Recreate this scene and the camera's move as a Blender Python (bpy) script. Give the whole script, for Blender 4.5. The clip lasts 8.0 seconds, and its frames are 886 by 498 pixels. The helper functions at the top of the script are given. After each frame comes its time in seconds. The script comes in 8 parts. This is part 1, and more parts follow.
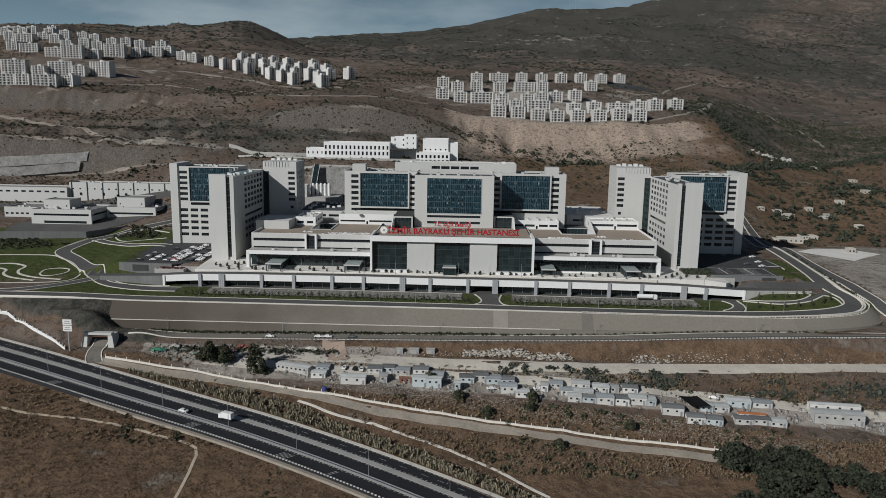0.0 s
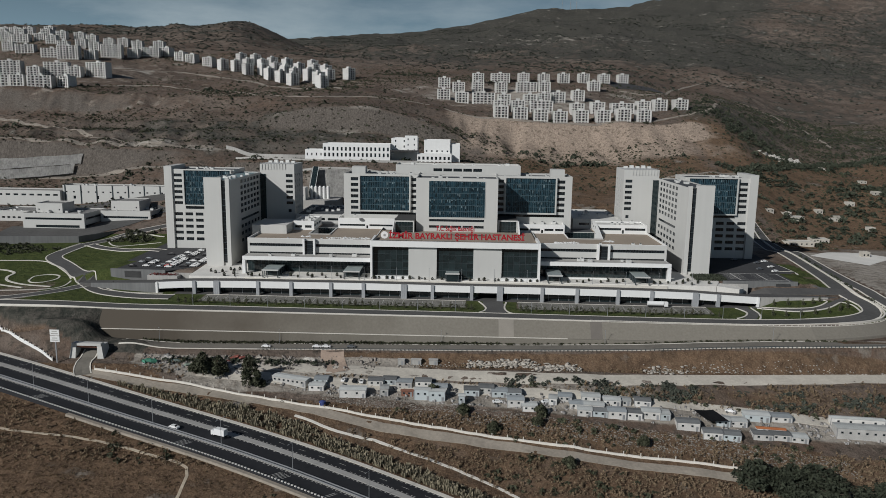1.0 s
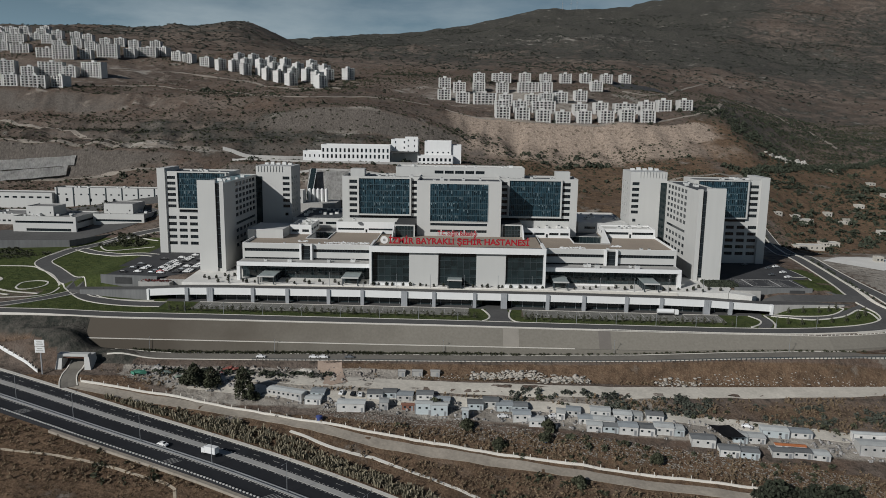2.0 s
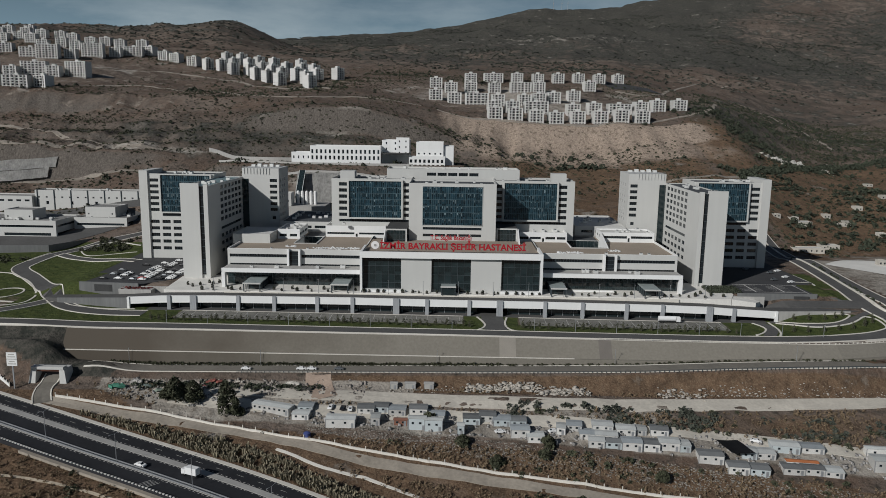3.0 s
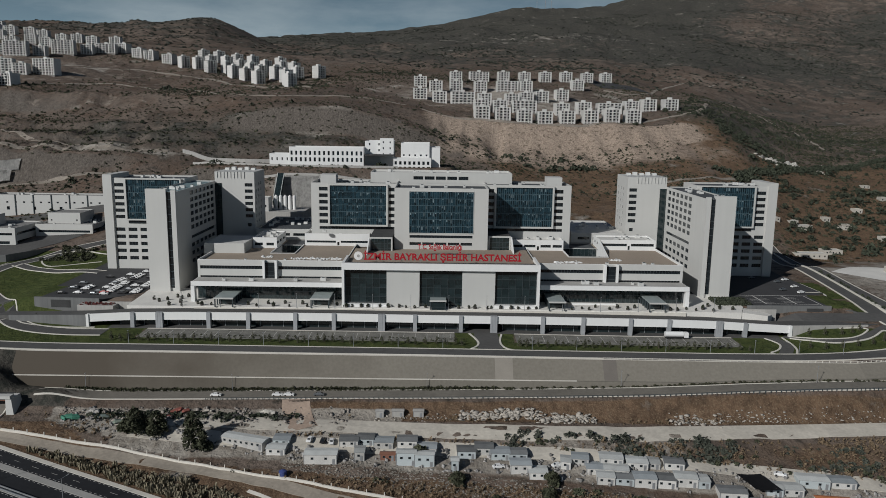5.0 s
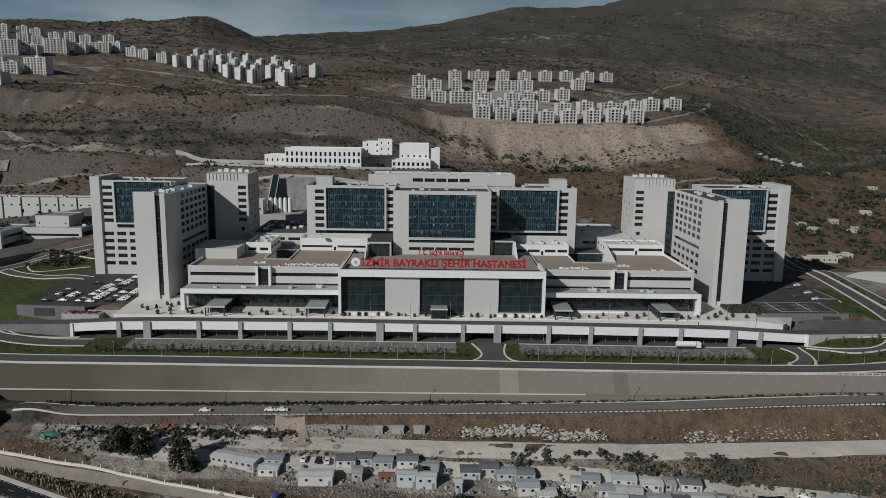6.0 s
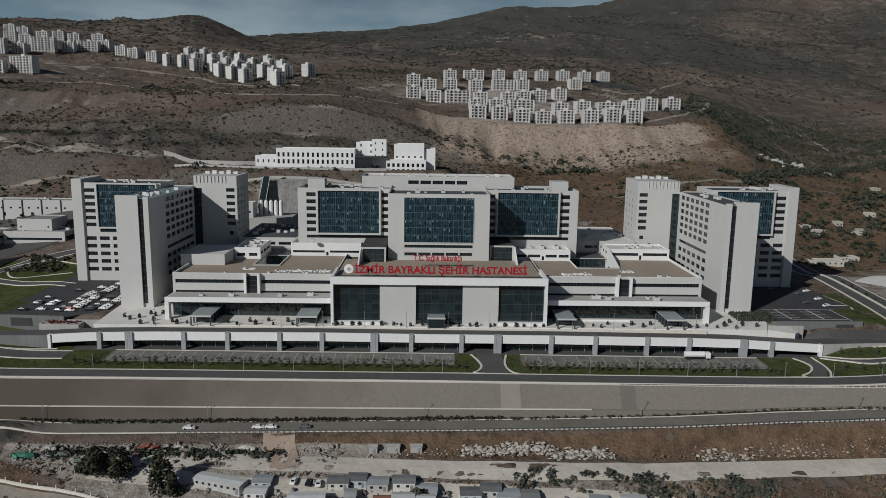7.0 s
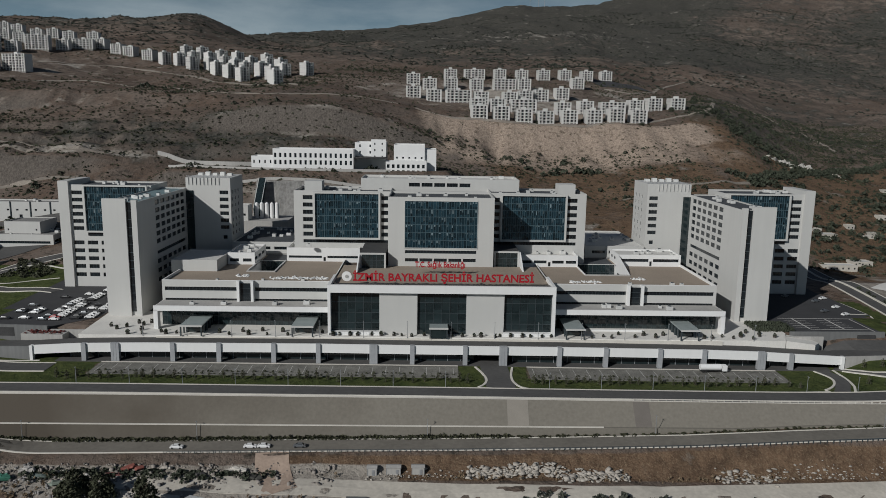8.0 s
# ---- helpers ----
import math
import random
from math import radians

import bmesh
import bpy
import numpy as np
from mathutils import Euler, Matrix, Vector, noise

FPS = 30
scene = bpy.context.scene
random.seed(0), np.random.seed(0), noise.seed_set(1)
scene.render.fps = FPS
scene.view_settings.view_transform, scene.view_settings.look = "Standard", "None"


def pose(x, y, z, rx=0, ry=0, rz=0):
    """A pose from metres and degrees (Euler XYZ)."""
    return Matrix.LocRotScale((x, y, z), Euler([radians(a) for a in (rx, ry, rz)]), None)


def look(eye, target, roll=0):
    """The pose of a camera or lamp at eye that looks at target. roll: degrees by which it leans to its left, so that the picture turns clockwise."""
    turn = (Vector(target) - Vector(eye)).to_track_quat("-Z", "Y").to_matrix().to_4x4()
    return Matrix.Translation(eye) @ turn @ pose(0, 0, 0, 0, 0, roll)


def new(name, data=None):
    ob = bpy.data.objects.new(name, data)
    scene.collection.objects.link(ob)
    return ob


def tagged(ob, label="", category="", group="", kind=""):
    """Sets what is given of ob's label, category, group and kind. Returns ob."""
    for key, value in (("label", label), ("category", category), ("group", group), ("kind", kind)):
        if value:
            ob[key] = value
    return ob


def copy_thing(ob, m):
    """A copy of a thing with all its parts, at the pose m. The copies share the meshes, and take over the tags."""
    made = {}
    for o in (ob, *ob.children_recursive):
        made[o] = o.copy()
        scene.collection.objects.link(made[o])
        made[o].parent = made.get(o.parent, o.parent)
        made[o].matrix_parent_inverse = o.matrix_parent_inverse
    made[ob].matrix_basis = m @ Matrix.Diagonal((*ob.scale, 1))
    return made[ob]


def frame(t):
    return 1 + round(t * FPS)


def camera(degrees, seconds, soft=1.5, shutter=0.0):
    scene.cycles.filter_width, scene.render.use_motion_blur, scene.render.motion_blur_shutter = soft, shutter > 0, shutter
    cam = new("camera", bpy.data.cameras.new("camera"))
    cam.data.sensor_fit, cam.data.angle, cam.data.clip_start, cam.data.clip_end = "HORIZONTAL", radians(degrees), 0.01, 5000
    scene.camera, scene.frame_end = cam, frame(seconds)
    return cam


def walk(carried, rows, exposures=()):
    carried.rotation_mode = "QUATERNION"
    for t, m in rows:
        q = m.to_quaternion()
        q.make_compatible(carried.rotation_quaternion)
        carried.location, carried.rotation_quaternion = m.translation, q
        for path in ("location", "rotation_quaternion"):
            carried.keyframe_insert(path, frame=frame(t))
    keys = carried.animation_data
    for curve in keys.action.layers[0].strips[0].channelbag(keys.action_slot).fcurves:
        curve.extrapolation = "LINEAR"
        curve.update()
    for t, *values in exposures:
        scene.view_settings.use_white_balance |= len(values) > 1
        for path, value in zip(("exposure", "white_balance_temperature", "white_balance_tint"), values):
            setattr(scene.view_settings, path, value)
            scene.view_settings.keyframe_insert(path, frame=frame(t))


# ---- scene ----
cam = camera(62.1, 8.0, soft=0.8)
PATH = [
    (0, (1.991, -3.6, 96.764), (1.936, -1.632, 96.411), 0.9),
    (0.5, (1.16, 3.826, 96.8), (1.104, 5.794, 96.448), 0.9),
    (1, (0.198, 11.215, 96.814), (0.142, 13.183, 96.463), 0.8),
    (1.5, (-0.628, 18.558, 96.839), (-0.684, 20.526, 96.489), 0.8),
    (3, (-3.196, 40.772, 96.87), (-3.226, 42.741, 96.522), 0.8),
    (3.5, (-4.101, 48.063, 96.884), (-4.096, 50.033, 96.537), 0.8),
    (4, (-5.025, 55.477, 96.944), (-5.013, 57.446, 96.597), 0.8),
    (4.5, (-5.807, 62.922, 97.042), (-5.794, 64.891, 96.694), 0.8),
    (6, (-8.026, 86.001, 97.142), (-8.004, 87.97, 96.793), 0.8),
    (6.5, (-8.686, 93.791, 97.088), (-8.663, 95.761, 96.739), 0.8),
    (7, (-9.28, 101.621, 97.104), (-9.242, 103.59, 96.755), 0.8),
    (7.5, (-9.989, 109.586, 97.159), (-9.95, 111.555, 96.809), 0.9),
    (8, (-10.66, 117.468, 97.268), (-10.619, 119.437, 96.918), 0.9),
]
walk(cam, [(t, look(eye, target, roll)) for t, eye, target, roll in PATH], [(0.0, 0.08), (4.0, -0.03), (8.0, -0.12)])

# ---- light ----
SUN_AZ, SUN_EL = (-0.69, -0.724), 29.2
world = bpy.data.worlds.new("sky")
scene.world = world
world.use_nodes = True
wn = world.node_tree
wn.nodes.clear()
sky = wn.nodes.new("ShaderNodeTexSky")
sky.sky_type, sky.sun_disc = "NISHITA", False
sky.sun_elevation, sky.sun_rotation = radians(SUN_EL), math.atan2(SUN_AZ[0], SUN_AZ[1])
sky.air_density, sky.dust_density, sky.ozone_density, sky.altitude = 1.0, 0.6, 3.0, 100
bg = wn.nodes.new("ShaderNodeBackground")
bg.inputs["Strength"].default_value = 0.025
wout = wn.nodes.new("ShaderNodeOutputWorld")
# thin high cloud over the whole sky
tc, cn, cm = wn.nodes.new("ShaderNodeTexCoord"), wn.nodes.new("ShaderNodeTexNoise"), wn.nodes.new("ShaderNodeMapping")
cm.inputs["Scale"].default_value = (1.3, 1.3, 5.0)
cn.inputs["Scale"].default_value, cn.inputs["Detail"].default_value, cn.inputs["Roughness"].default_value = 1.6, 7, 0.6
cr, cx = wn.nodes.new("ShaderNodeMapRange"), wn.nodes.new("ShaderNodeMix")
cr.inputs["From Min"].default_value, cr.inputs["From Max"].default_value, cr.inputs["To Max"].default_value = 0.46, 0.64, 0.9
cx.data_type = "RGBA"
cx.inputs["B"].default_value = (13.5, 16.0, 17.4, 1)
wn.links.new(tc.outputs["Generated"], cm.inputs["Vector"])
wn.links.new(cm.outputs[0], cn.inputs["Vector"])
wn.links.new(cn.outputs["Fac"], cr.inputs["Value"])
# the cloud lies in a low bank round the horizon and thins overhead
cs, ce, cp = wn.nodes.new("ShaderNodeSeparateXYZ"), wn.nodes.new("ShaderNodeMapRange"), wn.nodes.new("ShaderNodeMath")
ce.inputs["From Min"].default_value, ce.inputs["From Max"].default_value, ce.inputs["To Min"].default_value, ce.inputs["To Max"].default_value = 0.06, 0.24, 1.0, 0.06
cp.operation = "MULTIPLY"
wn.links.new(tc.outputs["Generated"], cs.inputs[0])
wn.links.new(cs.outputs["Z"], ce.inputs["Value"])
wn.links.new(cr.outputs[0], cp.inputs[0])
wn.links.new(ce.outputs[0], cp.inputs[1])
wn.links.new(cp.outputs[0], cx.inputs["Factor"])
# pale haze towards the horizon, under the cloud
hz_mix, hz_fac = wn.nodes.new("ShaderNodeMix"), wn.nodes.new("ShaderNodeMapRange")
hz_mix.data_type = "RGBA"
hz_mix.inputs["B"].default_value = (7.4, 11.4, 14.2, 1)
hz_fac.inputs["From Min"].default_value, hz_fac.inputs["From Max"].default_value, hz_fac.inputs["To Min"].default_value, hz_fac.inputs["To Max"].default_value = 0.07, 0.2, 0.85, 0.0
wn.links.new(cs.outputs["Z"], hz_fac.inputs["Value"])
wn.links.new(hz_fac.outputs[0], hz_mix.inputs["Factor"])
wn.links.new(sky.outputs[0], hz_mix.inputs["A"])
wn.links.new(hz_mix.outputs["Result"], cx.inputs["A"])
wn.links.new(cx.outputs["Result"], bg.inputs["Color"])
wn.links.new(bg.outputs[0], wout.inputs[0])
sun = new("sun", bpy.data.lights.new("sun", "SUN"))
sun.data.energy, sun.data.angle, sun.data.color = 3.4, radians(0.6), (1.0, 0.995, 0.98)
d = math.cos(radians(SUN_EL))
n = math.hypot(*SUN_AZ)
sun.matrix_world = look((SUN_AZ[0] / n * d * 300, SUN_AZ[1] / n * d * 300, math.sin(radians(SUN_EL)) * 300), (0, 0, 0))


# ---- materials ----
def material(name, color, rough=0.8, metal=0.0, vary=0.15, scale=0.3, fine=4.0, bump=0.0, spec=0.3, per="", dirt=None, streak=0.0):
    """A procedural surface: base colour varied at two scales, optional vertical streaks, fine bump, and a random tone per object or island."""
    m = bpy.data.materials.new(name)
    m.use_nodes = True
    t = m.node_tree
    b = t.nodes["Principled BSDF"]
    b.inputs["Roughness"].default_value, b.inputs["Metallic"].default_value = rough, metal
    b.inputs["Specular IOR Level"].default_value = spec
    co = t.nodes.new("ShaderNodeNewGeometry")
    n1, n2 = t.nodes.new("ShaderNodeTexNoise"), t.nodes.new("ShaderNodeTexNoise")
    for k, s in ((n1, scale), (n2, fine)):
        k.inputs["Scale"].default_value, k.inputs["Detail"].default_value = s, 6
        t.links.new(co.outputs["Position"], k.inputs["Vector"])
    if streak:
        mp = t.nodes.new("ShaderNodeMapping")
        mp.inputs["Scale"].default_value = (1, 1, 0.06)
        t.links.new(co.outputs["Position"], mp.inputs["Vector"])
        t.links.new(mp.outputs[0], n2.inputs["Vector"])
    mx = t.nodes.new("ShaderNodeMath")
    mx.operation = "ADD"
    t.links.new(n1.outputs["Fac"], mx.inputs[0])
    t.links.new(n2.outputs["Fac"], mx.inputs[1])
    src = mx.outputs[0]
    if per:
        r = t.nodes.new("ShaderNodeObjectInfo") if per == "object" else co
        md = t.nodes.new("ShaderNodeMath")
        md.operation = "ADD"
        t.links.new(r.outputs["Random" if per == "object" else "Random Per Island"], md.inputs[0])
        t.links.new(src, md.inputs[1])
        src = md.outputs[0]
    ramp = t.nodes.new("ShaderNodeMapRange")
    lo, hi = (0.65, 1.35) if not per else (0.75, 2.25)
    ramp.inputs["From Min"].default_value, ramp.inputs["From Max"].default_value = lo, hi
    t.links.new(src, ramp.inputs["Value"])
    mix = t.nodes.new("ShaderNodeMix")
    mix.data_type = "RGBA"
    dark = dirt or [c * (1 - vary) for c in color]
    mix.inputs["A"].default_value = (*dark, 1)
    mix.inputs["B"].default_value = (*[min(0.95, c * (1 + vary)) for c in color], 1)
    t.links.new(ramp.outputs[0], mix.inputs["Factor"])
    t.links.new(mix.outputs["Result"], b.inputs["Base Color"])
    if bump:
        bp = t.nodes.new("ShaderNodeBump")
        bp.inputs["Strength"].default_value, bp.inputs["Distance"].default_value = bump, 0.3
        t.links.new(n2.outputs["Fac"], bp.inputs["Height"])
        t.links.new(bp.outputs[0], b.inputs["Normal"])
    return m


CLAD = material("pale_cladding", (0.49, 0.487, 0.465), 0.6, vary=0.035, scale=0.08, fine=0.5, streak=1)
WHITE = material("white_render", (0.70, 0.70, 0.685), 0.6, vary=0.03, scale=0.1, fine=0.8, streak=1)
GREYC = material("grey_concrete", (0.36, 0.35, 0.33), 0.85, vary=0.15, scale=0.15, fine=1.5, streak=1, bump=0.05)
PIER = material("grey_pier_panel", (0.30, 0.31, 0.32), 0.6, vary=0.1, scale=0.3, fine=2)
# near-black fill: shade inside openings and rooms is put into this colour
DARKC = material("near_black_fill", (0.05, 0.05, 0.05), 0.9, vary=0.3, scale=0.2)
GLASS = material("dark_window_glass", (0.012, 0.016, 0.019), 0.08, vary=0.5, scale=0.3, fine=2, spec=0.6, per="object")
CURTAIN = material("teal_curtain_glass", (0.024, 0.062, 0.085), 0.12, 0.55, vary=0.8, scale=0.08, fine=0.7, spec=0.8, per="island")
HALLG = material("green_black_hall_glass", (0.017, 0.027, 0.029), 0.1, vary=0.4, scale=0.15, fine=1, spec=0.7, per="island")
LIGHTSPOT = material("pale_light_spot", (0.11, 0.15, 0.165), 0.7, vary=0.85, per="island")
MULL = material("blue_grey_mullion", (0.075, 0.12, 0.14), 0.4, 0.2, vary=0.15)
FRAME = material("grey_metal_frame", (0.06, 0.074, 0.08), 0.4, 0.3, vary=0.1)
ROOF = material("brown_roof_gravel", (0.29, 0.24, 0.19), 0.95, vary=0.16, scale=0.06, fine=1.2)
ROOFD = material("dark_roof_membrane", (0.07, 0.075, 0.08), 0.8, vary=0.25, scale=0.1, fine=1)
ROOFL = material("pale_roof_membrane", (0.55, 0.54, 0.51), 0.8, vary=0.1, scale=0.1, fine=1)
PLANT = material("pale_roof_plant", (0.6, 0.6, 0.58), 0.5, 0.2, vary=0.2, per="object")
PAVE = material("pale_paving", (0.66, 0.64, 0.595), 0.8, vary=0.1, scale=0.12, fine=1.5)
KERB = material("pale_kerb_stone", (0.60, 0.57, 0.51), 0.85, vary=0.12, scale=0.3)
ASPH = material("grey_asphalt", (0.085, 0.083, 0.08), 0.9, vary=0.2, scale=0.06, fine=0.6)
BLACKTOP = material("fresh_dark_asphalt", (0.020, 0.021, 0.024), 0.8, vary=0.25, scale=0.05, fine=0.5)
DECK = material("dark_parking_asphalt", (0.05, 0.05, 0.052), 0.9, vary=0.2, scale=0.1)
DUSTY = material("dusty_asphalt", (0.165, 0.152, 0.13), 0.95, vary=0.2, scale=0.08, fine=0.6)
DIRT = material("brown_dirt_track", (0.29, 0.255, 0.21), 0.95, vary=0.2, scale=0.1, fine=0.8)
LINE = material("white_road_paint", (0.50, 0.49, 0.465), 0.7, vary=0.2, scale=0.5)
TRACKM = material("pale_dirt_track", (0.47, 0.435, 0.375), 0.95, vary=0.18, scale=0.08, fine=0.8)
RED = material("red_sign", (0.34, 0.012, 0.02), 0.45, vary=0.05)
LOGO = material("pale_sign_disc", (0.72, 0.70, 0.68), 0.5, vary=0.05)
STEEL = material("galvanised_steel", (0.33, 0.34, 0.35), 0.5, 0.5, vary=0.1)
# leaf tones are lifted: the haze over dark foliage is put into their colour
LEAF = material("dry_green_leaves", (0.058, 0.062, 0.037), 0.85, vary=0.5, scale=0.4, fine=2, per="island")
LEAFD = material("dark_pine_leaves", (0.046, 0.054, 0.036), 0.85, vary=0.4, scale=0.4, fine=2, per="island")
DRYB = material("dry_brown_brush", (0.175, 0.128, 0.082), 0.95, vary=0.4, scale=0.3, fine=2, per="island")
BARK = material("grey_bark", (0.10, 0.08, 0.06), 0.9, vary=0.2)
ROCK = material("pale_limestone", (0.36, 0.33, 0.29), 0.9, vary=0.22, scale=0.5, fine=2, per="island", bump=0.3)
CABIN = material("pale_cabin_panel", (0.50, 0.49, 0.465), 0.7, vary=0.35, scale=0.3, per="object")
CABROOF = material("grey_cabin_roof", (0.42, 0.43, 0.415), 0.7, 0.0, vary=0.4, scale=0.3, per="object")
BLUEM = material("faded_blue_sheet", (0.05, 0.07, 0.20), 0.6, vary=0.2)
TARP = material("black_tarpaulin", (0.02, 0.02, 0.022), 0.7, vary=0.3)
ORANGE = material("orange_sheet", (0.42, 0.15, 0.06), 0.7, vary=0.2)
CABBLUE = material("blue_grey_cabin_panel", (0.42, 0.46, 0.465), 0.6, vary=0.15, scale=0.4, per="object")
CABDARK = material("weathered_dark_roof", (0.16, 0.165, 0.165), 0.8, vary=0.35, scale=0.4, per="object")
ROOFB = material("blue_grey_sheet_roof", (0.31, 0.335, 0.345), 0.6, vary=0.25, scale=0.4, per="object")
STREAKY = material("streaked_pale_concrete", (0.40, 0.39, 0.37), 0.9, vary=0.35, scale=0.2, fine=0.8, streak=1)
# concrete grey darkened to carry the shade on the yard and deck walls
YARDW = material("shade_darkened_wall_grey", (0.15, 0.152, 0.15), 0.9, vary=0.2, scale=0.1, fine=0.8, streak=1)
RUST = material("rust_red_sheet", (0.20, 0.095, 0.065), 0.8, vary=0.25, per="object")
CARW = material("white_car_paint", (0.72, 0.72, 0.71), 0.25, vary=0.03, spec=0.6)
CARG = material("grey_car_paint", (0.16, 0.17, 0.18), 0.3, 0.4, vary=0.05, spec=0.6)
CARK = material("black_car_paint", (0.02, 0.02, 0.022), 0.25, vary=0.05, spec=0.6)
CARR = material("red_car_paint", (0.40, 0.03, 0.025), 0.3, vary=0.05, spec=0.6)
TYRE = material("black_rubber", (0.02, 0.02, 0.02), 0.9, vary=0.1)
APT = material("pale_apartment_render", (0.54, 0.53, 0.505), 0.8, vary=0.12, scale=0.05, per="object")
APTD = material("brown_grey_apartment_infill", (0.23, 0.21, 0.195), 0.8, vary=0.25, scale=0.1, per="object")


# ---- mesh helpers ----
def box(bm, x0, x1, y0, y1, z0, z1, mat=0):
    v = [bm.verts.new(p) for p in ((x0, y0, z0), (x1, y0, z0), (x1, y1, z0), (x0, y1, z0), (x0, y0, z1), (x1, y0, z1), (x1, y1, z1), (x0, y1, z1))]
    for f in ((3, 2, 1, 0), (4, 5, 6, 7), (0, 1, 5, 4), (1, 2, 6, 5), (2, 3, 7, 6), (3, 0, 4, 7)):
        bm.faces.new([v[i] for i in f]).material_index = mat


def prism(bm, poly, z0, z1, mat=0):
    """An upright prism over a counter-clockwise plan; z1 may be a function of x, y."""
    top = z1 if callable(z1) else (lambda x, y: z1)
    a = [bm.verts.new((x, y, z0)) for x, y in poly]
    b = [bm.verts.new((x, y, top(x, y))) for x, y in poly]
    k = len(poly)
    bm.faces.new(b).material_index = mat
    bm.faces.new(a[::-1]).material_index = mat
    for i in range(k):
        bm.faces.new((a[i], a[(i + 1) % k], b[(i + 1) % k], b[i])).material_index = mat


def tube(bm, p, q, r0, r1=None, n=6, mat=0):
    p, q = Vector(p), Vector(q)
    r1 = r0 if r1 is None else r1
    u = (q - p).orthogonal().normalized()
    w = (q - p).normalized().cross(u)
    a = [bm.verts.new(p + (u * math.cos(i * math.tau / n) + w * math.sin(i * math.tau / n)) * r0) for i in range(n)]
    b = [bm.verts.new(q + (u * math.cos(i * math.tau / n) + w * math.sin(i * math.tau / n)) * r1) for i in range(n)]
    for i in range(n):
        bm.faces.new((a[i], a[(i + 1) % n], b[(i + 1) % n], b[i])).material_index = mat
    bm.faces.new(a[::-1]).material_index = mat
    bm.faces.new(b).material_index = mat


def mesh_of(name, bm, *mats):
    me = bpy.data.meshes.new(name)
    bm.to_mesh(me)
    bm.free()
    for m in mats:
        me.materials.append(m)
    return me


def part(name, bm, mat, parent=None, label=""):
    mats = mat if isinstance(mat, (list, tuple)) else (mat,)
    ob = new(name, mesh_of(name, bm, *mats) if isinstance(bm, bmesh.types.BMesh) else bm)
    if parent:
        ob.parent = parent
        ob.matrix_parent_inverse = parent.matrix_basis.inverted()
    return tagged(ob, label)


def thing(name, label, category, at=(0, 0, 0), group="", kind=""):
    ob = new(name)
    ob.location = at
    ob.empty_display_size = 1
    return tagged(ob, label, category, group, kind)


def clear():
    return bmesh.new()


CX = -4.5  # the hospital's axis of symmetry
WINDOWS = {}


def window_mesh(w, h):
    """A glazed window, w by h, facing -y, its centre at the origin: pane, rim and mullions."""
    key = (round(w, 2), round(h, 2))
    if key not in WINDOWS:
        bm = clear()
        box(bm, -w / 2, w / 2, 0, 0.06, -h / 2, h / 2, 0)
        for z in (-h / 2, h / 2 - 0.12):
            box(bm, -w / 2, w / 2, -0.07, -0.004, z, z + 0.12, 1)
        k = max(1, round(w / 1.5))
        for i in range(k + 1):
            x = -w / 2 + 0.05 + (w - 0.1) * i / k
            box(bm, x - 0.05, x + 0.05, -0.06, -0.004, -h / 2 + 0.12, h / 2 - 0.12, 1)
        WINDOWS[key] = mesh_of("window", bm, GLASS, FRAME)
    return WINDOWS[key]


def facade(bm, p, q, z0, z1, holes, depth=0.45, mat=0):
    """An upright wall face from p to q (outside on the right hand), with rectangular openings (a, b, low, high) that have reveals."""
    p, q = Vector(p), Vector(q)
    length = (q - p).length
    d = (q - p) / length
    inn = Vector((-d.y, d.x)) * depth
    us = sorted({0.0, length, *[round(c, 3) for o in holes for c in o[:2]]})
    zs = sorted({z0, z1, *[round(c, 3) for o in holes for c in o[2:]]})
    grid = {}

    def vert(u, z):
        if (u, z) not in grid:
            g = p + d * u
            grid[u, z] = bm.verts.new((g.x, g.y, z))
        return grid[u, z]

    for a, b in zip(us, us[1:]):
        run = None
        for lo, hi in zip(zs, zs[1:]):
            mu, mz = (a + b) / 2, (lo + hi) / 2
            if any(o[0] < mu < o[1] and o[2] < mz < o[3] for o in holes):
                continue
            bm.faces.new((vert(a, lo), vert(b, lo), vert(b, hi), vert(a, hi))).material_index = mat
    for a, b, lo, hi in holes:
        o = [(p + d * u).to_3d() + Vector((0, 0, z)) for u, z in ((a, lo), (b, lo), (b, hi), (a, hi))]
        i = [c + inn.to_3d() for c in o]
        o = [vert(round(u, 3), round(z, 3)) for u, z in ((a, lo), (b, lo), (b, hi), (a, hi))]
        i = [bm.verts.new(c) for c in i]
        for k in range(4):
            bm.faces.new((o[(k + 1) % 4], o[k], i[k], i[(k + 1) % 4])).material_index = mat


def windows(p, q, holes, parent, depth=0.4, name="window"):
    p, q = Vector(p), Vector(q)
    d = (q - p).normalized()
    inn = Vector((-d.y, d.x)) * depth
    turn = math.atan2(d.y, d.x)
    for a, b, lo, hi in holes:
        g = p + d * (a + b) / 2 + inn
        ob = part(name, window_mesh(b - a, hi - lo), None, parent)
        ob.matrix_basis = Matrix.LocRotScale((g.x, g.y, (lo + hi) / 2), Euler((0, 0, turn)), None)


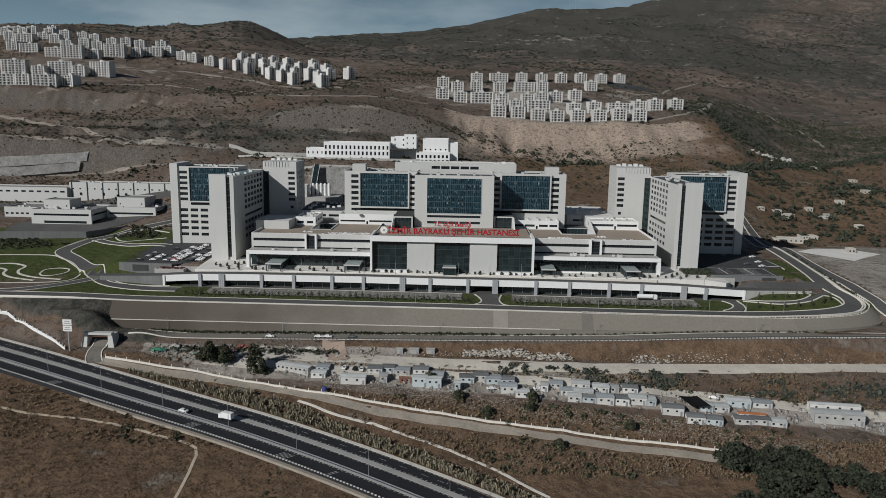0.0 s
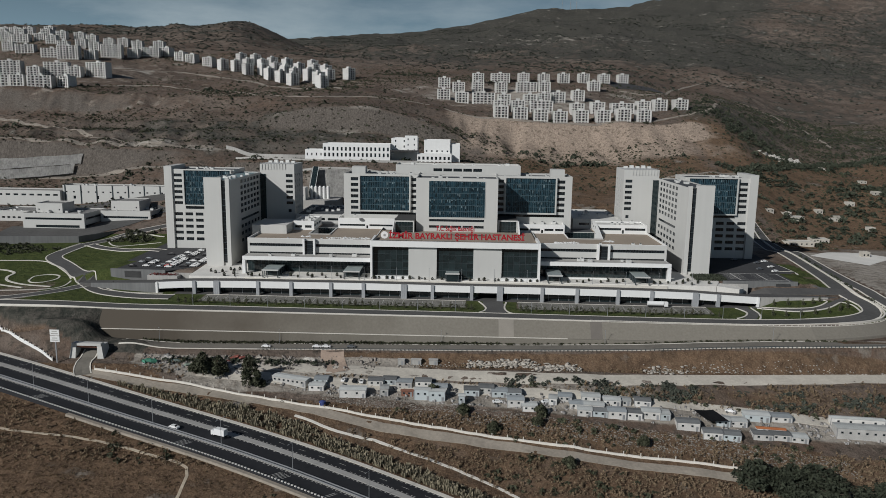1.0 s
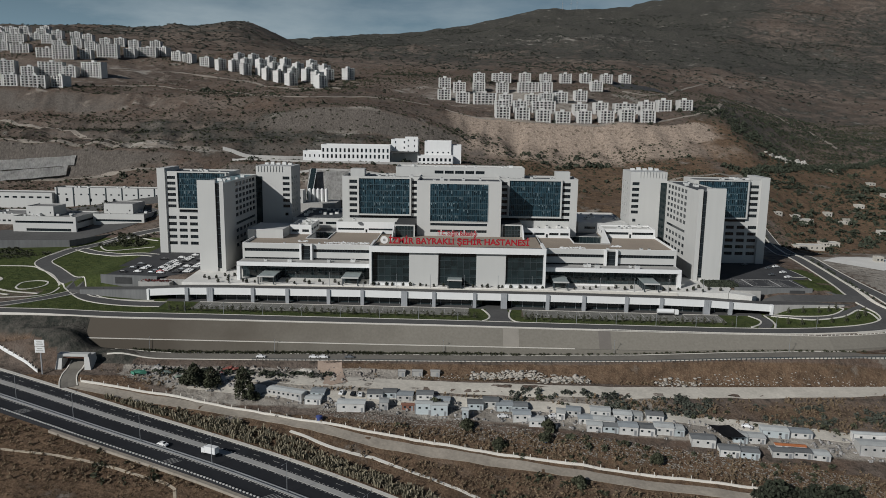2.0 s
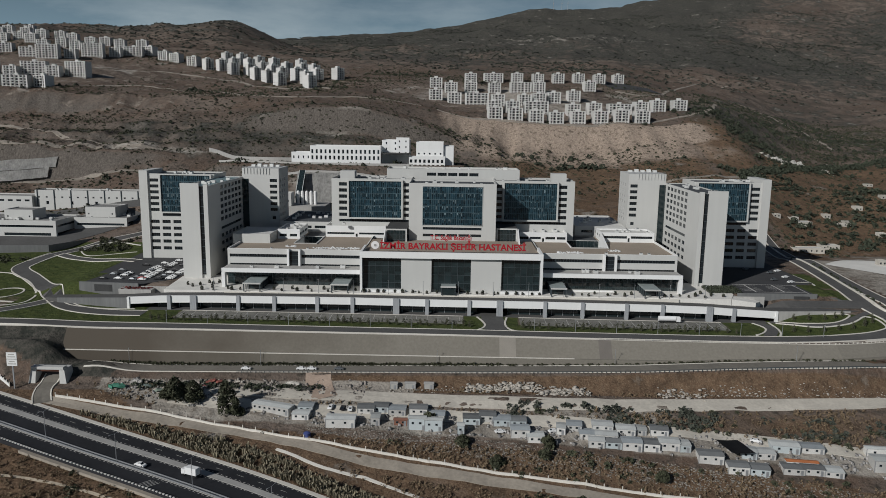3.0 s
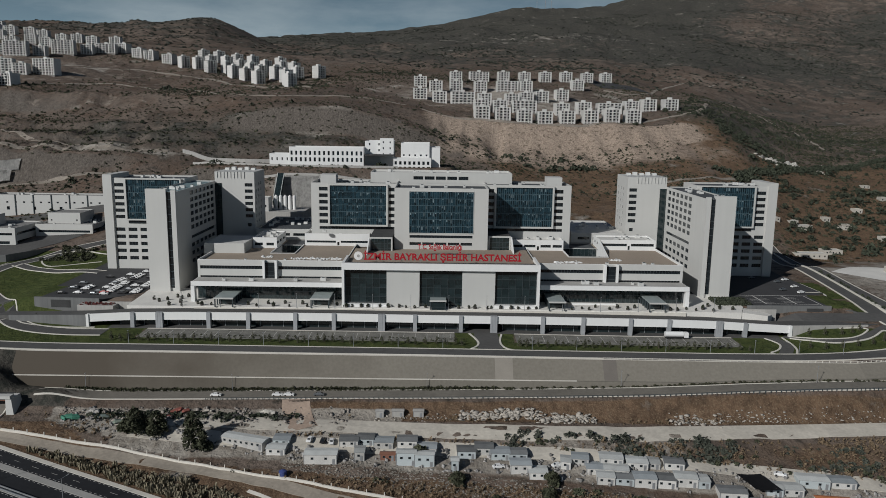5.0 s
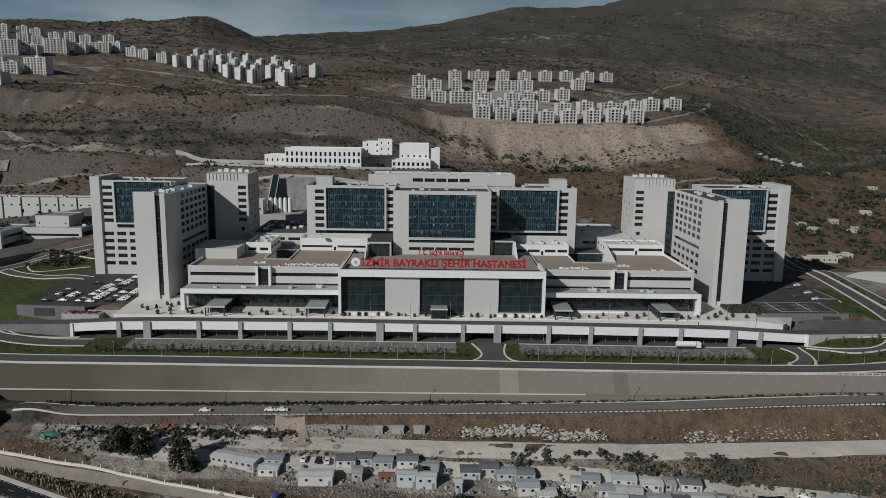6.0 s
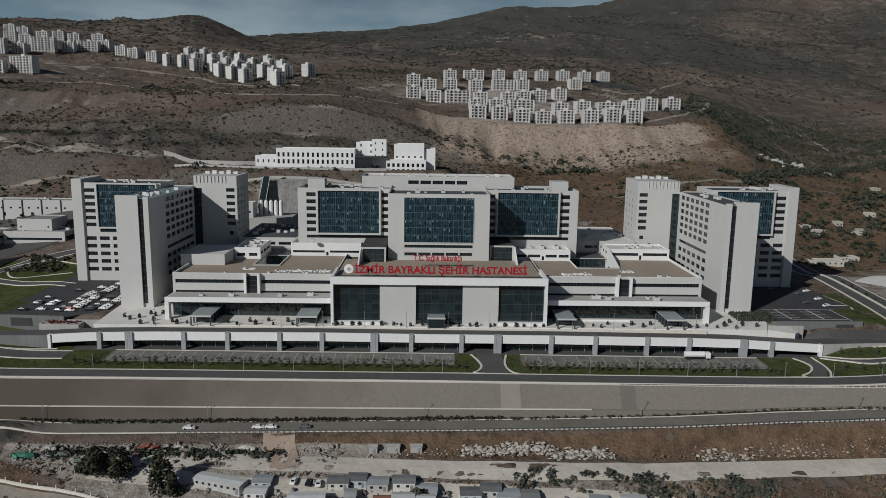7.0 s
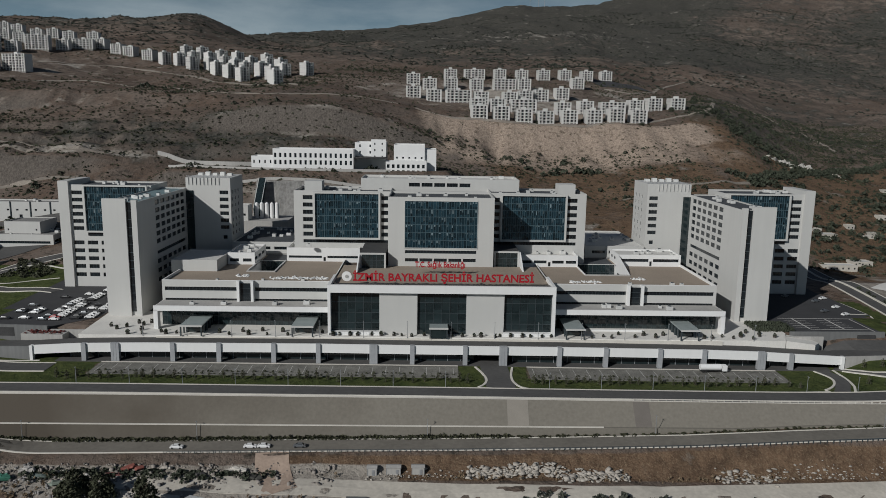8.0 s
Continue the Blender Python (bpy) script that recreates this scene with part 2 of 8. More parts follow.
def block(parent, name, x0, x1, y0, y1, z0, z1, front=(), west=(), east=(), mat=None, roof=None, parapet=0.9, label=""):
    """A walled volume with a sunk roof behind a parapet and windows in its faces, given as openings along each face."""
    bm = clear()
    sides = (((x0, y0), (x1, y0), front), ((x1, y0), (x1, y1), east), ((x1, y1), (x0, y1), ()), ((x0, y1), (x0, y0), west))
    for p, q, holes in sides:
        facade(bm, p, q, z0, z1, list(holes))
    t = 0.4
    box(bm, x0, x1, y0 + 0.001, y0 + t, z1, z1 + 0.12)
    box(bm, x0, x1, y1 - t, y1, z1, z1 + 0.12)
    box(bm, x0, x0 + t, y0 + t, y1 - t, z1, z1 + 0.12)
    box(bm, x1 - t, x1, y0 + t, y1 - t, z1, z1 + 0.12)
    for a, b, c, e in ((x0 + t, x1 - t, y0 + t, y0 + t), (x0 + t, x1 - t, y1 - t, y1 - t)):
        v = [bm.verts.new(k) for k in ((a, c, z1 - parapet), (b, c, z1 - parapet), (b, c, z1 + 0.05), (a, c, z1 + 0.05))]
        bm.faces.new(v)
    for a in (x0 + t, x1 - t):
        v = [bm.verts.new(k) for k in ((a, y0 + t, z1 - parapet), (a, y1 - t, z1 - parapet), (a, y1 - t, z1 + 0.05), (a, y0 + t, z1 + 0.05))]
        bm.faces.new(v)
    bmesh.ops.remove_doubles(bm, verts=bm.verts[:], dist=0.002)
    wall = part(name, bm, mat or CLAD, parent, label)
    rb = clear()
    box(rb, x0 + 0.3, x1 - 0.3, y0 + 0.3, y1 - 0.3, z1 - parapet - 0.3, z1 - parapet)
    part("roof", rb, roof or ROOFL, parent)
    for (p, q, holes) in sides:
        if holes:
            windows(p, q, holes, wall)
    return wall


def rows(cols, zs, h):
    return [(a, b, z, z + h) for a, b in cols for z in zs]


def curtain(parent, x0, x1, y, z0, z1, floors, cols, mat=None, rim=0.9, out=1.0, name="curtain_wall", rim_mat=None):
    """A glazed screen facing -y: a proud frame, panes that each lean a hair differently, and slim mullions and floor bands."""
    bm = clear()
    for a, b, c, e in ((x0 - rim, x1 + rim, z1, z1 + rim), (x0 - rim, x1 + rim, z0 - rim, z0), (x0 - rim, x0, z0, z1), (x1, x1 + rim, z0, z1)):
        box(bm, a, b, y - out, y + 0.3, c, e)
    frame_ob = part(name, bm, rim_mat or WHITE, parent)
    bm = clear()
    rng = random.Random(int(x0 * 7 + y))
    fh, cw = (z1 - z0) / floors, (x1 - x0) / cols
    for i in range(floors):
        for c0, c1 in ((0.0, 0.32), (0.32, 1.0)):
            for j in range(cols):
                a, b = x0 + j * cw, x0 + (j + 1) * cw
                lo, hi = z0 + (i + c0) * fh, z0 + (i + c1) * fh
                e = [rng.uniform(-0.012, 0.012) for _ in range(3)]
                bm.faces.new([bm.verts.new((px, y + e[0] + (e[1] if px > a else -e[1]) + (e[2] if pz > lo else -e[2]), pz)) for px, pz in ((a, lo), (b, lo), (b, hi), (a, hi))])
    part("glazing", bm, mat or CURTAIN, frame_ob, "teal glass panes" if mat is None else "dark glass panes")
    if mat is None:
        # small pale plates: reflected ceiling lights put on the panes as colour
        bm = clear()
        for i in range(floors):
            for j in range(cols):
                if rng.random() < 0.42:
                    a, lo = x0 + (j + rng.uniform(0.05, 0.3)) * cw, z0 + (i + 0.93 - rng.choice((0.06, 0.1, 0.16, 0.3, 0.5))) * fh
                    box(bm, a, a + cw * rng.uniform(0.25, 0.65), y - 0.05, y - 0.02, lo, z0 + (i + 0.93) * fh)
        tagged(part("blinds", bm, LIGHTSPOT, frame_ob), "small pale plates painted as light spots on the glass", kind="stuff")
    bm = clear()
    for j in range(cols + 1):
        x = x0 + j * cw
        r = 0.07 if j % 4 else 0.12
        box(bm, x - r, x + r, y - 0.16, y + 0.05, z0, z1)
    for i in range(1, floors):
        z = z0 + i * fh
        box(bm, x0, x1, y - 0.13, y + 0.05, z - 0.12, z + 0.12)
    part("mullions", bm, MULL if mat is None else FRAME, frame_ob)
    return frame_ob


# ---- the land ----
def smooth(a, b, v):
    t = np.clip((v - a) / (b - a), 0.0, 1.0)
    return t * t * (3 - 2 * t)


def lattice(ix, iy, seed):
    h = np.sin(ix * 127.1 + iy * 311.7 + seed * 74.7) * 43758.5453
    return h - np.floor(h)


def value_noise(x, y, seed=0):
    ix, iy = np.floor(x), np.floor(y)
    fx, fy = x - ix, y - iy
    fx, fy = fx * fx * (3 - 2 * fx), fy * fy * (3 - 2 * fy)
    a, b = lattice(ix, iy, seed), lattice(ix + 1, iy, seed)
    c, e = lattice(ix, iy + 1, seed), lattice(ix + 1, iy + 1, seed)
    return (a + (b - a) * fx) * (1 - fy) + (c + (e - c) * fx) * fy


def fractal(x, y, size, octaves=5, seed=0):
    s, amp, tot = 0.0, 1.0, 0.0
    for k in range(octaves):
        s = s + amp * (value_noise(x / size * 2 ** k + 31.7 * k, y / size * 2 ** k + 17.3 * k, seed + k) - 0.5)
        tot += amp
        amp *= 0.5
    return s / tot * 2


# fall of the land in front of the site, and its rise behind along three lines: west, middle, east
FRONT_Y = [-900, 100, 200, 250, 283, 296, 318, 330, 341]
FRONT_Z = [-95, -56, -43, -36, -31, -27, -22, -19, -17.5]
REAR_Y = [540, 600, 640, 700, 716, 760, 800, 822, 860, 892, 955, 1025, 1105, 1190, 1300, 1900, 2600, 3300, 4600]
REAR_AZ = [-0.55, -0.32, -0.168, 0.132, 0.31, 0.465]
REAR = [[7, 12, 20, 41, 72, 76, 82, 87, 97, 124, 136, 148, 164, 183, 216, 318, 340, 360, 300],
        [7, 20, 36, 50, 57, 75, 84, 90, 101, 116, 124, 134, 148, 167, 199, 308, 340, 380, 300],
        [7, 24, 46, 56, 60, 72, 81, 111, 114, 117, 124, 135, 148, 163, 186, 262, 350, 440, 380],
        [7, 16, 27, 36, 38, 44, 50, 55, 62, 89, 102, 117, 135, 155, 178, 256, 400, 556, 480],
        [4, 14, 26, 39, 41, 48, 56, 64, 77, 90, 108, 120, 118, 127, 141, 244, 402, 640, 620],
        [3, -2, 4, 18, 21, 30, 37, 41, 46, 50, 54, 62, 70, 81, 98, 218, 388, 700, 720]]
HWY = [(-420, 396), (-320, 367), (-217.8, 330.8), (-138, 299), (-69, 271), (-8, 239.5), (60, 197), (130, 143), (220, 64), (330, -40)]


def highway_z(x):
    return -33.0 - 0.075 * np.clip(x, -420, 250)


def highway_away(x, y):
    """Signed distance from the highway's middle line, positive on the hospital's side, and the nearest x."""
    best = np.full(np.shape(x), 1e9)
    near, side = np.zeros(np.shape(x)), np.ones(np.shape(x))
    for (ax, ay), (bx, by) in zip(HWY, HWY[1:]):
        dx, dy = bx - ax, by - ay
        t = np.clip(((x - ax) * dx + (y - ay) * dy) / (dx * dx + dy * dy), 0, 1)
        px, py = ax + t * dx, ay + t * dy
        r = np.hypot(x - px, y - py)
        s = np.where(dx * (y - ay) - dy * (x - ax) > 0, 1.0, -1.0)
        hit = r < best
        best, near, side = np.where(hit, r, best), np.where(hit, px, near), np.where(hit, s, side)
    return best * side, near


def strip_z(x):
    """Height of the lawn strip before the viaduct."""
    return np.interp(x, [-120, 0, 60, 120], [-1.1, -1.6, -2.1, -2.5])


def service_z(x):
    """Height of the service road below the embankment."""
    return np.interp(x, [-200, -165, -140, -120, -80, -40, 0, 40, 80, 120, 150, 200, 260], [-11.5, -14.2, -15.0, -14.9, -14.2, -13.5, -12.9, -12.0, -10.8, -8.6, -7.6, -7.0, -7.0])


def base_land(x, y):
    u = x - CX
    low = service_z(x)
    top = strip_z(x) * smooth(-215, -165, x)
    front = np.interp(y, FRONT_Y, FRONT_Z)
    edge = np.interp(x, [-120, 80, 120, 160, 213, 260], [349.4, 348.8, 348.4, 349.5, 352.5, 354.0])
    slope = np.interp(edge - 8.0, FRONT_Y, FRONT_Z)
    front = np.where(y > edge - 8.0, slope + (low - slope) * np.clip((y - edge + 8.0) / 7.4, 0, 1), front)
    front = np.where(y > 359.6, low - 0.6 + (top - low + 0.3) * np.clip((y - 361.8) / 6.6, 0, 1), front)
    outer = smooth(415, 520, y) * 5.0
    m = smooth(146, 160, np.abs(u))
    flat = smooth(419 + 5.5 * m, 424 + 2.5 * m, y) * 7.0
    inside = 1 - smooth(203, 232, np.abs(u))
    site = flat * inside + outer * (1 - inside)
    # the strip before the viaduct lies lower, and its road climbs round the east corner
    sink = strip_z(x) * smooth(-215, -165, x)
    rise = np.interp(y, [382, 424, 520], [-2.5, 3.8, 6.0])
    deck = smooth(425.2, 426.6, y) * (1 - smooth(201, 205, x))
    east = smooth(158, 174, x)
    site = (site + sink * (1 - smooth(414, 424, y))) * (1 - east) + (rise * (1 - deck) + 7.0 * deck) * east
    az = x / np.maximum(y + 4.0, 300.0)
    rear = np.zeros(np.shape(x))
    for i, prof in enumerate(REAR):
        lo = -9.0 if i == 0 else REAR_AZ[i - 1]
        hi = 9.0 if i == len(REAR) - 1 else REAR_AZ[i + 1]
        up = np.ones(np.shape(x)) if i == 0 else smooth(lo, REAR_AZ[i], az)
        down = np.zeros(np.shape(x)) if i == len(REAR) - 1 else smooth(REAR_AZ[i], hi, az)
        rear = rear + (up - down) * np.interp(y, REAR_Y, prof)
    # outside the curved east end of the embankment the land stays low
    rim = np.interp(x, [176, 190, 203, 213, 219.5, 224, 230], [368.0, 370.6, 374.8, 379.7, 385.6, 393.6, 400])
    run = np.interp(x, [176, 222, 234], [6.5, 6.5, 34])
    low_e = low - 0.5 + (site - low + 0.2) * np.clip((y - rim + run) / run, 0, 1)
    site = np.where((x > 176) & (y < rim), low_e, site)
    k = smooth(530, 560, y)
    return np.where((y < 368.4) & ((x < 176) | (y < 361)), front, site * (1 - k) + rear * k)


def blob(x, y, cx, cy, rx, ry):
    return np.clip(1.25 - np.hypot((x - cx) / rx, (y - cy) / ry), 0, 1)


def rough_land(x, y):
    hills = smooth(600, 720, y)
    far = smooth(1100, 2200, y)
    z = hills * (fractal(x, y, 90, 6, 3) * (5 + 5 * far) + fractal(x, y, 22, 3, 33) * 1.8 + 3 - np.abs(fractal(x, y, 210, 5, 9)) * 14 * (0.8 + far))
    z = z + far * fractal(x, y, 900, 4, 21) * 20 - far * np.abs(fractal(x, y, 520, 4, 12)) * 40
    z = z + 42 * np.exp(-(((x + 570) / 110) ** 2 + ((y - 1900) / 200) ** 2)) + 14 * np.exp(-(((x - 330) / 200) ** 2 + ((y - 3250) / 300) ** 2))
    near = smooth(340, 332, y) * smooth(-900, 100, y)
    # gullies worn down the cut faces above the annex and below the western blocks
    cut = smooth(-25, 10, x) * (1 - smooth(235, 275, x)) * smooth(800, 825, y) * (1 - smooth(878, 893, y))
    cut = np.maximum(cut, smooth(-545, -510, x) * (1 - smooth(-330, -290, x)) * smooth(862, 872, y) * (1 - smooth(890, 905, y)))
    z = z - cut * np.abs(fractal(x, y * 0.25, 26, 4, 51)) * 9 + cut * 2.0
    # old quarry benches on the western slope
    quarry = np.clip(blob(x, y, -420, 760, 230, 70) * 1.4, 0, 1)
    step = 9.0
    full = base_land(x, y) + z
    bench = (np.floor(full / step) + smooth(0.6, 0.95, full / step - np.floor(full / step))) * step
    z = z + quarry * (bench - full) * 0.8 - quarry * np.abs(fractal(x, y * 0.35, 24, 4, 61)) * 6
    return z + near * fractal(x, y, 14, 4, 5) * 0.9 + near * fractal(x, y, 60, 2, 6) * 1.2


def land(x, y):
    x, y = np.asarray(x, float), np.asarray(y, float)
    z = base_land(x, y) + rough_land(x, y)
    m = smooth(-232, -205, x) * (1 - smooth(2, 22, x)) * smooth(668, 682, y) * (1 - smooth(735, 775, y))
    z = z * (1 - m) + 56.5 * m
    s, hx = highway_away(x, y)
    k = smooth(21, 10.5, s) * smooth(-25, -19.6, s) * smooth(380, 365, y)
    z = z * (1 - k) + (highway_z(hx) - 0.25) * k
    # the near bank falls gently away from the highway towards the camera
    n = smooth(-19.6, -22, s) * (1 - smooth(-60, -150, s)) * smooth(380, 365, y)
    bank = highway_z(hx) - 0.6 + 0.13 * (s + 20) + fractal(x, y, 16, 4, 8) * 0.8
    z = z * (1 - n) + bank * n
    # west of the sprayed concrete the earth slopes down to the underpass
    w = smooth(-174, -188, x) * smooth(346, 352, y) * (y < 368.4) * (s > 27)
    z = z * (1 - w) + np.maximum(z, -10.2 + (y - 350) * 0.53) * w
    # earth mounds beside the underpass
    return z + 4.5 * np.exp(-(((x + 196) / 20) ** 2 + ((y - 354) / 5) ** 2)) + 2.5 * np.exp(-(((x + 160) / 9) ** 2 + ((y - 352) / 5) ** 2))


def land_at(x, y):
    return float(land(np.array([x]), np.array([y]))[0])


def ground_material():
    m = bpy.data.materials.new("dry_hillside")
    m.use_nodes = True
    t = m.node_tree
    b = t.nodes["Principled BSDF"]
    b.inputs["Roughness"].default_value, b.inputs["Specular IOR Level"].default_value = 0.95, 0.1
    geo = t.nodes.new("ShaderNodeNewGeometry")

    def noise_node(scale, detail=8):
        k = t.nodes.new("ShaderNodeTexNoise")
        k.inputs["Scale"].default_value, k.inputs["Detail"].default_value = scale, detail
        k.inputs["Roughness"].default_value = 0.65
        t.links.new(geo.outputs["Position"], k.inputs["Vector"])
        return k.outputs["Fac"]

    def spread(src, lo, hi):
        r = t.nodes.new("ShaderNodeMapRange")
        r.inputs["From Min"].default_value, r.inputs["From Max"].default_value = lo, hi
        t.links.new(src, r.inputs["Value"])
        return r.outputs[0]

    def mix(fac, a, c):
        k = t.nodes.new("ShaderNodeMix")
        k.data_type = "RGBA"
        t.links.new(fac, k.inputs["Factor"])
        for key, v in (("A", a), ("B", c)):
            if isinstance(v, tuple):
                k.inputs[key].default_value = (*v, 1)
            else:
                t.links.new(v, k.inputs[key])
        return k.outputs["Result"]

    def cover(name, src, amount=0.7):
        at = t.nodes.new("ShaderNodeAttribute")
        at.attribute_name = name
        add = t.nodes.new("ShaderNodeMath")
        add.operation = "MULTIPLY_ADD"
        t.links.new(src, add.inputs[0])
        add.inputs[1].default_value = amount * 4
        t.links.new(at.outputs["Fac"], add.inputs[2])
        return spread(add.outputs[0], 0.3 + amount * 2, 0.75 + amount * 2)

    big, mid, small, grain = noise_node(0.006), noise_node(0.035), noise_node(0.22), noise_node(1.3)
    earth = mix(spread(big, 0.38, 0.62), (0.10, 0.078, 0.064), (0.185, 0.148, 0.122))
    earth = mix(spread(mid, 0.44, 0.6), earth, (0.115, 0.08, 0.06))
    earth = mix(spread(small, 0.5, 0.68), earth, (0.045, 0.04, 0.033))
    earth = mix(spread(grain, 0.56, 0.72), earth, (0.19, 0.16, 0.132))
    pale = mix(spread(mid, 0.35, 0.65), (0.235, 0.21, 0.18), (0.345, 0.315, 0.275))
    pale = mix(spread(small, 0.5, 0.7), pale, (0.15, 0.125, 0.10))
    green = mix(spread(small, 0.35, 0.65), (0.042, 0.058, 0.019), (0.082, 0.096, 0.032))
    green = mix(spread(grain, 0.5, 0.7), green, (0.042, 0.055, 0.02))
    wood = mix(spread(small, 0.4, 0.6), (0.038, 0.04, 0.034), (0.092, 0.084, 0.072))
    c = mix(cover("woodland", mid), earth, wood)
    dusty = mix(spread(small, 0.4, 0.65), (0.15, 0.098, 0.063), (0.08, 0.052, 0.035))
    dusty = mix(spread(grain, 0.5, 0.7), dusty, (0.20, 0.148, 0.098))
    dusty = mix(spread(mid, 0.54, 0.7), dusty, (0.068, 0.048, 0.033))
    c = mix(cover("brown", mid, 0.4), c, dusty)
    c = mix(cover("bare", mid), c, pale)
    # bare rock shows on steep faces, streaked down the slope
    sep = t.nodes.new("ShaderNodeSeparateXYZ")
    t.links.new(geo.outputs["Normal"], sep.inputs[0])
    st = t.nodes.new("ShaderNodeMapping")
    st.inputs["Scale"].default_value = (1, 1, 0.22)
    t.links.new(geo.outputs["Position"], st.inputs["Vector"])
    sn = t.nodes.new("ShaderNodeTexNoise")
    sn.inputs["Scale"].default_value, sn.inputs["Detail"].default_value, sn.inputs["Roughness"].default_value = 0.7, 10, 0.7
    t.links.new(st.outputs[0], sn.inputs["Vector"])
    rocky = mix(spread(sn.outputs["Fac"], 0.3, 0.7), (0.055, 0.047, 0.041), (0.175, 0.153, 0.132))
    tan = mix(spread(sn.outputs["Fac"], 0.36, 0.64), (0.21, 0.158, 0.122), (0.40, 0.325, 0.262))
    tan = mix(spread(small, 0.52, 0.68), tan, (0.09, 0.07, 0.052))
    tan = mix(spread(grain, 0.56, 0.7), tan, (0.36, 0.31, 0.25))
    steep = t.nodes.new("ShaderNodeMapRange")
    steep.inputs["From Min"].default_value, steep.inputs["From Max"].default_value, steep.inputs["To Min"].default_value, steep.inputs["To Max"].default_value = 0.74, 0.90, 1.0, 0.0
    t.links.new(sep.outputs["Z"], steep.inputs["Value"])
    hill = t.nodes.new("ShaderNodeAttribute")
    hill.attribute_name = "hill"
    mul = t.nodes.new("ShaderNodeMath")
    mul.operation = "MULTIPLY"
    t.links.new(steep.outputs[0], mul.inputs[0])
    t.links.new(hill.outputs["Fac"], mul.inputs[1])
    c = mix(mul.outputs[0], c, rocky)
    c = mix(cover("tan", mid, 0.35), c, tan)
    c = mix(cover("lawn", small, 0.3), c, green)
    t.links.new(c, b.inputs["Base Color"])
    bp = t.nodes.new("ShaderNodeBump")
    bp.inputs["Strength"].default_value, bp.inputs["Distance"].default_value = 0.8, 2.2
    t.links.new(small, bp.inputs["Height"])
    t.links.new(bp.outputs[0], b.inputs["Normal"])
    return m


def build_ground():
    ys = np.concatenate([np.linspace(-1500, 150, 26)[:-1], np.arange(150, 420, 1.6), np.arange(420, 560, 3.0), np.arange(560, 1300, 4.5),
                         np.arange(1300, 2000, 11.0), np.arange(2000, 4801, 35.0)])
    us = np.linspace(-1, 1, 521)
    width = np.where(ys < 300, 450 + 0.75 * np.abs(np.minimum(ys, 150) - 150), 450 + 0.8 * (ys - 300))
    X = us[None, :] * width[:, None]
    Y = np.repeat(ys[:, None], len(us), 1)
    Z = land(X.ravel(), Y.ravel()).reshape(X.shape)
    nr, nc = X.shape
    me = bpy.data.meshes.new("ground")
    me.vertices.add(nr * nc)
    me.vertices.foreach_set("co", np.stack([X, Y, Z], -1).ravel())
    i = np.arange((nr - 1) * nc).reshape(nr - 1, nc)[:, :-1].ravel()
    quads = np.stack([i, i + 1, i + nc + 1, i + nc], -1)
    me.loops.add(quads.size)
    me.loops.foreach_set("vertex_index", quads.ravel())
    me.polygons.add(len(quads))
    me.polygons.foreach_set("loop_start", np.arange(0, quads.size, 4))
    me.polygons.foreach_set("use_smooth", np.ones(len(quads), bool))
    me.update()
    me.validate()
    x, y = X.ravel(), Y.ravel()
    u = x - CX
    s, _ = highway_away(x, y)
    lawn = (y > 376) * (y < np.where((x > -141) & (x < 2) | (x > 30) & (x < 132), 389.5, np.where(x > -141, 409, 424))) * (np.abs(u) < 228) * 1.0
    lawn = np.maximum(lawn, blob(x, y, -232, 485, 42, 60) * 1.3)
    lawn = np.maximum(lawn, blob(x, y, -272, 436, 60, 46))
    lawn = np.maximum(lawn, 1.0 * ((x < -172 - (y - 424) * 0.3) & (x > -380) & (y > 420) & (y < 552)))
    lawn = np.maximum(lawn, 1.2 * blob(x, y, -238, 532, 24, 20))
    lawn = np.maximum(lawn, 1.2 * ((x > 188) & (x < 212) & (y > 427) & (y < 453)))
    lawn = np.maximum(lawn, 1.2 * ((x > 196) & (x < 215) & (y > 453) & (y < 492)))
    lawn = np.maximum(lawn, blob(x, y, 228, 400, 6, 14))
    lawn = np.maximum(lawn, blob(x, y, -330, 500, 70, 40))
    bare = np.maximum.reduce([0.2 * blob(x, y, -430, 880, 170, 22), 1.2 * blob(x, y, -412, 703, 45, 7), 1.3 * blob(x, y, -516, 1126, 26, 12), 0.7 * blob(x, y, -300, 735, 110, 12), 0.8 * blob(x, y, -118, 812, 40, 20), 0.4 * blob(x, y, -90, 815, 110, 22),
                              blob(x, y, 330, 560, 60, 45) * 1.2, blob(x, y, 180, 560, 60, 30), 0.4 * blob(x, y, 300, 2300, 300, 120), 0.6 * blob(x, y, -80, 640, 140, 30),
                              0.5 * blob(x, y, 20, 325, 190, 9), 0.75 * blob(x, y, 90, 1040, 200, 110), 0.45 * blob(x, y, -560, 1080, 200, 140), 0.5 * blob(x, y, 240, 1130, 60, 50)])
    tan = np.maximum.reduce([0.95 * smooth(-25, 5, x) * (1 - smooth(215, 275, x)) * smooth(785, 830, y) * (1 - smooth(893, 902, y)), 0.2 * smooth(-560, -520, x) * (1 - smooth(-330, -290, x)) * smooth(860, 872, y) * (1 - smooth(915, 960, y)), 1.2 * smooth(-40, 10, x) * (1 - smooth(255, 300, x)) * smooth(845, 858, y) * (1 - smooth(893, 902, y)), 0.75 * blob(x, y, 150, 830, 190, 40), 0.5 * blob(x, y, 120, 960, 160, 40)])
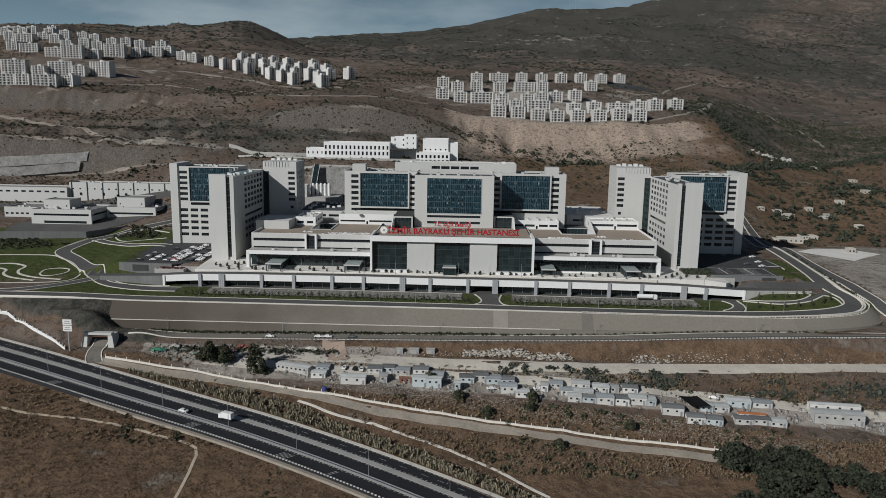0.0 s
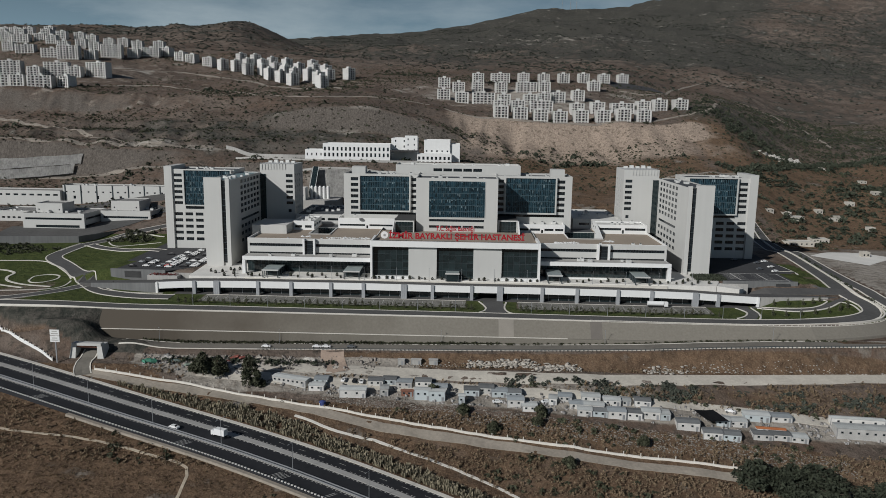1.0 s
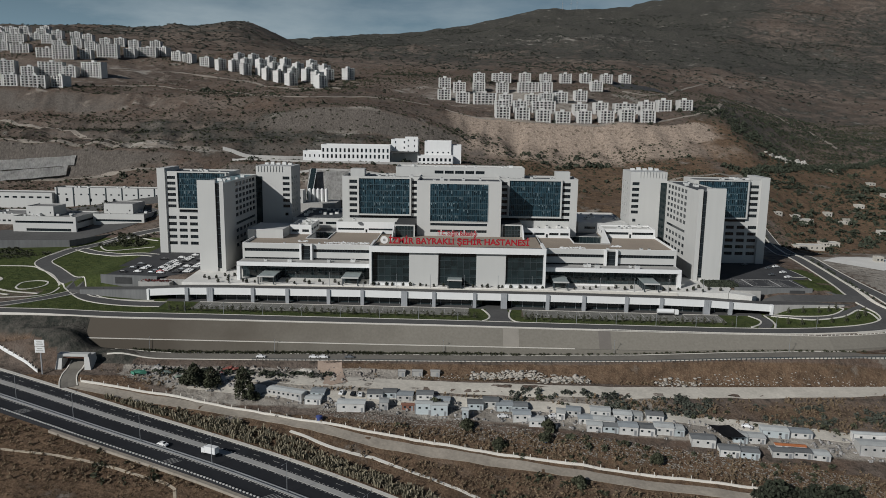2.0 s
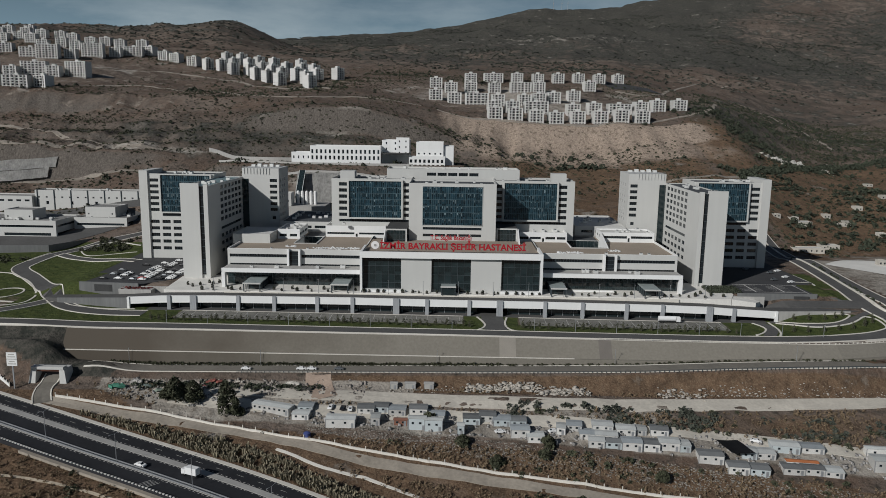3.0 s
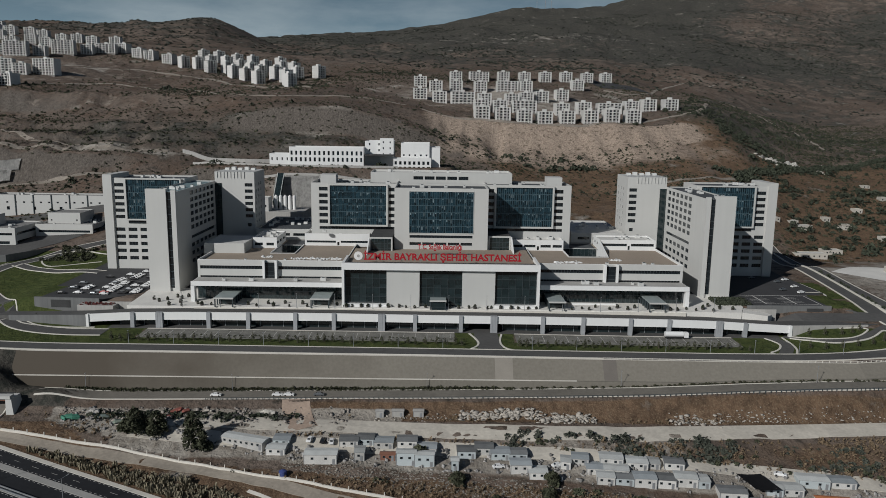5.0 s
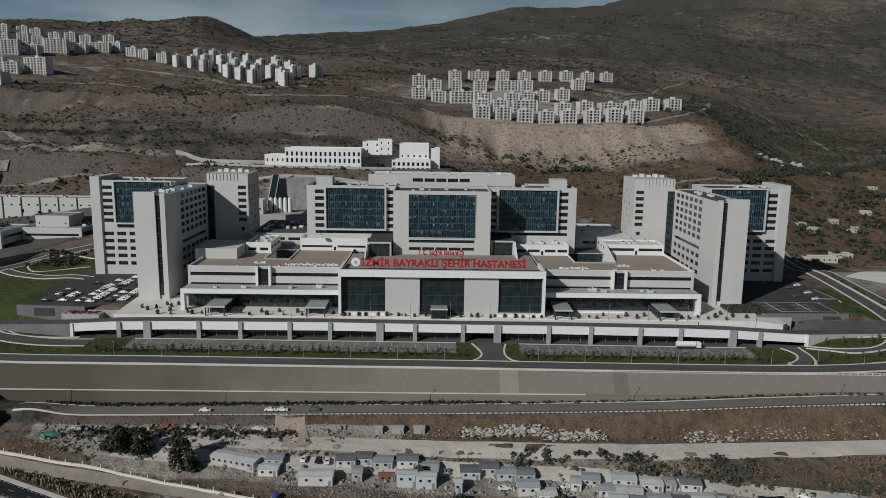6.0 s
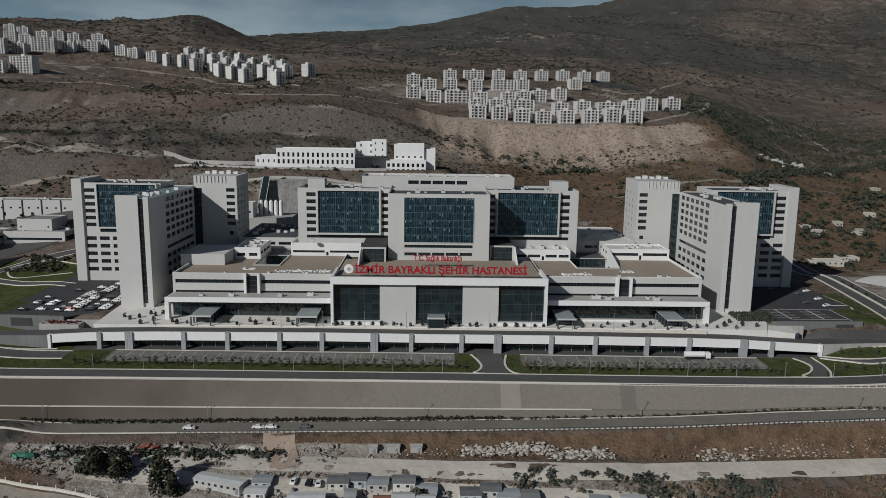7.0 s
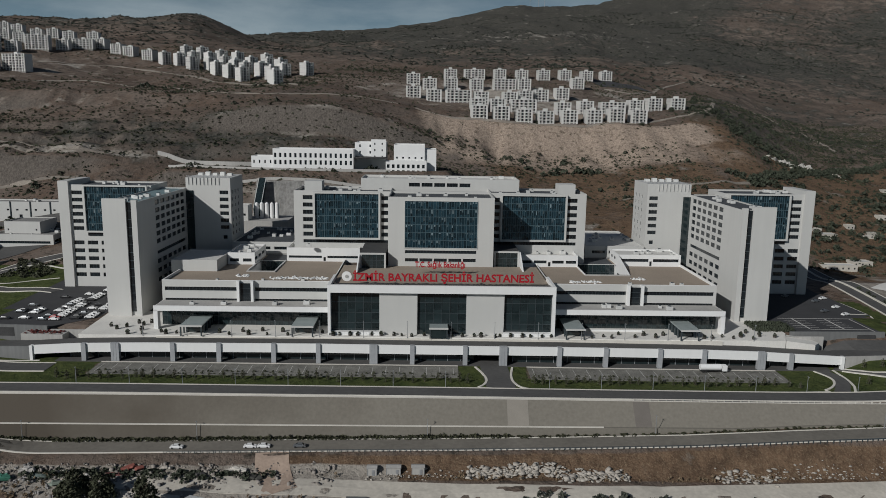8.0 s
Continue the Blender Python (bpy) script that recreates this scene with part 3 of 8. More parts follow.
    wood = np.maximum.reduce([smooth(1400, 2100, y) * 0.62, 1.25 * smooth(2150, 2400, y) * (1 - smooth(0.28, 0.5, x / np.maximum(y, 100))), 0.9 * blob(x, y, 900, 2300, 260, 700), 0.55 * blob(x, y, 520, 1150, 260, 260), 0.75 * blob(x, y, 330, 900, 70, 90), blob(x, y, 420, 760, 140, 110) * 0.35, blob(x, y, 130, 740, 120, 38) * 0.2, 0.8 * blob(x, y, 330, 950, 80, 120),
                              blob(x, y, -260, 780, 260, 70) * 0.7])
    bare = np.maximum(bare, 1.0 * ((x > 236) & (x < 345) & (y > 385) & (y < 535)))
    bare = np.maximum(bare, 1.1 * smooth(10, 6, np.abs(y - np.interp(x, [-120, -60, 0, 60, 130, 200], [328, 321, 318, 312, 301, 293]))) * (x > -125) * (y < 345))
    bare = np.maximum(bare, 1.15 * ((x > -155) & (x < -20) & (y > np.interp(x, [-155, -120, -60, 0], [336, 324, 313, 311])) & (y < 345)))
    brown = np.where(s < -17.5, 1.1, 0.0) * (y < 360)
    brown = np.maximum(brown, 0.95 * ((y > 338.5) & (y < 347) & (x > -60)))
    brown = np.maximum(brown, 0.85 * ((s > 9) & (y < np.interp(x, [-150, -120, -60, 0, 60, 130, 200], [334, 316, 308, 305, 298, 286, 276]))))
    brown = np.maximum(brown, 0.7 * blob(x, y, 150, 320, 110, 12))
    brown = np.maximum(brown, 0.95 * smooth(240, 270, x) * smooth(520, 560, y) * (1 - smooth(860, 960, y)))
    brown = np.maximum(brown, 0.6 * ((y > 354) & (y < 362)))
    brown = np.maximum(brown, 0.75 * smooth(20, 60, x) * (1 - smooth(240, 270, x)) * smooth(560, 580, y) * (1 - smooth(800, 840, y)))
    dark = (x < -152) & (y > 345) & (y < 368.5) & (s > 27)
    brown = np.where(dark, 0.1, brown)
    wood = np.where(dark, 1.0, wood)
    wood = wood + smooth(1150, 1500, y) * (0.9 * fractal(x, y, 330, 5, 40) + 0.12)
    for name, v in (("hill", smooth(560, 600, y)), ("brown", brown), ("lawn", lawn), ("bare", bare), ("tan", tan), ("woodland", wood)):
        a = me.attributes.new(name, "FLOAT", "POINT")
        a.data.foreach_set("value", np.clip(v, 0, 1.3).astype(np.float32))
    me.materials.append(ground_material())
    return tagged(new("ground", me), "dry brown hillside with scrub, lawns and bare cut slopes", "ground", kind="structure")


build_ground()


# ---- roads and kerbs ----
def curve(pts, step=4.0):
    """Points along a smooth line through pts."""
    p = [Vector((*q, 0)) if len(q) == 2 else Vector(q) for q in pts]
    p = [2 * p[0] - p[1], *p, 2 * p[-1] - p[-2]]
    out = []
    for a, b, c, e in zip(p, p[1:], p[2:], p[3:]):
        k = max(2, int((c - b).length / step))
        for i in range(k):
            t = i / k
            out.append(0.5 * ((2 * b) + (c - a) * t + (2 * a - 5 * b + 4 * c - e) * t * t + (3 * b - a - 3 * c + e) * t ** 3))
    return out + [p[-2]]


def sideways(line):
    out = []
    for i, p in enumerate(line):
        t = line[min(i + 1, len(line) - 1)] - line[max(i - 1, 0)]
        out.append(Vector((-t.y, t.x, 0)).normalized())
    return out


def ribbon(bm, line, a, b, top, thick=0.5, cross=1, mat=0):
    """A strip along line between the offsets a and b to its left; top is its height over the land, or gives its height at x, y."""
    nrm = sideways(line)
    prev = None
    pts = [[p + s * (b + (a - b) * i / cross) for i in range(cross + 1)] for p, s in zip(line, nrm)]
    if isinstance(top, float):
        zs = land([q.x for r in pts for q in r], [q.y for r in pts for q in r]) + top
    else:
        zs = [top(q.x, q.y) for r in pts for q in r]
    for k, r in enumerate(pts):
        row = [bm.verts.new((q.x, q.y, zs[k * (cross + 1) + i])) for i, q in enumerate(r)]
        low = [bm.verts.new(row[0].co - Vector((0, 0, thick))), bm.verts.new(row[-1].co - Vector((0, 0, thick)))]
        if prev:
            for i in range(cross):
                bm.faces.new((prev[0][i], prev[0][i + 1], row[i + 1], row[i])).material_index = mat
            bm.faces.new((prev[1][0], prev[0][0], row[0], low[0])).material_index = mat
            bm.faces.new((prev[0][-1], prev[1][1], low[1], row[-1])).material_index = mat
        prev = (row, low)


def on_land(off):
    return float(off)


def dashes(bm, line, off, top, length, gap, w=0.15):
    dist, start = 0.0, None
    nrm = sideways(line)
    for i in range(len(line) - 1):
        seg = (line[i + 1] - line[i]).length
        if dist % (length + gap) < length:
            ribbon(bm, [line[i], line[i] + (line[i + 1] - line[i]) * min(1, length / seg)], off - w / 2, off + w / 2, top, 0.02)
        dist += seg


# highway: two dark carriageways, a paved strip, and a side road towards the hospital
hwy = curve(HWY, 6.0)


def hz(off):
    return lambda x, y: float(highway_z(x)) + off


highway = thing("highway", "dark asphalt dual carriageway with white lines and median", "road", (-68, 277, -28), kind="structure")
for nm, o0, o1, up, mt, lab in (("carriageway", -19.3, -0.5, 0.0, BLACKTOP, ""), ("side_road", 0.5, 7.9, 0.04, BLACKTOP, ""), ("paved_strip", -1.9, 1.0, 0.16, GREYC, "pale paved dividing strip"),
                                ("verge_kerb", 7.9, 9.9, 0.18, KERB, "pale concrete kerb"), ("median", -11.5, -9.8, 0.14, GREYC, "pale concrete median")):
    bm = clear()
    ribbon(bm, hwy, o0, o1, hz(up), 0.8)
    part(nm, bm, mt, highway, lab)
fine = curve(HWY, 3.0)
for nm, offs, ln, gap, w in (("edge_line", (-18.8, -12.2, -9.1, -2.5, 1.7, 7.3), 1.0, 1.0, 0.15), ("lane_line", (4.6,), 3.0, 6.0, 0.1)):
    for o in offs:
        bm = clear()
        dashes(bm, curve(HWY, 1.0) if ln < 2 else fine, o, hz(0.075), ln, gap, w)
        part(nm, bm, LINE, highway, "white dashed road line")
for o in (-11.3, -10.0):
    bm = clear()
    ribbon(bm, hwy, o - 0.16, o + 0.16, hz(0.85), 0.35)
    rail = part("guard_rail", bm, STEEL, highway, "pale steel median guard rail")
edge = sideways(fine)
short = curve(HWY, 1.5)
sedge = sideways(short)
bm = clear()
box(bm, -0.06, 0.06, -0.06, 0.06, 0, 0.7)
rp = mesh_of("rail_post", bm, STEEL)
for i in range(0, len(fine), 2):
    p = fine[i] - edge[i] * 10.65
    if -260 < p.x < 60:
        part("rail_post", rp, None, highway).matrix_basis = Matrix.Translation((p.x, p.y, float(highway_z(p.x))))
bm = clear()
ribbon(bm, hwy, -20.1, -19.6, hz(0.75), 1.6)
part("edge_barrier", bm, BLACKTOP, highway)
bm = clear()
ribbon(bm, [p for p in hwy if -150 < p.x < 120], -21.9, -20.3, hz(0.12), 1.0)
part("gutter", bm, DIRT, highway, "dusty concrete gutter behind the barrier")
post = clear()
box(post, -0.42, 0.42, -0.3, 0.14, 0, 1.1)
post = mesh_of("barrier_block", post, LINE)
for i in range(0, len(short)):
    p = short[i] - sedge[i] * 19.5
    if -235 < p.x < 20:
        ob = part("barrier_block", post, None, highway)
        ob.matrix_basis = Matrix.LocRotScale((p.x, p.y, float(highway_z(p.x)) + 0.02), Euler((0, 0, math.atan2(sedge[i].y, sedge[i].x) - math.pi / 2)), None)


def road(name, pts, width, label, mat, off=0.08, kerb=0.0, lines=False, cross=2, kerb_w=0.7):
    ob = thing(name, label, "road", (*pts[0], land_at(*pts[0])), kind="structure")
    line = curve(pts)
    bm = clear()
    ribbon(bm, line, -width / 2, width / 2, on_land(off), 0.6, cross)
    part("surface", bm, mat, ob)
    if kerb:
        bm = clear()
        for s in (-1, 1):
            a, b = sorted((s * width / 2, s * (width / 2 + kerb_w)))
            ribbon(bm, line, a, b, on_land(off + kerb), 0.6)
        part("kerb", bm, KERB, ob)
    if lines:
        bm = clear()
        for i, p in enumerate(line[:-1]):
            if i % 2 == 0:
                ribbon(bm, [p, p + (line[i + 1] - p) * 0.8], -0.09, 0.09, on_land(off + 0.02), 0.02)
        part("lane_lines", bm, LINE, ob)
    return ob


def fy(x):
    """The line of the fence at the top of the embankment."""
    return 368.4


PATHM = material("tan_concrete_path", (0.42, 0.355, 0.27), 0.95, vary=0.2, scale=0.2, fine=1)
road("site_road", [(-420, 388), (-300, 374), (-150, 373.4), (0, 373.2), (130, 373.6), (160, 375.0), (180, 378.0), (197, 381.6), (209, 386.7), (215.5, 393), (217.3, 402.8), (214.9, 411), (213.5, 420), (214.8, 431), (217.6, 445.6), (220.5, 467.6), (224, 500), (229, 560), (232, 610)], 8.2,
     "grey asphalt road with pale kerbs round the hospital site", ASPH, 0.34, 0.12, cross=8)
road("entry_road", [(17.5, 377), (17.2, 388), (16.5, 404), (16.0, 421)], 11.0, "short asphalt entry road under the viaduct", ASPH, 0.16)
road("entry_road", [(143.5, 374), (149, 383), (153.4, 392), (152.2, 400), (149, 408), (146, 416)], 5.4, "curved asphalt entry road under the viaduct", ASPH, 0.15)
road("west_road", [(-268, 520), (-269.5, 493.5), (-268, 477), (-252.4, 461), (-235, 442.5), (-216.3, 420), (-203, 405), (-191.8, 398.5), (-177, 395.8), (-158, 395.8)], 9.0, "dark asphalt road with pale kerbs past the lawns", ASPH, 0.14, 0.14)
road("upper_road", [(-269, 494), (-266, 518.5), (-253.7, 546), (-230, 566), (-205, 580)], 8.0, "dark asphalt road climbing behind the west tower", ASPH, 0.16, 0.14)
road("upper_road", [(-264, 516), (-250, 506), (-239, 502), (-200, 488)], 6.5, "asphalt lane with pale kerbs to the west car park", ASPH, 0.18, 0.14)
road("west_road", [(-214, 416), (-222, 401), (-235, 387.5), (-249, 380), (-280, 376)], 7.0, "asphalt slip road with pale kerbs beside the lawn", ASPH, 0.16, 0.14)
road("east_ramp", [(212, 412.5), (205, 407.6), (197.5, 402.3), (191.5, 398.2), (182.5, 394.9), (171.5, 394.2), (165, 399.4), (158, 406)], 3.2, "asphalt slip road with pale kerbs below the viaduct", ASPH, 0.15)
road("car_park_lane", [(158, 419.5), (176, 420), (192, 420.5), (204, 421), (213, 421)], 10.0, "asphalt lane to the car park below the deck wall", ASPH, 0.7, cross=8)
road("outer_road", [(275, 340), (252, 360), (235, 385), (229.5, 410), (228, 434), (229.5, 470), (233.5, 515), (238.5, 560), (241, 590), (240, 640), (236, 690)], 7.5, "grey asphalt road with pale kerbs outside the site wall", ASPH, 0.2, 0.16)
bm = clear()
ribbon(bm, curve([(238, 640), (236.5, 610), (232.5, 560), (227.8, 501.4), (222, 447.5), (219.1, 420), (220.4, 409.6), (222, 400), (221.2, 392), (217.5, 386), (211.5, 381.5), (201.9, 376.9), (188.8, 373.2)], 4.0), -0.4, 0.4, on_land(1.1), 3.0)
tagged(part("site_wall", bm, KERB), "long pale concrete wall beside the site road", "wall", kind="structure")
road("service_road", [(-166, 353.4), (-150, 354), (-120, 354.6), (-60, 354.4), (0, 354.2), (60, 353.8), (120, 353.2), (160, 354.2), (213, 357), (330, 362)], 8.6, "dusty grey asphalt service road below the embankment", DUSTY, 0.12, 0.16, kerb_w=0.5)
road("dirt_track", [(-130, 338), (-69, 335), (-2, 332), (51, 331), (131, 334), (203, 338), (330, 344)], 9.0, "pale rutted dirt track with rubble beside it", TRACKM, 0.12)
road("dirt_ramp", [(-62, 349.5), (-61, 344), (-58.5, 337), (-56, 331)], 11.0, "reddish dirt ramp from the service road to the yard", material("reddish_dirt", (0.34, 0.26, 0.205), 0.95, vary=0.2, scale=0.15, fine=1), 0.16, cross=6)
road("yard_track", [(-120, 330), (-60, 323), (0, 322), (60, 317), (130, 307), (200, 296), (300, 285)], 7.0, "pale dirt track through the cabin yard", TRACKM, 0.12)
road("underpass_road", [(-177, 345), (-176.5, 336), (-174, 329), (-171, 324)], 6.4, "short grey road through the underpass with pale kerbs", DUSTY, 0.2, 0.2, kerb_w=0.5)
road("wall_track", [(-176, 328), (-135, 318.5), (-79, 306.5), (-36, 294), (6, 287), (45, 279), (83, 272), (121, 264), (180, 250)], 5.0, "dirt track along the low wall", DIRT, 0.12)
road("foot_path", [(-240, 290), (-186, 276), (-150, 270), (-130, 266), (-110, 260), (-97.5, 254), (-95.2, 244), (-94.5, 234), (-94.3, 220), (-94, 200)], 1.1, "narrow pale concrete path over the dry bank", PATHM, 0.12)
road("gully_path", [(-68.6, 298), (-49, 289), (-34, 285.5), (-24, 281), (-12, 275), (-0.8, 268.9), (10.3, 262), (20.7, 253.8), (45, 233), (75, 205)], 1.3, "narrow pale concrete gutter on the bank", KERB, 0.1)

# embankment: a smooth sloped face between the site road and the service road
bm = clear()
bank = [Vector((x, fy(x) - 0.6, 0)) for x in range(-182, 176, 6)] + curve([(176, 368.6), (190, 371.2), (203, 375.4), (213, 380.3), (219.5, 386), (223.4, 392.5), (224.2, 400), (223.5, 408)], 4.0)
nrm = sideways(bank)
prev = None
rng = random.Random(4)


def ledge_z(x):
    return max(-9.1, float(service_z(x)) + 0.5)


CREST = []
for i, (p, s) in enumerate(zip(bank, nrm)):
    foot = p - s * 6.8
    zt, zf = land_at(p.x + s.x * 1.4, p.y + s.y * 1.4) + 0.15, ledge_z(foot.x)
    CREST.append(zt)
    pts = [(p.x, p.y, zt), (p.x - s.x * 0.5, p.y - s.y * 0.5, zt), (foot.x, foot.y, zf), (foot.x - s.x * 0.9, foot.y - s.y * 0.9, zf), (foot.x - s.x * 1.3, foot.y - s.y * 1.3, zf - 7.5)]
    row = [bm.verts.new(q) for q in pts]
    if prev:
        for a in range(4):
            bm.faces.new((prev[a + 1], row[a + 1], row[a], prev[a]))
    prev = row


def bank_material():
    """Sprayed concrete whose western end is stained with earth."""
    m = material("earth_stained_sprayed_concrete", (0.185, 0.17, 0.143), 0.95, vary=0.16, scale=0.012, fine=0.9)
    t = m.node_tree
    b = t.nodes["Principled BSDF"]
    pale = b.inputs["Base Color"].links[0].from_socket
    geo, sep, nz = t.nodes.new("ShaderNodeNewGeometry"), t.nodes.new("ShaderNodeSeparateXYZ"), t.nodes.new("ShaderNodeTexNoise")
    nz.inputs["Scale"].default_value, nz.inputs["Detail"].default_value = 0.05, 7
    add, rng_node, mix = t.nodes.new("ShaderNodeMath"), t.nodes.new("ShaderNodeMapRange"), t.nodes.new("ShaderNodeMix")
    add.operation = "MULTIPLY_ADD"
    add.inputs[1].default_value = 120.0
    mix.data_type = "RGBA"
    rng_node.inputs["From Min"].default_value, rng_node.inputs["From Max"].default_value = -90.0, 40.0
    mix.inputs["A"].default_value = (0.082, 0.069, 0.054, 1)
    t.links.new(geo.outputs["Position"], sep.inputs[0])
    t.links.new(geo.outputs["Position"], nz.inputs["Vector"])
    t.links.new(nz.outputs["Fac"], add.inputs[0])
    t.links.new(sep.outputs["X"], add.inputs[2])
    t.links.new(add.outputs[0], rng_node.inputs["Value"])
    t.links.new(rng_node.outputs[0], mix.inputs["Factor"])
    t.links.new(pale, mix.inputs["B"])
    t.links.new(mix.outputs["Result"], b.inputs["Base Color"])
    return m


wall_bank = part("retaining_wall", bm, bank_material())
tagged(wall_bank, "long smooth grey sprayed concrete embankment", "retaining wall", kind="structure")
bm = clear()
for x, w, m in ((22, 7.5, 0), (66.5, 5.8, 1)):
    a, b = fy(x) - 1.2, fy(x) - 7.3
    v = [bm.verts.new(q) for q in ((x - w / 2, b, ledge_z(x) + 0.12), (x + w / 2, b, ledge_z(x) + 0.12), (x + w / 2, a, float(strip_z(x)) + 0.12), (x - w / 2, a, float(strip_z(x)) + 0.12))]
    bm.faces.new(v).material_index = m
PATCHL = material("paler_concrete_patch", (0.24, 0.22, 0.19), 0.95, vary=0.1, scale=0.2)
PATCHD = material("darker_concrete_patch", (0.15, 0.135, 0.12), 0.95, vary=0.1, scale=0.2)
part("concrete_patch", bm, (PATCHL, PATCHD), wall_bank)

bm = clear()
ribbon(bm, [p - s * 7.3 for p, s in zip(bank, nrm) if -183 < p.x < 56], -0.35, 0.35, lambda x, y: ledge_z(x) + 0.25, 0.6)
part("ledge", bm, KERB, wall_bank, "pale concrete ledge")
for x0, n_bars in ((-169, 5), (-100, 5), (-58, 6), (-35, 2)):
    i = min(range(len(fine)), key=lambda k: abs(fine[k].x - x0))
    p, s = fine[i], sideways(fine)[i]
    t = Vector((s.y, -s.x, 0))
    bm = clear()
    for k in range(n_bars):
        a = p - s * 13.6 + t * k * 0.9
        ribbon(bm, [a, a - s * 4.4 - t * 1.6], -0.09, 0.09, hz(0.08), 0.02)
    part("hatch_marking", bm, LINE, highway)

# low fence on the embankment's crest
fence = thing("crest_fence", "low pale railing with close posts along the embankment", "fence", (0, fy(0), 0), kind="structure")
bm = clear()
line = [p for p in bank]


def crest_z(x, y):
    return land_at(x, y + 1.6 if x < 205 else y) if x < 205 else CREST[min(range(len(line)), key=lambda k: abs(line[k].x - x) + abs(line[k].y - y))] - 0.15


ribbon(bm, [p for p in line if p.x > 60], -0.35, -0.2, lambda x, y: crest_z(x, y) + 1.0, 0.12)
ribbon(bm, line, -0.5, 0.1, lambda x, y: crest_z(x, y) + 0.28, 0.3)
part("rail", bm, KERB, fence)
pm = clear()
box(pm, -0.16, 0.16, -0.12, 0.12, 0, 0.95)
pm = mesh_of("post", pm, KERB)
for i in range(len(line) - 1):
    for k in (0.0, 0.5) if line[i].x > 60 else ():
        p = line[i].lerp(line[i + 1], k)
        part("post", pm, None, fence).matrix_basis = Matrix.Translation((p.x, p.y - 0.25, crest_z(p.x, p.y) + 0.1))


# ---- the viaduct in front of the hospital ----
def deck_z(x):
    return float(np.interp(x, [-171, -152, -125, -55, -12, 45, 104, 125, 139, 161], [4.9, 6.0, 6.5, 6.7, 6.35, 6.2, 5.6, 5.1, 4.3, 3.3]))


viaduct = thing("viaduct", "long low white concrete viaduct with grey piers before the hospital", "viaduct", (CX, 404, 0), kind="structure")
bm = clear()
xs = [CX + k * 3.0 for k in range(-55, 56)]
for a, b in zip(xs, xs[1:]):
    za, zb = deck_z(a), deck_z(b)
    v = [bm.verts.new(q) for q in ((a, 404.4, za - 3.7), (b, 404.4, zb - 3.7), (b, 404.4, zb), (a, 404.4, za), (a, 405.0, za - 3.7), (b, 405.0, zb - 3.7), (b, 405.0, zb), (a, 405.0, za))]
    bm.faces.new((v[0], v[1], v[2], v[3]))
    bm.faces.new((v[3], v[2], v[6], v[7]))
    bm.faces.new((v[1], v[0], v[4], v[5]))
part("parapet", bm, WHITE, viaduct, "white concrete parapet")
bm = clear()
for a, b in zip(xs, xs[1:]):
    za, zb = deck_z(a), deck_z(b)
    v = [bm.verts.new(q) for q in ((a, 405.0, za - 0.3), (b, 405.0, zb - 0.3), (b, 413.0, zb - 0.3), (a, 413.0, za - 0.3), (a, 405.0, za - 3.6), (b, 405.0, zb - 3.6), (b, 421, zb - 3.6), (a, 421, za - 3.6))]
    bm.faces.new(v[:4])
    bm.faces.new((v[5], v[4], v[7], v[6]))
part("deck", bm, ASPH, viaduct, "grey asphalt deck")
bm = clear()
box(bm, CX - 165, CX + 165, 420.2, 421.0, -3, 7)
part("back_wall", bm, GREYC, viaduct)
WIDE, SLIM = (-131.5, -27.7, 25.0, 131.2), (-144, -108.5, -90, -68, -50, -12, 9.5, 48, 67, 89.3, 107.5, 143.5)
for group, w in ((WIDE, 3.3), (SLIM, 1.9)):
    for ux in group:
        bm = clear()
        z, g = deck_z(CX + ux), float(strip_z(CX + ux))
        n_rib = 3 if w > 3 else 1
        for k in range(n_rib):
            a = CX + ux - w / 2 + k * w / n_rib
            box(bm, a + 0.04, a + w / n_rib - 0.04, 403.7, 405.6, g - 0.3, z + 0.05)
        box(bm, CX + ux - w / 2 + 0.1, CX + ux + w / 2 - 0.1, 403.9, 405.5, g - 0.3, z)
        part("pier", bm, PIER, viaduct, "grey panelled pier")
        for y in (411, 417):
            bm = clear()
            box(bm, CX + ux - 0.5, CX + ux + 0.5, y - 0.5, y + 0.5, g - 0.2, z - 3.5)
            part("column", bm, GREYC, viaduct)
for s in (-1, 1):
    bm = clear()
    x = CX + s * 165
    z1, z2 = (4.6, 2.5) if s < 0 else (3.3, 2.6)
    prism(bm, [(x - 0.6, 403.9), (x + 0.6, 403.9), (x + 0.6, 405.6), (x - 0.6, 405.6)], -3, lambda px, py: deck_z(px) + 0.02)
    part("end_wall", bm, WHITE, viaduct)
    bm = clear()
    prism(bm, [(x, 404.4), (x + s * 40, 410), (x + s * 40, 410.6), (x, 405)][::s], -3, lambda px, py: z1 + (z2 - z1) * abs(px - x) / 40)
    part("wing_wall", bm, GREYC if s > 0 else YARDW, viaduct, "grey wall along the ramp")
    bm = clear()
    prism(bm, [(x, 405), (x + s * 40, 410.6), (x + s * 48, 413.5), (x + s * 46, 419), (x + s * 34, 417.5), (x, 414)][::s], -3, lambda px, py: z1 - 0.3 + (z2 - z1) * abs(px - x) / 40)
    part("ramp", bm, ASPH, viaduct)

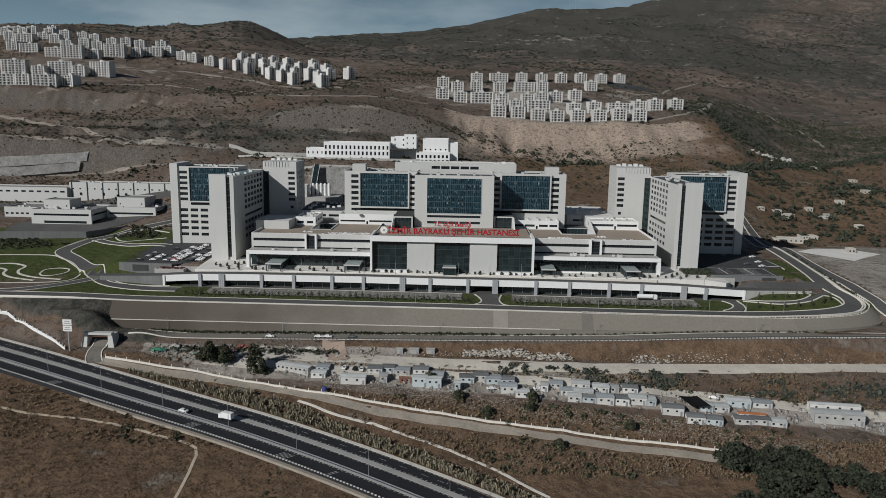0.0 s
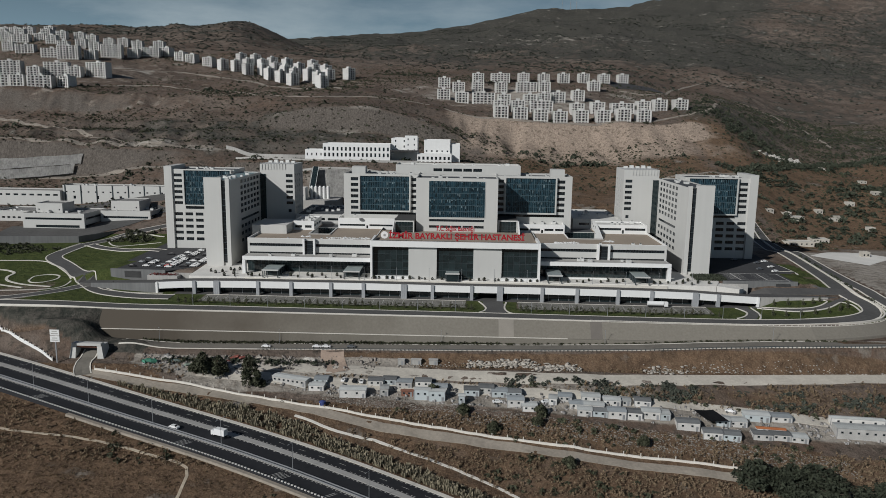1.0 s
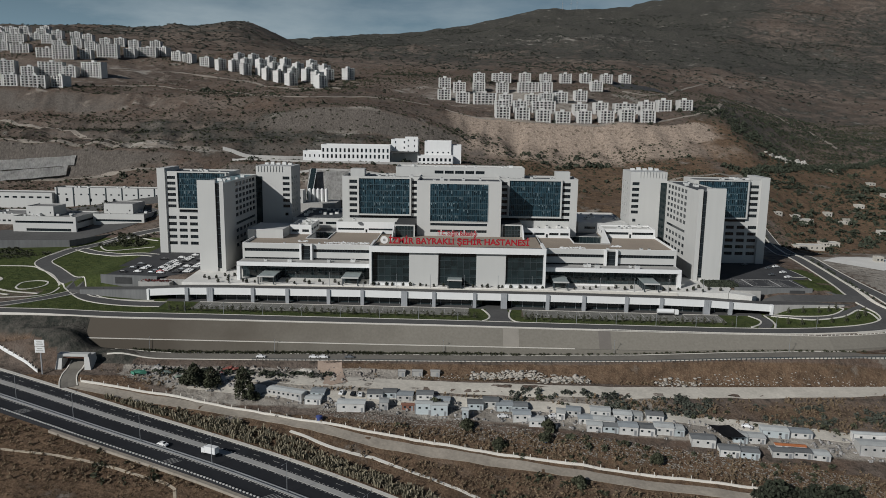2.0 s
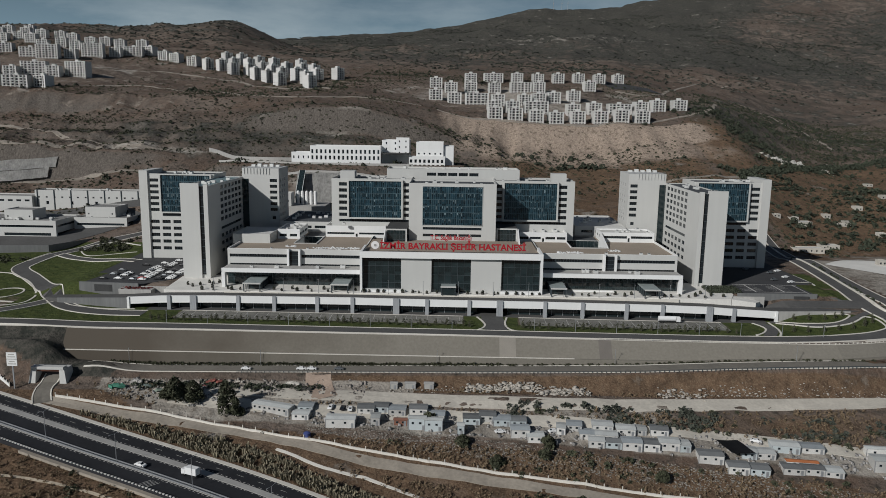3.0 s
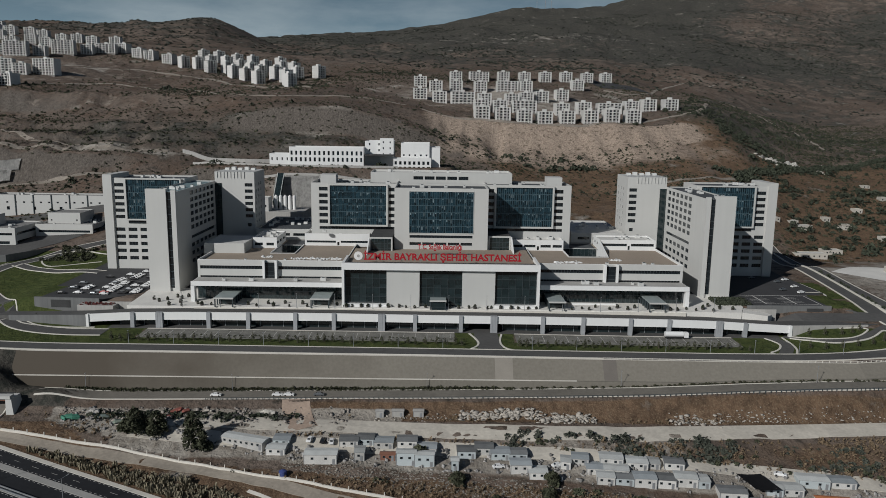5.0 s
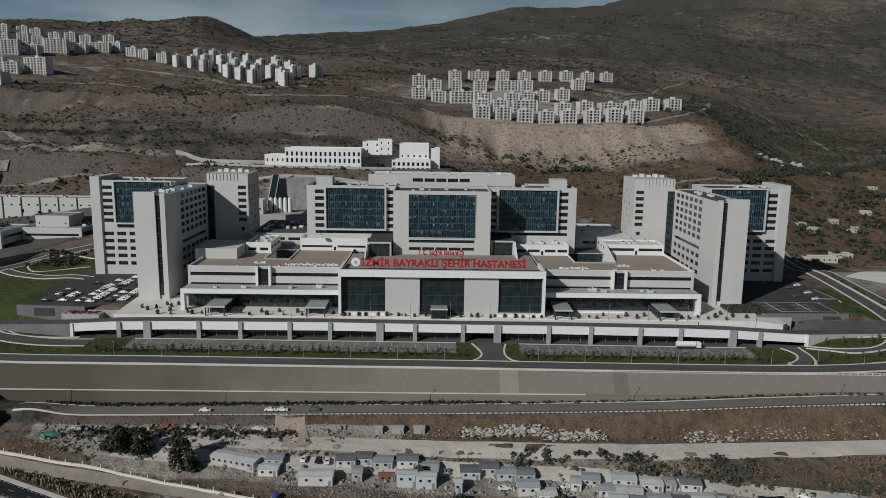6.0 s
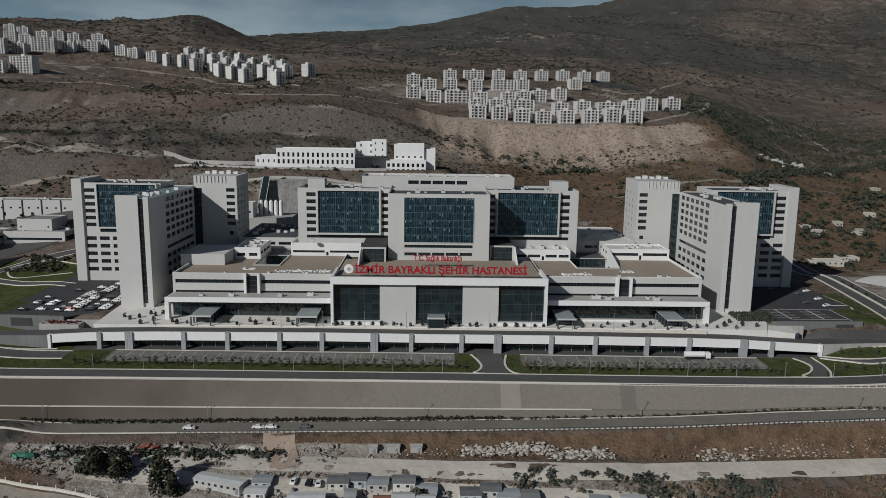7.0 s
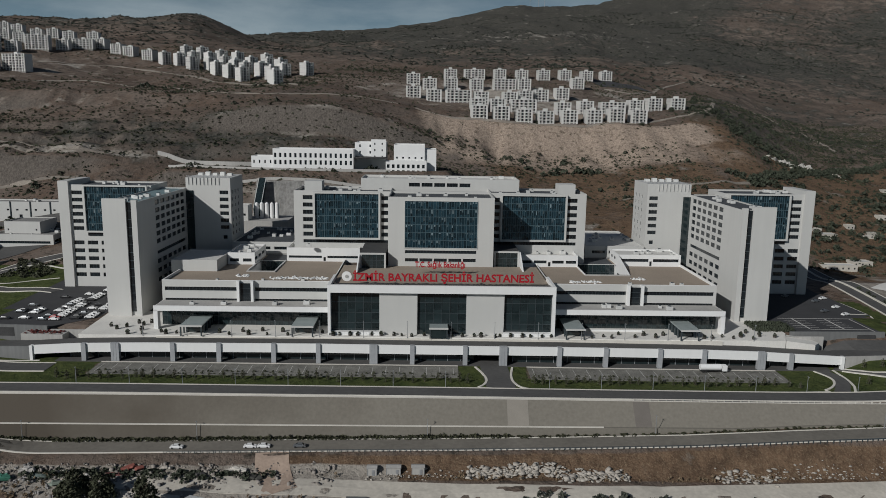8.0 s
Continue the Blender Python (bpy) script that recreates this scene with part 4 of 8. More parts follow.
# pavement plaza between the viaduct and the building
bm = clear()
prism(bm, [(CX - 150, 413), (CX + 145, 413), (CX + 150, 424), (CX + 152, 446), (CX + 128, 452), (CX - 128, 452), (CX - 152, 446)], 2.0, 7.2)
part("plaza", bm, PAVE)
bm = clear()
prism(bm, [(CX + 145.2, 413), (153, 412.6), (157, 417), (154, 424), (CX + 150.2, 424)], 1.0, lambda x, y: 7.17 - 0.13 * max(0.0, x - CX - 146))
tagged(part("plaza_end", bm, PAVE), "pale paved end of the plaza sloping to the road", "pavement", kind="structure")
tagged(bpy.data.objects["plaza"], "pale paved plaza before the hospital entrance", "pavement", kind="structure")
bm = clear()
box(bm, CX - 118, CX + 118, 412.4, 413.0, 5, 6.75)
tagged(part("kerb", bm, KERB), "pale kerb between plaza and viaduct road", "kerb", kind="structure")

# ---- hospital: entrance hall ----
hall = thing("entrance_hall", "white framed entrance hall with dark glass and red roof sign", "building", (CX, 417, 7.2))
for a, b, m in ((-46.2, -26.3, 1), (-10.2, 10.2, 0), (26.3, 46.2, 1)):
    curtain(hall, CX + a, CX + b, 418.2, 7.4, 25.3, 4, 6, HALLG, rim=0.12, out=0.2, rim_mat=FRAME)
for a in (-26.2, 10.3):
    bm = clear()
    box(bm, CX + a, CX + a + 15.9, 417.0, 421, 7.0, 25.4)
    part("wall_panel", bm, CLAD, hall, "plain beige wall panel")
bm = clear()
box(bm, CX - 47.6, CX + 47.6, 415.2, 416.4, 25.4, 28.7)
for q in (-47.6, 46.4):
    box(bm, CX + q, CX + q + 1.2, 416.4, 436, 25.4, 28.7)
part("roof_band", bm, WHITE, hall, "broad white roof edge")
bm = clear()
box(bm, CX - 46.5, CX + 46.5, 416.2, 466, 26.4, 26.9)
part("roof", bm, ROOF, hall, "brown gravel roof")
for s in (-1, 1):
    bm = clear()
    box(bm, CX + s * 47 - 0.6, CX + s * 47 + 0.6, 415.2, 433, 7.0, 25.4)
    part("side_wall", bm, WHITE, hall)
    bm = clear()
    box(bm, CX + s * 36.5 - 10.5, CX + s * 36.5 + 10.5, 415.4, 417.9, 7.0, 8.6)
    part("plinth", bm, WHITE, hall)
# backing wall near black, the hall's dim interior put into its colour
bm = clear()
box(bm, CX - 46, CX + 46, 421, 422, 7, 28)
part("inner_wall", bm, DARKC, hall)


def text_mesh(body, height, depth):
    cu = bpy.data.curves.new("text", "FONT")
    cu.body, cu.size, cu.extrude, cu.align_x, cu.offset = body, height, depth, "CENTER", 0.028
    cu.resolution_u = 3
    ob = bpy.data.objects.new("text", cu)
    me = bpy.data.meshes.new_from_object(ob)
    bpy.data.objects.remove(ob)
    bpy.data.curves.remove(cu)
    return me


def sign(name, words, x0, x1, y, z, height, label):
    """Upright red letters on a steel rack."""
    me = text_mesh(words, 1.0, 0.1)
    co = np.empty(len(me.vertices) * 3)
    me.vertices.foreach_get("co", co)
    co = co.reshape(-1, 3)
    w = np.ptp(co[:, 0])
    cap = 0.72
    ob = thing(name, label, "sign", ((x0 + x1) / 2, y, z))
    me.materials.append(RED)
    letters = part("letters", me, None, ob)
    letters.matrix_basis = Matrix.Translation(((x0 + x1) / 2 - (co[:, 0].max() + co[:, 0].min()) / 2 * (x1 - x0) / w, y, z + 0.2)) @ Euler((radians(90), 0, 0)).to_matrix().to_4x4() @ Matrix.Diagonal(((x1 - x0) / w, height / cap, 1.5, 1))
    bm = clear()
    for zz in (z + 0.1, z + height * 0.9):
        tube(bm, (x0, y + 0.4, zz), (x1, y + 0.4, zz), 0.07)
    k = int((x1 - x0) / 3)
    for i in range(k + 1):
        x = x0 + (x1 - x0) * i / k
        tube(bm, (x, y + 0.45, z - 0.6), (x, y + 0.45, z + height), 0.06)
        tube(bm, (x, y + 1.8, z - 0.6), (x, y + 0.45, z + height * 0.8), 0.05)
    part("rack", bm, STEEL, ob, "thin steel rack")
    return ob


sign("roof_sign", "İZMİR BAYRAKLI ŞEHİR HASTANESİ", -42.0, 34.3, 420.5, 29.3, 3.3, "large red capital letters on a steel roof rack")
sign("roof_sign", "T.C. Sağlık Bakanlığı", -16.4, 6.4, 446, 30.2, 2.6, "smaller red letters on a steel roof rack")
disc = thing("sign_disc", "round pale emblem plate beside the roof sign", "sign", (-44.6, 420.5, 28.7))
bm = clear()
tube(bm, (-44.6, 420.3, 31.3), (-44.6, 420.7, 31.3), 2.1, n=24)
tube(bm, (-44.6, 420.1, 31.3), (-44.6, 420.3, 31.3), 0.7, n=12, mat=1)
part("plate", bm, (LOGO, GREYC), disc)
bm = clear()
tube(bm, (-44.6, 420.9, 28.6), (-44.6, 420.9, 31), 0.08)
part("rack", bm, STEEL, disc)

# ---- hospital: the podium wings ----
for s, side in ((-1, "west"), (1, "east")):
    pod = thing("podium_wing", "long white three storey podium wing with ribbon windows", "building", (CX + s * 85, 433, 7.2), "podium wings")
    x0, x1 = sorted((CX + s * 47.7, CX + s * 122))
    length = x1 - x0
    slot = (CX + s * 85.5) - x0
    holes = []
    for a, b in ((1.2, slot - 3.8), (slot + 3.8, length - 1.2)):
        holes += [(a, b, 21.4, 23.1), (a, b, 16.9, 18.0)]
    wall = clear()
    facade(wall, (x0, 433), (x1, 433), 15.3, 26.0, holes, 0.6)
    walls = part("wall", wall, CLAD, pod)
    for p, q in (((x1, 433), (x1, 484)), ((x0, 484), (x0, 433))):
        wall = clear()
        facade(wall, p, q, 7.0, 26.0, [(3, 46, 21.4, 23.1), (3, 46, 16.9, 18.4)], 0.6)
        part("side_wall", wall, CLAD, pod)
    bm = clear()
    prism(bm, [(x0, 433.02), (x1, 433.02), (x1, 484), (x1 - 0.5, 484), (x1 - 0.5, 433.6), (x0 + 0.5, 433.6), (x0 + 0.5, 484), (x0, 484)], 25.0, 26.15)
    part("parapet", bm, WHITE, pod)
    windows((x0, 433), (x1, 433), holes, walls, 0.55)
    windows((x1, 433), (x1, 484), [(3, 46, 21.4, 23.1), (3, 46, 16.9, 18.4)], walls, 0.55)
    windows((x0, 484), (x0, 433), [(3, 46, 21.4, 23.1), (3, 46, 16.9, 18.4)], walls, 0.55)
    bm = clear()
    for o in (-3.6, 2.5):
        box(bm, x0 + slot + o, x0 + slot + o + 1.1, 430.8, 433.2, 15.3, 26.3)
    part("fin", bm, WHITE, pod)
    bm = clear()
    box(bm, x0 + slot - 2.5, x0 + slot + 2.5, 432.2, 433.1, 16.2, 25.0)
    for k in range(1, 4):
        box(bm, x0 + slot - 2.5, x0 + slot + 2.5, 432.1, 432.2, 16.2 + k * 2.2, 16.35 + k * 2.2, 1)
    part("stair_window", bm, (GLASS, FRAME), pod, "tall dark stair window")
    # the roof leaves a deep courtyard open
    c0, c1 = (-95.0, -82.6) if s < 0 else (64.2, 84.8)
    bm = clear()
    box(bm, x0 + 0.3, x1 - 0.3, 433.4, 457.0, 24.6, 25.0)
    box(bm, x0 + 0.3, c0, 457.0, 500, 24.6, 25.0)
    box(bm, c1, x1 - 0.3, 457.0, 500, 24.6, 25.0)
    part("roof", bm, ROOF, pod, "flat brown gravel roof")
    bm = clear()
    box(bm, c0 - 0.5, c1 + 0.5, 456.4, 457.0, 8, 25.6)
    box(bm, c0, c1, 457.0, 500, 8.0, 8.4)
    part("courtyard", bm, GREYC, pod, "grey courtyard sunk in the podium")
    for xc in (c0 - 0.5, c1):
        bm = clear()
        box(bm, xc, xc + 0.5, 457.0, 484, 8, 25.6)
        part("courtyard_wall", bm, WHITE, pod)
    curtain(pod, c0 + 0.4, c1 - 0.4, 483.6, 8.6, 25.0, 4, max(5, int((c1 - c0) / 2.2)), HALLG, rim=0.3, out=0.2, name="courtyard_glazing", rim_mat=CLAD)
    holes = [(486 - 457 - b, 486 - 457 - a, z, z + 1.5) for z in (20.6, 16.6) for a, b in ((2, 7), (9, 14), (16, 21))]
    windows((c1 - 0.05, 486), (c1 - 0.05, 457), holes, pod, 0.0)
    # canopy over the ground floor
    bm = clear()
    box(bm, x0, x1, 421.5, 433.0, 15.2, 17.0)
    xo = CX + s * 121.2
    box(bm, xo - 0.9, xo + 0.9, 421.5, 424.5, 7.1, 15.3)
    box(bm, x0, x1, 421.5, 421.9, 17.0, 17.5)
    part("canopy", bm, WHITE, pod, "deep white canopy slab")
    bm = clear()
    box(bm, x0 + 0.5, x1 - 0.5, 422.0, 432.9, 17.0, 17.15)
    part("canopy_roof", bm, GREYC, pod)
    curtain(pod, x0 + 1, x1 - 1, 429.5, 7.3, 15.0, 2, 36, HALLG, rim=0.1, out=0.15, name="ground_floor_glazing", rim_mat=FRAME)
    # the ground floor's inner shade is this wall's near-black colour
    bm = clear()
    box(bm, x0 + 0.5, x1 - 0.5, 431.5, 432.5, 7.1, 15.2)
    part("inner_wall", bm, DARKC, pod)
    # upper block of the podium, set back
    a, b, yb, zt = (-81.8, -45.0, 484.0, 31.8) if s < 0 else (33.0, 64.2, 476.6, 30.8)
    up = thing("podium_block", "low white roof block with ribbon windows", "building", ((a + b) / 2, yb, 25), "podium blocks")
    holes = [(1.0, 17.6, 26.7, 27.9), (18.4, 19.6, 25.2, 27.2), (20.4, 35.8, 26.7, 27.9)] if s < 0 else [(1, 8.2, 26.7, 28.2), (9.2, 15.6, 26.7, 28.2), (16.4, 17.6, 25.2, 27.4), (18.4, 24.2, 26.7, 28.2), (25.2, 30.4, 26.7, 28.2)]
    block(up, "wall", a, b, yb, yb + 16, 24.6, zt, holes, (), [(1, 7, 26.7, 28), (8, 14, 26.7, 28)], WHITE, ROOFL, 1.2)
    bm = clear()
    xa, xb = sorted((CX + s * 26, CX + s * 38.2))
    yl = 459.5 if s < 0 else 468.0
    lean = thing("glazed_link", "dark glazed link beside the central block", "building", ((xa + xb) / 2, yl, 25), "glazed links")
    curtain(lean, xa + 0.8, xb - 0.8, yl, 25.2, 33.4, 3, 6, HALLG, rim=0.8, out=0.2, rim_mat=CLAD)
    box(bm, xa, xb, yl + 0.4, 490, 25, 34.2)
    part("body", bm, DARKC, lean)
    # sloped flank wall that climbs from the terrace to the link
    bm = clear()
    xe = CX + s * 38.6
    prism(bm, [(xe - 0.3, yl - 16), (xe + 0.3, yl - 16), (xe + 0.3, yl), (xe - 0.3, yl)], 24.6, lambda px, py: 25.8 + (py - yl + 16) * 0.5)
    part("flank_wall", bm, WHITE, pod)

# plain roof boxes on the podium
bx = thing("roof_box", "plain pale plant room on the podium roof", "plant room", (-116, 468, 25))
block(bx, "wall", -130.5, -109.2, 457, 486, 24.6, 30.2, (), (), (), CLAD, ROOFL, 0.3)
bx = thing("roof_block", "white roof block with small dark windows", "building", (-95, 472, 25))
block(bx, "wall", -108.8, -95.6, 474, 499, 24.6, 30.8, [(1, 5.4, 26.4, 28), (7.4, 11.6, 26.4, 28)], (), [(1, 6, 27, 28.6), (8, 14, 27, 28.6), (16, 22, 27, 28.6)], WHITE, ROOFL, 0.6)
bx = thing("roof_block", "white roof block with sloped flank and dark windows", "building", (96, 472, 25))
block(bx, "wall", 85.4, 117.2, 480.6, 498, 24.6, 30.8, [(1.5, 15.5, 27.3, 28.8), (16, 17.2, 25.2, 27.6), (17.8, 30.8, 27.3, 28.8)], [(2, 6, 27.2, 28.8), (8, 12, 27.2, 28.8)], (), WHITE, ROOFL, 0.8)
bm = clear()
prism(bm, [(84.7, 458), (85.3, 458), (85.3, 480.6), (84.7, 480.6)], 24.6, lambda px, py: 25.7 + (py - 458) * 0.24)
part("flank_wall", bm, WHITE, bx)

# ---- hospital: central tower ----
core = thing("central_tower", "broad pale central hospital tower with blue glass screens", "building", (CX, 470, 25))
FL = [56.0 - 3.72 * k for k in range(6)]
holes = [(8.2 + 6.95 * k, 14.4 + 6.95 * k, 29.2, 30.8) for k in range(5)] + [(8.2, 42.4, 33.2, 34.7)]
block(core, "front_wall", CX - 25.3, CX + 25.3, 465, 495, 24.6, 60.2, holes, rows([(3, 7), (12, 16), (21, 25)], FL, 2.1), rows([(5, 9), (14, 18)], FL, 2.1), CLAD, ROOFD, 1.2)
curtain(core, CX - 17.2, CX + 17.2, 464.9, 36.0, 58.4, 6, 28, rim=0.35, out=0.12, rim_mat=CLAD)
for s in (-1, 1):
    x0, x1 = sorted((CX + s * 25.3, CX + s * 74))
    out_c = (4.5, 9.4) if s < 0 else (48.7 - 9.4, 48.7 - 4.5)
    in_c = (44.0, 48.4) if s < 0 else (0.3, 4.7)
    holes = rows([out_c, in_c], FL, 2.1) + [(min(out_c[0], in_c[0]), max(out_c[1], in_c[1]), 34.0, 35.6)]
    block(core, "side_wall", x0, x1, 488, 515, 24.6, 60.4, holes, rows([(4, 9), (13, 18)], FL, 2.1), rows([(4, 9), (13, 18)], FL, 2.1), CLAD, ROOFD, 1.2)
    a, b = sorted((CX + s * 31.3, CX + s * 63.2))
    curtain(core, a, b, 487.2, 36.9, 59.2, 6, 28, rim=0.9, out=1.0, rim_mat=CLAD)
    bm = clear()
    xs0 = CX + s * 66
    box(bm, xs0 - 4.5, xs0 + 4.5, 500, 509, 59, 64.2)
    part("stair_head", bm, CLAD, core)
block(core, "rear_wall", CX - 42, CX + 42, 508, 532, 24.6, 65.4, rows([(25.4 + 6.7 * k, 31.2 + 6.7 * k) for k in range(5)], [61.3], 2.0), (), (), CLAD, ROOFL, 1.0)

# ---- hospital: the two side towers ----
ROOFT = material("teal_grey_roof_membrane", (0.17, 0.235, 0.245), 0.6, vary=0.3, scale=0.15, fine=1)
for s in (-1, 1):
    tw = thing("side_tower", "tall pale cross shaped ward tower with rows of windows", "building", (CX + s * 145, 480, 7), "ward towers")
    a, b = sorted((CX + s * 135, CX + s * 149.6))
    cols = [(4 + 7.0 * k, 4 + 7.0 * k + 4.6) for k in range(6)]
    base = 27.0
    side_h = rows([(21.8 + 7.2 * k, 21.8 + 7.2 * k + 5.5) for k in range(6)], [54.9 - 3.72 * k for k in range(6)], 2.25) + [(22, 62.8, 31.3, 32.9)] + rows([(21.8 + 7.2 * k, 21.8 + 7.2 * k + 5.5) for k in range(6)], [26.6, 22.2, 17.8], 2.25)
    flip = [(70 - q, 70 - p, lo, hi) for p, q, lo, hi in side_h]
    block(tw, "front_wing", a, b, 443.2, 513.2, 7.0, 58.6, (), flip if s > 0 else side_h, side_h if s < 0 else flip, CLAD, ROOFT if s < 0 else ROOFD, 0.5)
    bm = clear()
    sl0, sl1 = sorted((CX + s * 139.6, CX + s * 150.0))
    box(bm, sl0, sl1, 442.2, 444.5, 7.0, 60.2)
    n0, n1 = sorted((CX + s * 134.8, CX + s * 137.2))
    box(bm, n0, n1, 442.2, 444.0, 7.0, 59.6)
    part("front_slab", bm, CLAD, tw)
    bm = clear()
    g0, g1 = sorted((CX + s * 137.2, CX + s * 139.6))
    box(bm, g0, g1, 443.0, 443.6, 9.0, 58.6)
    for k in range(13):
        box(bm, g0, g1, 442.92, 443.0, 10 + 3.72 * k, 10.25 + 3.72 * k, 1)
    part("stair_window", bm, (GLASS, FRAME), tw, "narrow dark full height stair window")
    # flat dark strip before the wall, painted for the shade in the joint
    bm = clear()
    r0, r1 = sorted((CX + s * 131.0, CX + s * 135.2))
    box(bm, r0, r1, 509.6, 509.9, 7.0, 57.5)
    part("recess", bm, HALLG, tw, "dark strip painted as the shaded joint")
    # the inner rear arm
    a, b = sorted((CX + s * 111.5, CX + s * 135))
    win_c = (1.2, 5.8) if s > 0 else (23.5 - 5.8, 23.5 - 1.2)
    ih = rows([win_c], [55.6 - 3.72 * k for k in range(6)], 2.0) + [(win_c[0] + 1.2, win_c[1] - 1.2, 31.6, 33.6)]
    sw = rows([(3, 5), (9, 11), (15, 17)], [55.6 - 3.72 * k for k in range(7)], 1.9)
    block(tw, "inner_wing", a, b, 510, 536, 7.0, 61.2, ih, sw if s > 0 else (), sw if s < 0 else (), CLAD, ROOFL, 0.8)
    bm = clear()
    box(bm, a, b, 510.02, 536, 61.3, 64.3)
    for k in range(9):
        xx = CX + s * (117.5 + 2.0 * k)
        box(bm, xx - 0.12, xx + 0.12, 509.6, 510.02, 60.6, 64.4)
    part("roof_screen", bm, CLAD, tw)
    bm = clear()
    for k in range(12):
        xx = a + 0.4 + (b - a - 0.8) * k / 11
        box(bm, xx - 0.05, xx + 0.05, 510.3, 510.4, 64.3, 65.4)
    for zz in (64.8, 65.3):
        box(bm, a + 0.3, b - 0.3, 510.3, 510.4, zz, zz + 0.08)
    part("roof_railing", bm, STEEL, tw, "thin steel roof railing")
    # the outer rear arm with its glass screen
    a, b = sorted((CX + s * 149.6, CX + s * 196.5))
    L = 46.9

    def mir(c0, c1):
        return (c0, c1) if s > 0 else (L - c1, L - c0)

    oh = rows([mir(35.6, 41.0)], [55.6 - 3.72 * k for k in range(6)], 2.0) + rows([mir(36.0, 41.5), mir(29.0, 34.2), mir(22.0, 27.2), mir(15, 20.2)], [29.4, 25.2, 21.0, 16.8, 12.4], 2.1)
    block(tw, "outer_wing", a, b, 500, 524, 7.0, 60.6, oh, (), (), CLAD, ROOFD, 0.8)
    p0, p1 = sorted((CX + s * 191.6, CX + s * 196.8))
    bm = clear()
    box(bm, p0, p1, 498.8, 524.3, 7.0, 62.6)
    part("end_pier", bm, CLAD, tw)
    a, b = sorted((CX + s * 152, CX + s * 183.2))
    curtain(tw, a, b, 499.0, 36.9, 60.0, 6, 26, rim=0.8, out=0.9, rim_mat=CLAD)
    bm = clear()
    box(bm, a, b, 499.55, 499.95, 34.2, 35.6)
    part("ribbon_window", bm, GLASS, tw)
    bm = clear()
    for k in range(5):
        box(bm, CX + s * (116 + 4 * k) - 1.2, CX + s * (116 + 4 * k) + 1.2, 526, 529, 64.2, 65.6 + 0.6 * (k % 2))
    part("roof_unit", bm, PLANT, tw)

# paved yard round the towers
bm = clear()
prism(bm, [(CX - 203, 452), (CX - 128, 452), (CX - 128, 446), (CX + 128, 446), (CX + 128, 452), (CX + 203, 452), (CX + 206, 560), (CX - 206, 560)], 4, 7.06)
tagged(part("yard_pavement", bm, DECK), "grey asphalt yard round the hospital towers", "pavement", kind="structure")

# low service blocks between the towers
for s in (-1, 1):
    sb = thing("service_block", "low grey service block between the towers", "building", (CX + s * 95, 510, 7), "service blocks")
    a, b = sorted((CX + s * 78, CX + s * 110))
    block(sb, "wall", a, b, 505, 560, 7, 31.0, [(4, 11, 27, 28.6), (13, 20, 27, 28.6), (22, 29, 27, 28.6)], (), (), CLAD, ROOFD if s < 0 else ROOFL, 0.6)
    a, b = sorted((CX + s * 70, CX + s * 112))
    block(sb, "lower_wall", a, b, 484.2, 505, 7, 25, (), (), (), GREYC, ROOFD, 0.6)


# ---- plants ----
def leaf_cloud(rng, n, rx, rz, leaf, lump=0.45, low=0.0):
    """Small leaf sprays over an uneven dome; returns vertices and quads."""
    lobes = [(rng.uniform(0, math.tau), rng.uniform(0.2, 1.0)) for _ in range(5)]
    v, f = [], []
    for _ in range(n):
        a, h = rng.uniform(0, math.tau), rng.random() ** 0.7
        r = math.sqrt(max(0.02, 1 - h * h)) * (0.55 + lump * max(math.cos(a - l) * w for l, w in lobes)) * rng.uniform(0.65, 1.1)
        c = Vector((math.cos(a) * r * rx, math.sin(a) * r * rx, low + h * rz * rng.uniform(0.7, 1.05)))
        t = Vector((rng.gauss(0, 1), rng.gauss(0, 1), rng.gauss(0, 0.6))).normalized()
        s = t.orthogonal().normalized()
        s = (s * math.cos(h * 9) + t.cross(s) * math.sin(h * 9)) * leaf * rng.uniform(0.6, 1.3)
        t = t * leaf * rng.uniform(0.6, 1.3)
        k = len(v)
        v += [c - t - s * 0.5, c + s * 0.2 - t * 0.3, c + t + s * 0.6, c - s + t * 0.2]
        f.append((k, k + 1, k + 2, k + 3))
    return np.array(v), np.array(f)


def scatter(name, forms, spots, mat, label, category="shrubs"):
    """Many plants or stones in one mesh: spots are x, y, z, size, height factor."""
    rng = np.random.default_rng(5)
    vs, fs, k = [], [], 0
    for i, (x, y, z, s, h) in enumerate(spots):
        v, f = forms[i % len(forms)]
        a = rng.uniform(0, math.tau)
        ca, sa = math.cos(a) * s, math.sin(a) * s
        vs.append(np.stack([v[:, 0] * ca - v[:, 1] * sa + x, v[:, 0] * sa + v[:, 1] * ca + y, v[:, 2] * s * h + z], -1))
        fs.append(f + k)
        k += len(v)
    vs, fs = np.concatenate(vs), np.concatenate(fs)
    me = bpy.data.meshes.new(name)
    n = fs.shape[1]
    me.vertices.add(len(vs))
    me.vertices.foreach_set("co", vs.ravel())
    me.loops.add(fs.size)
    me.loops.foreach_set("vertex_index", fs.ravel())
    me.polygons.add(len(fs))
    me.polygons.foreach_set("loop_start", np.arange(0, fs.size, n))
    me.update()
    me.validate()
    me.materials.append(mat)
    return tagged(new(name, me), label, category, kind="stuff")


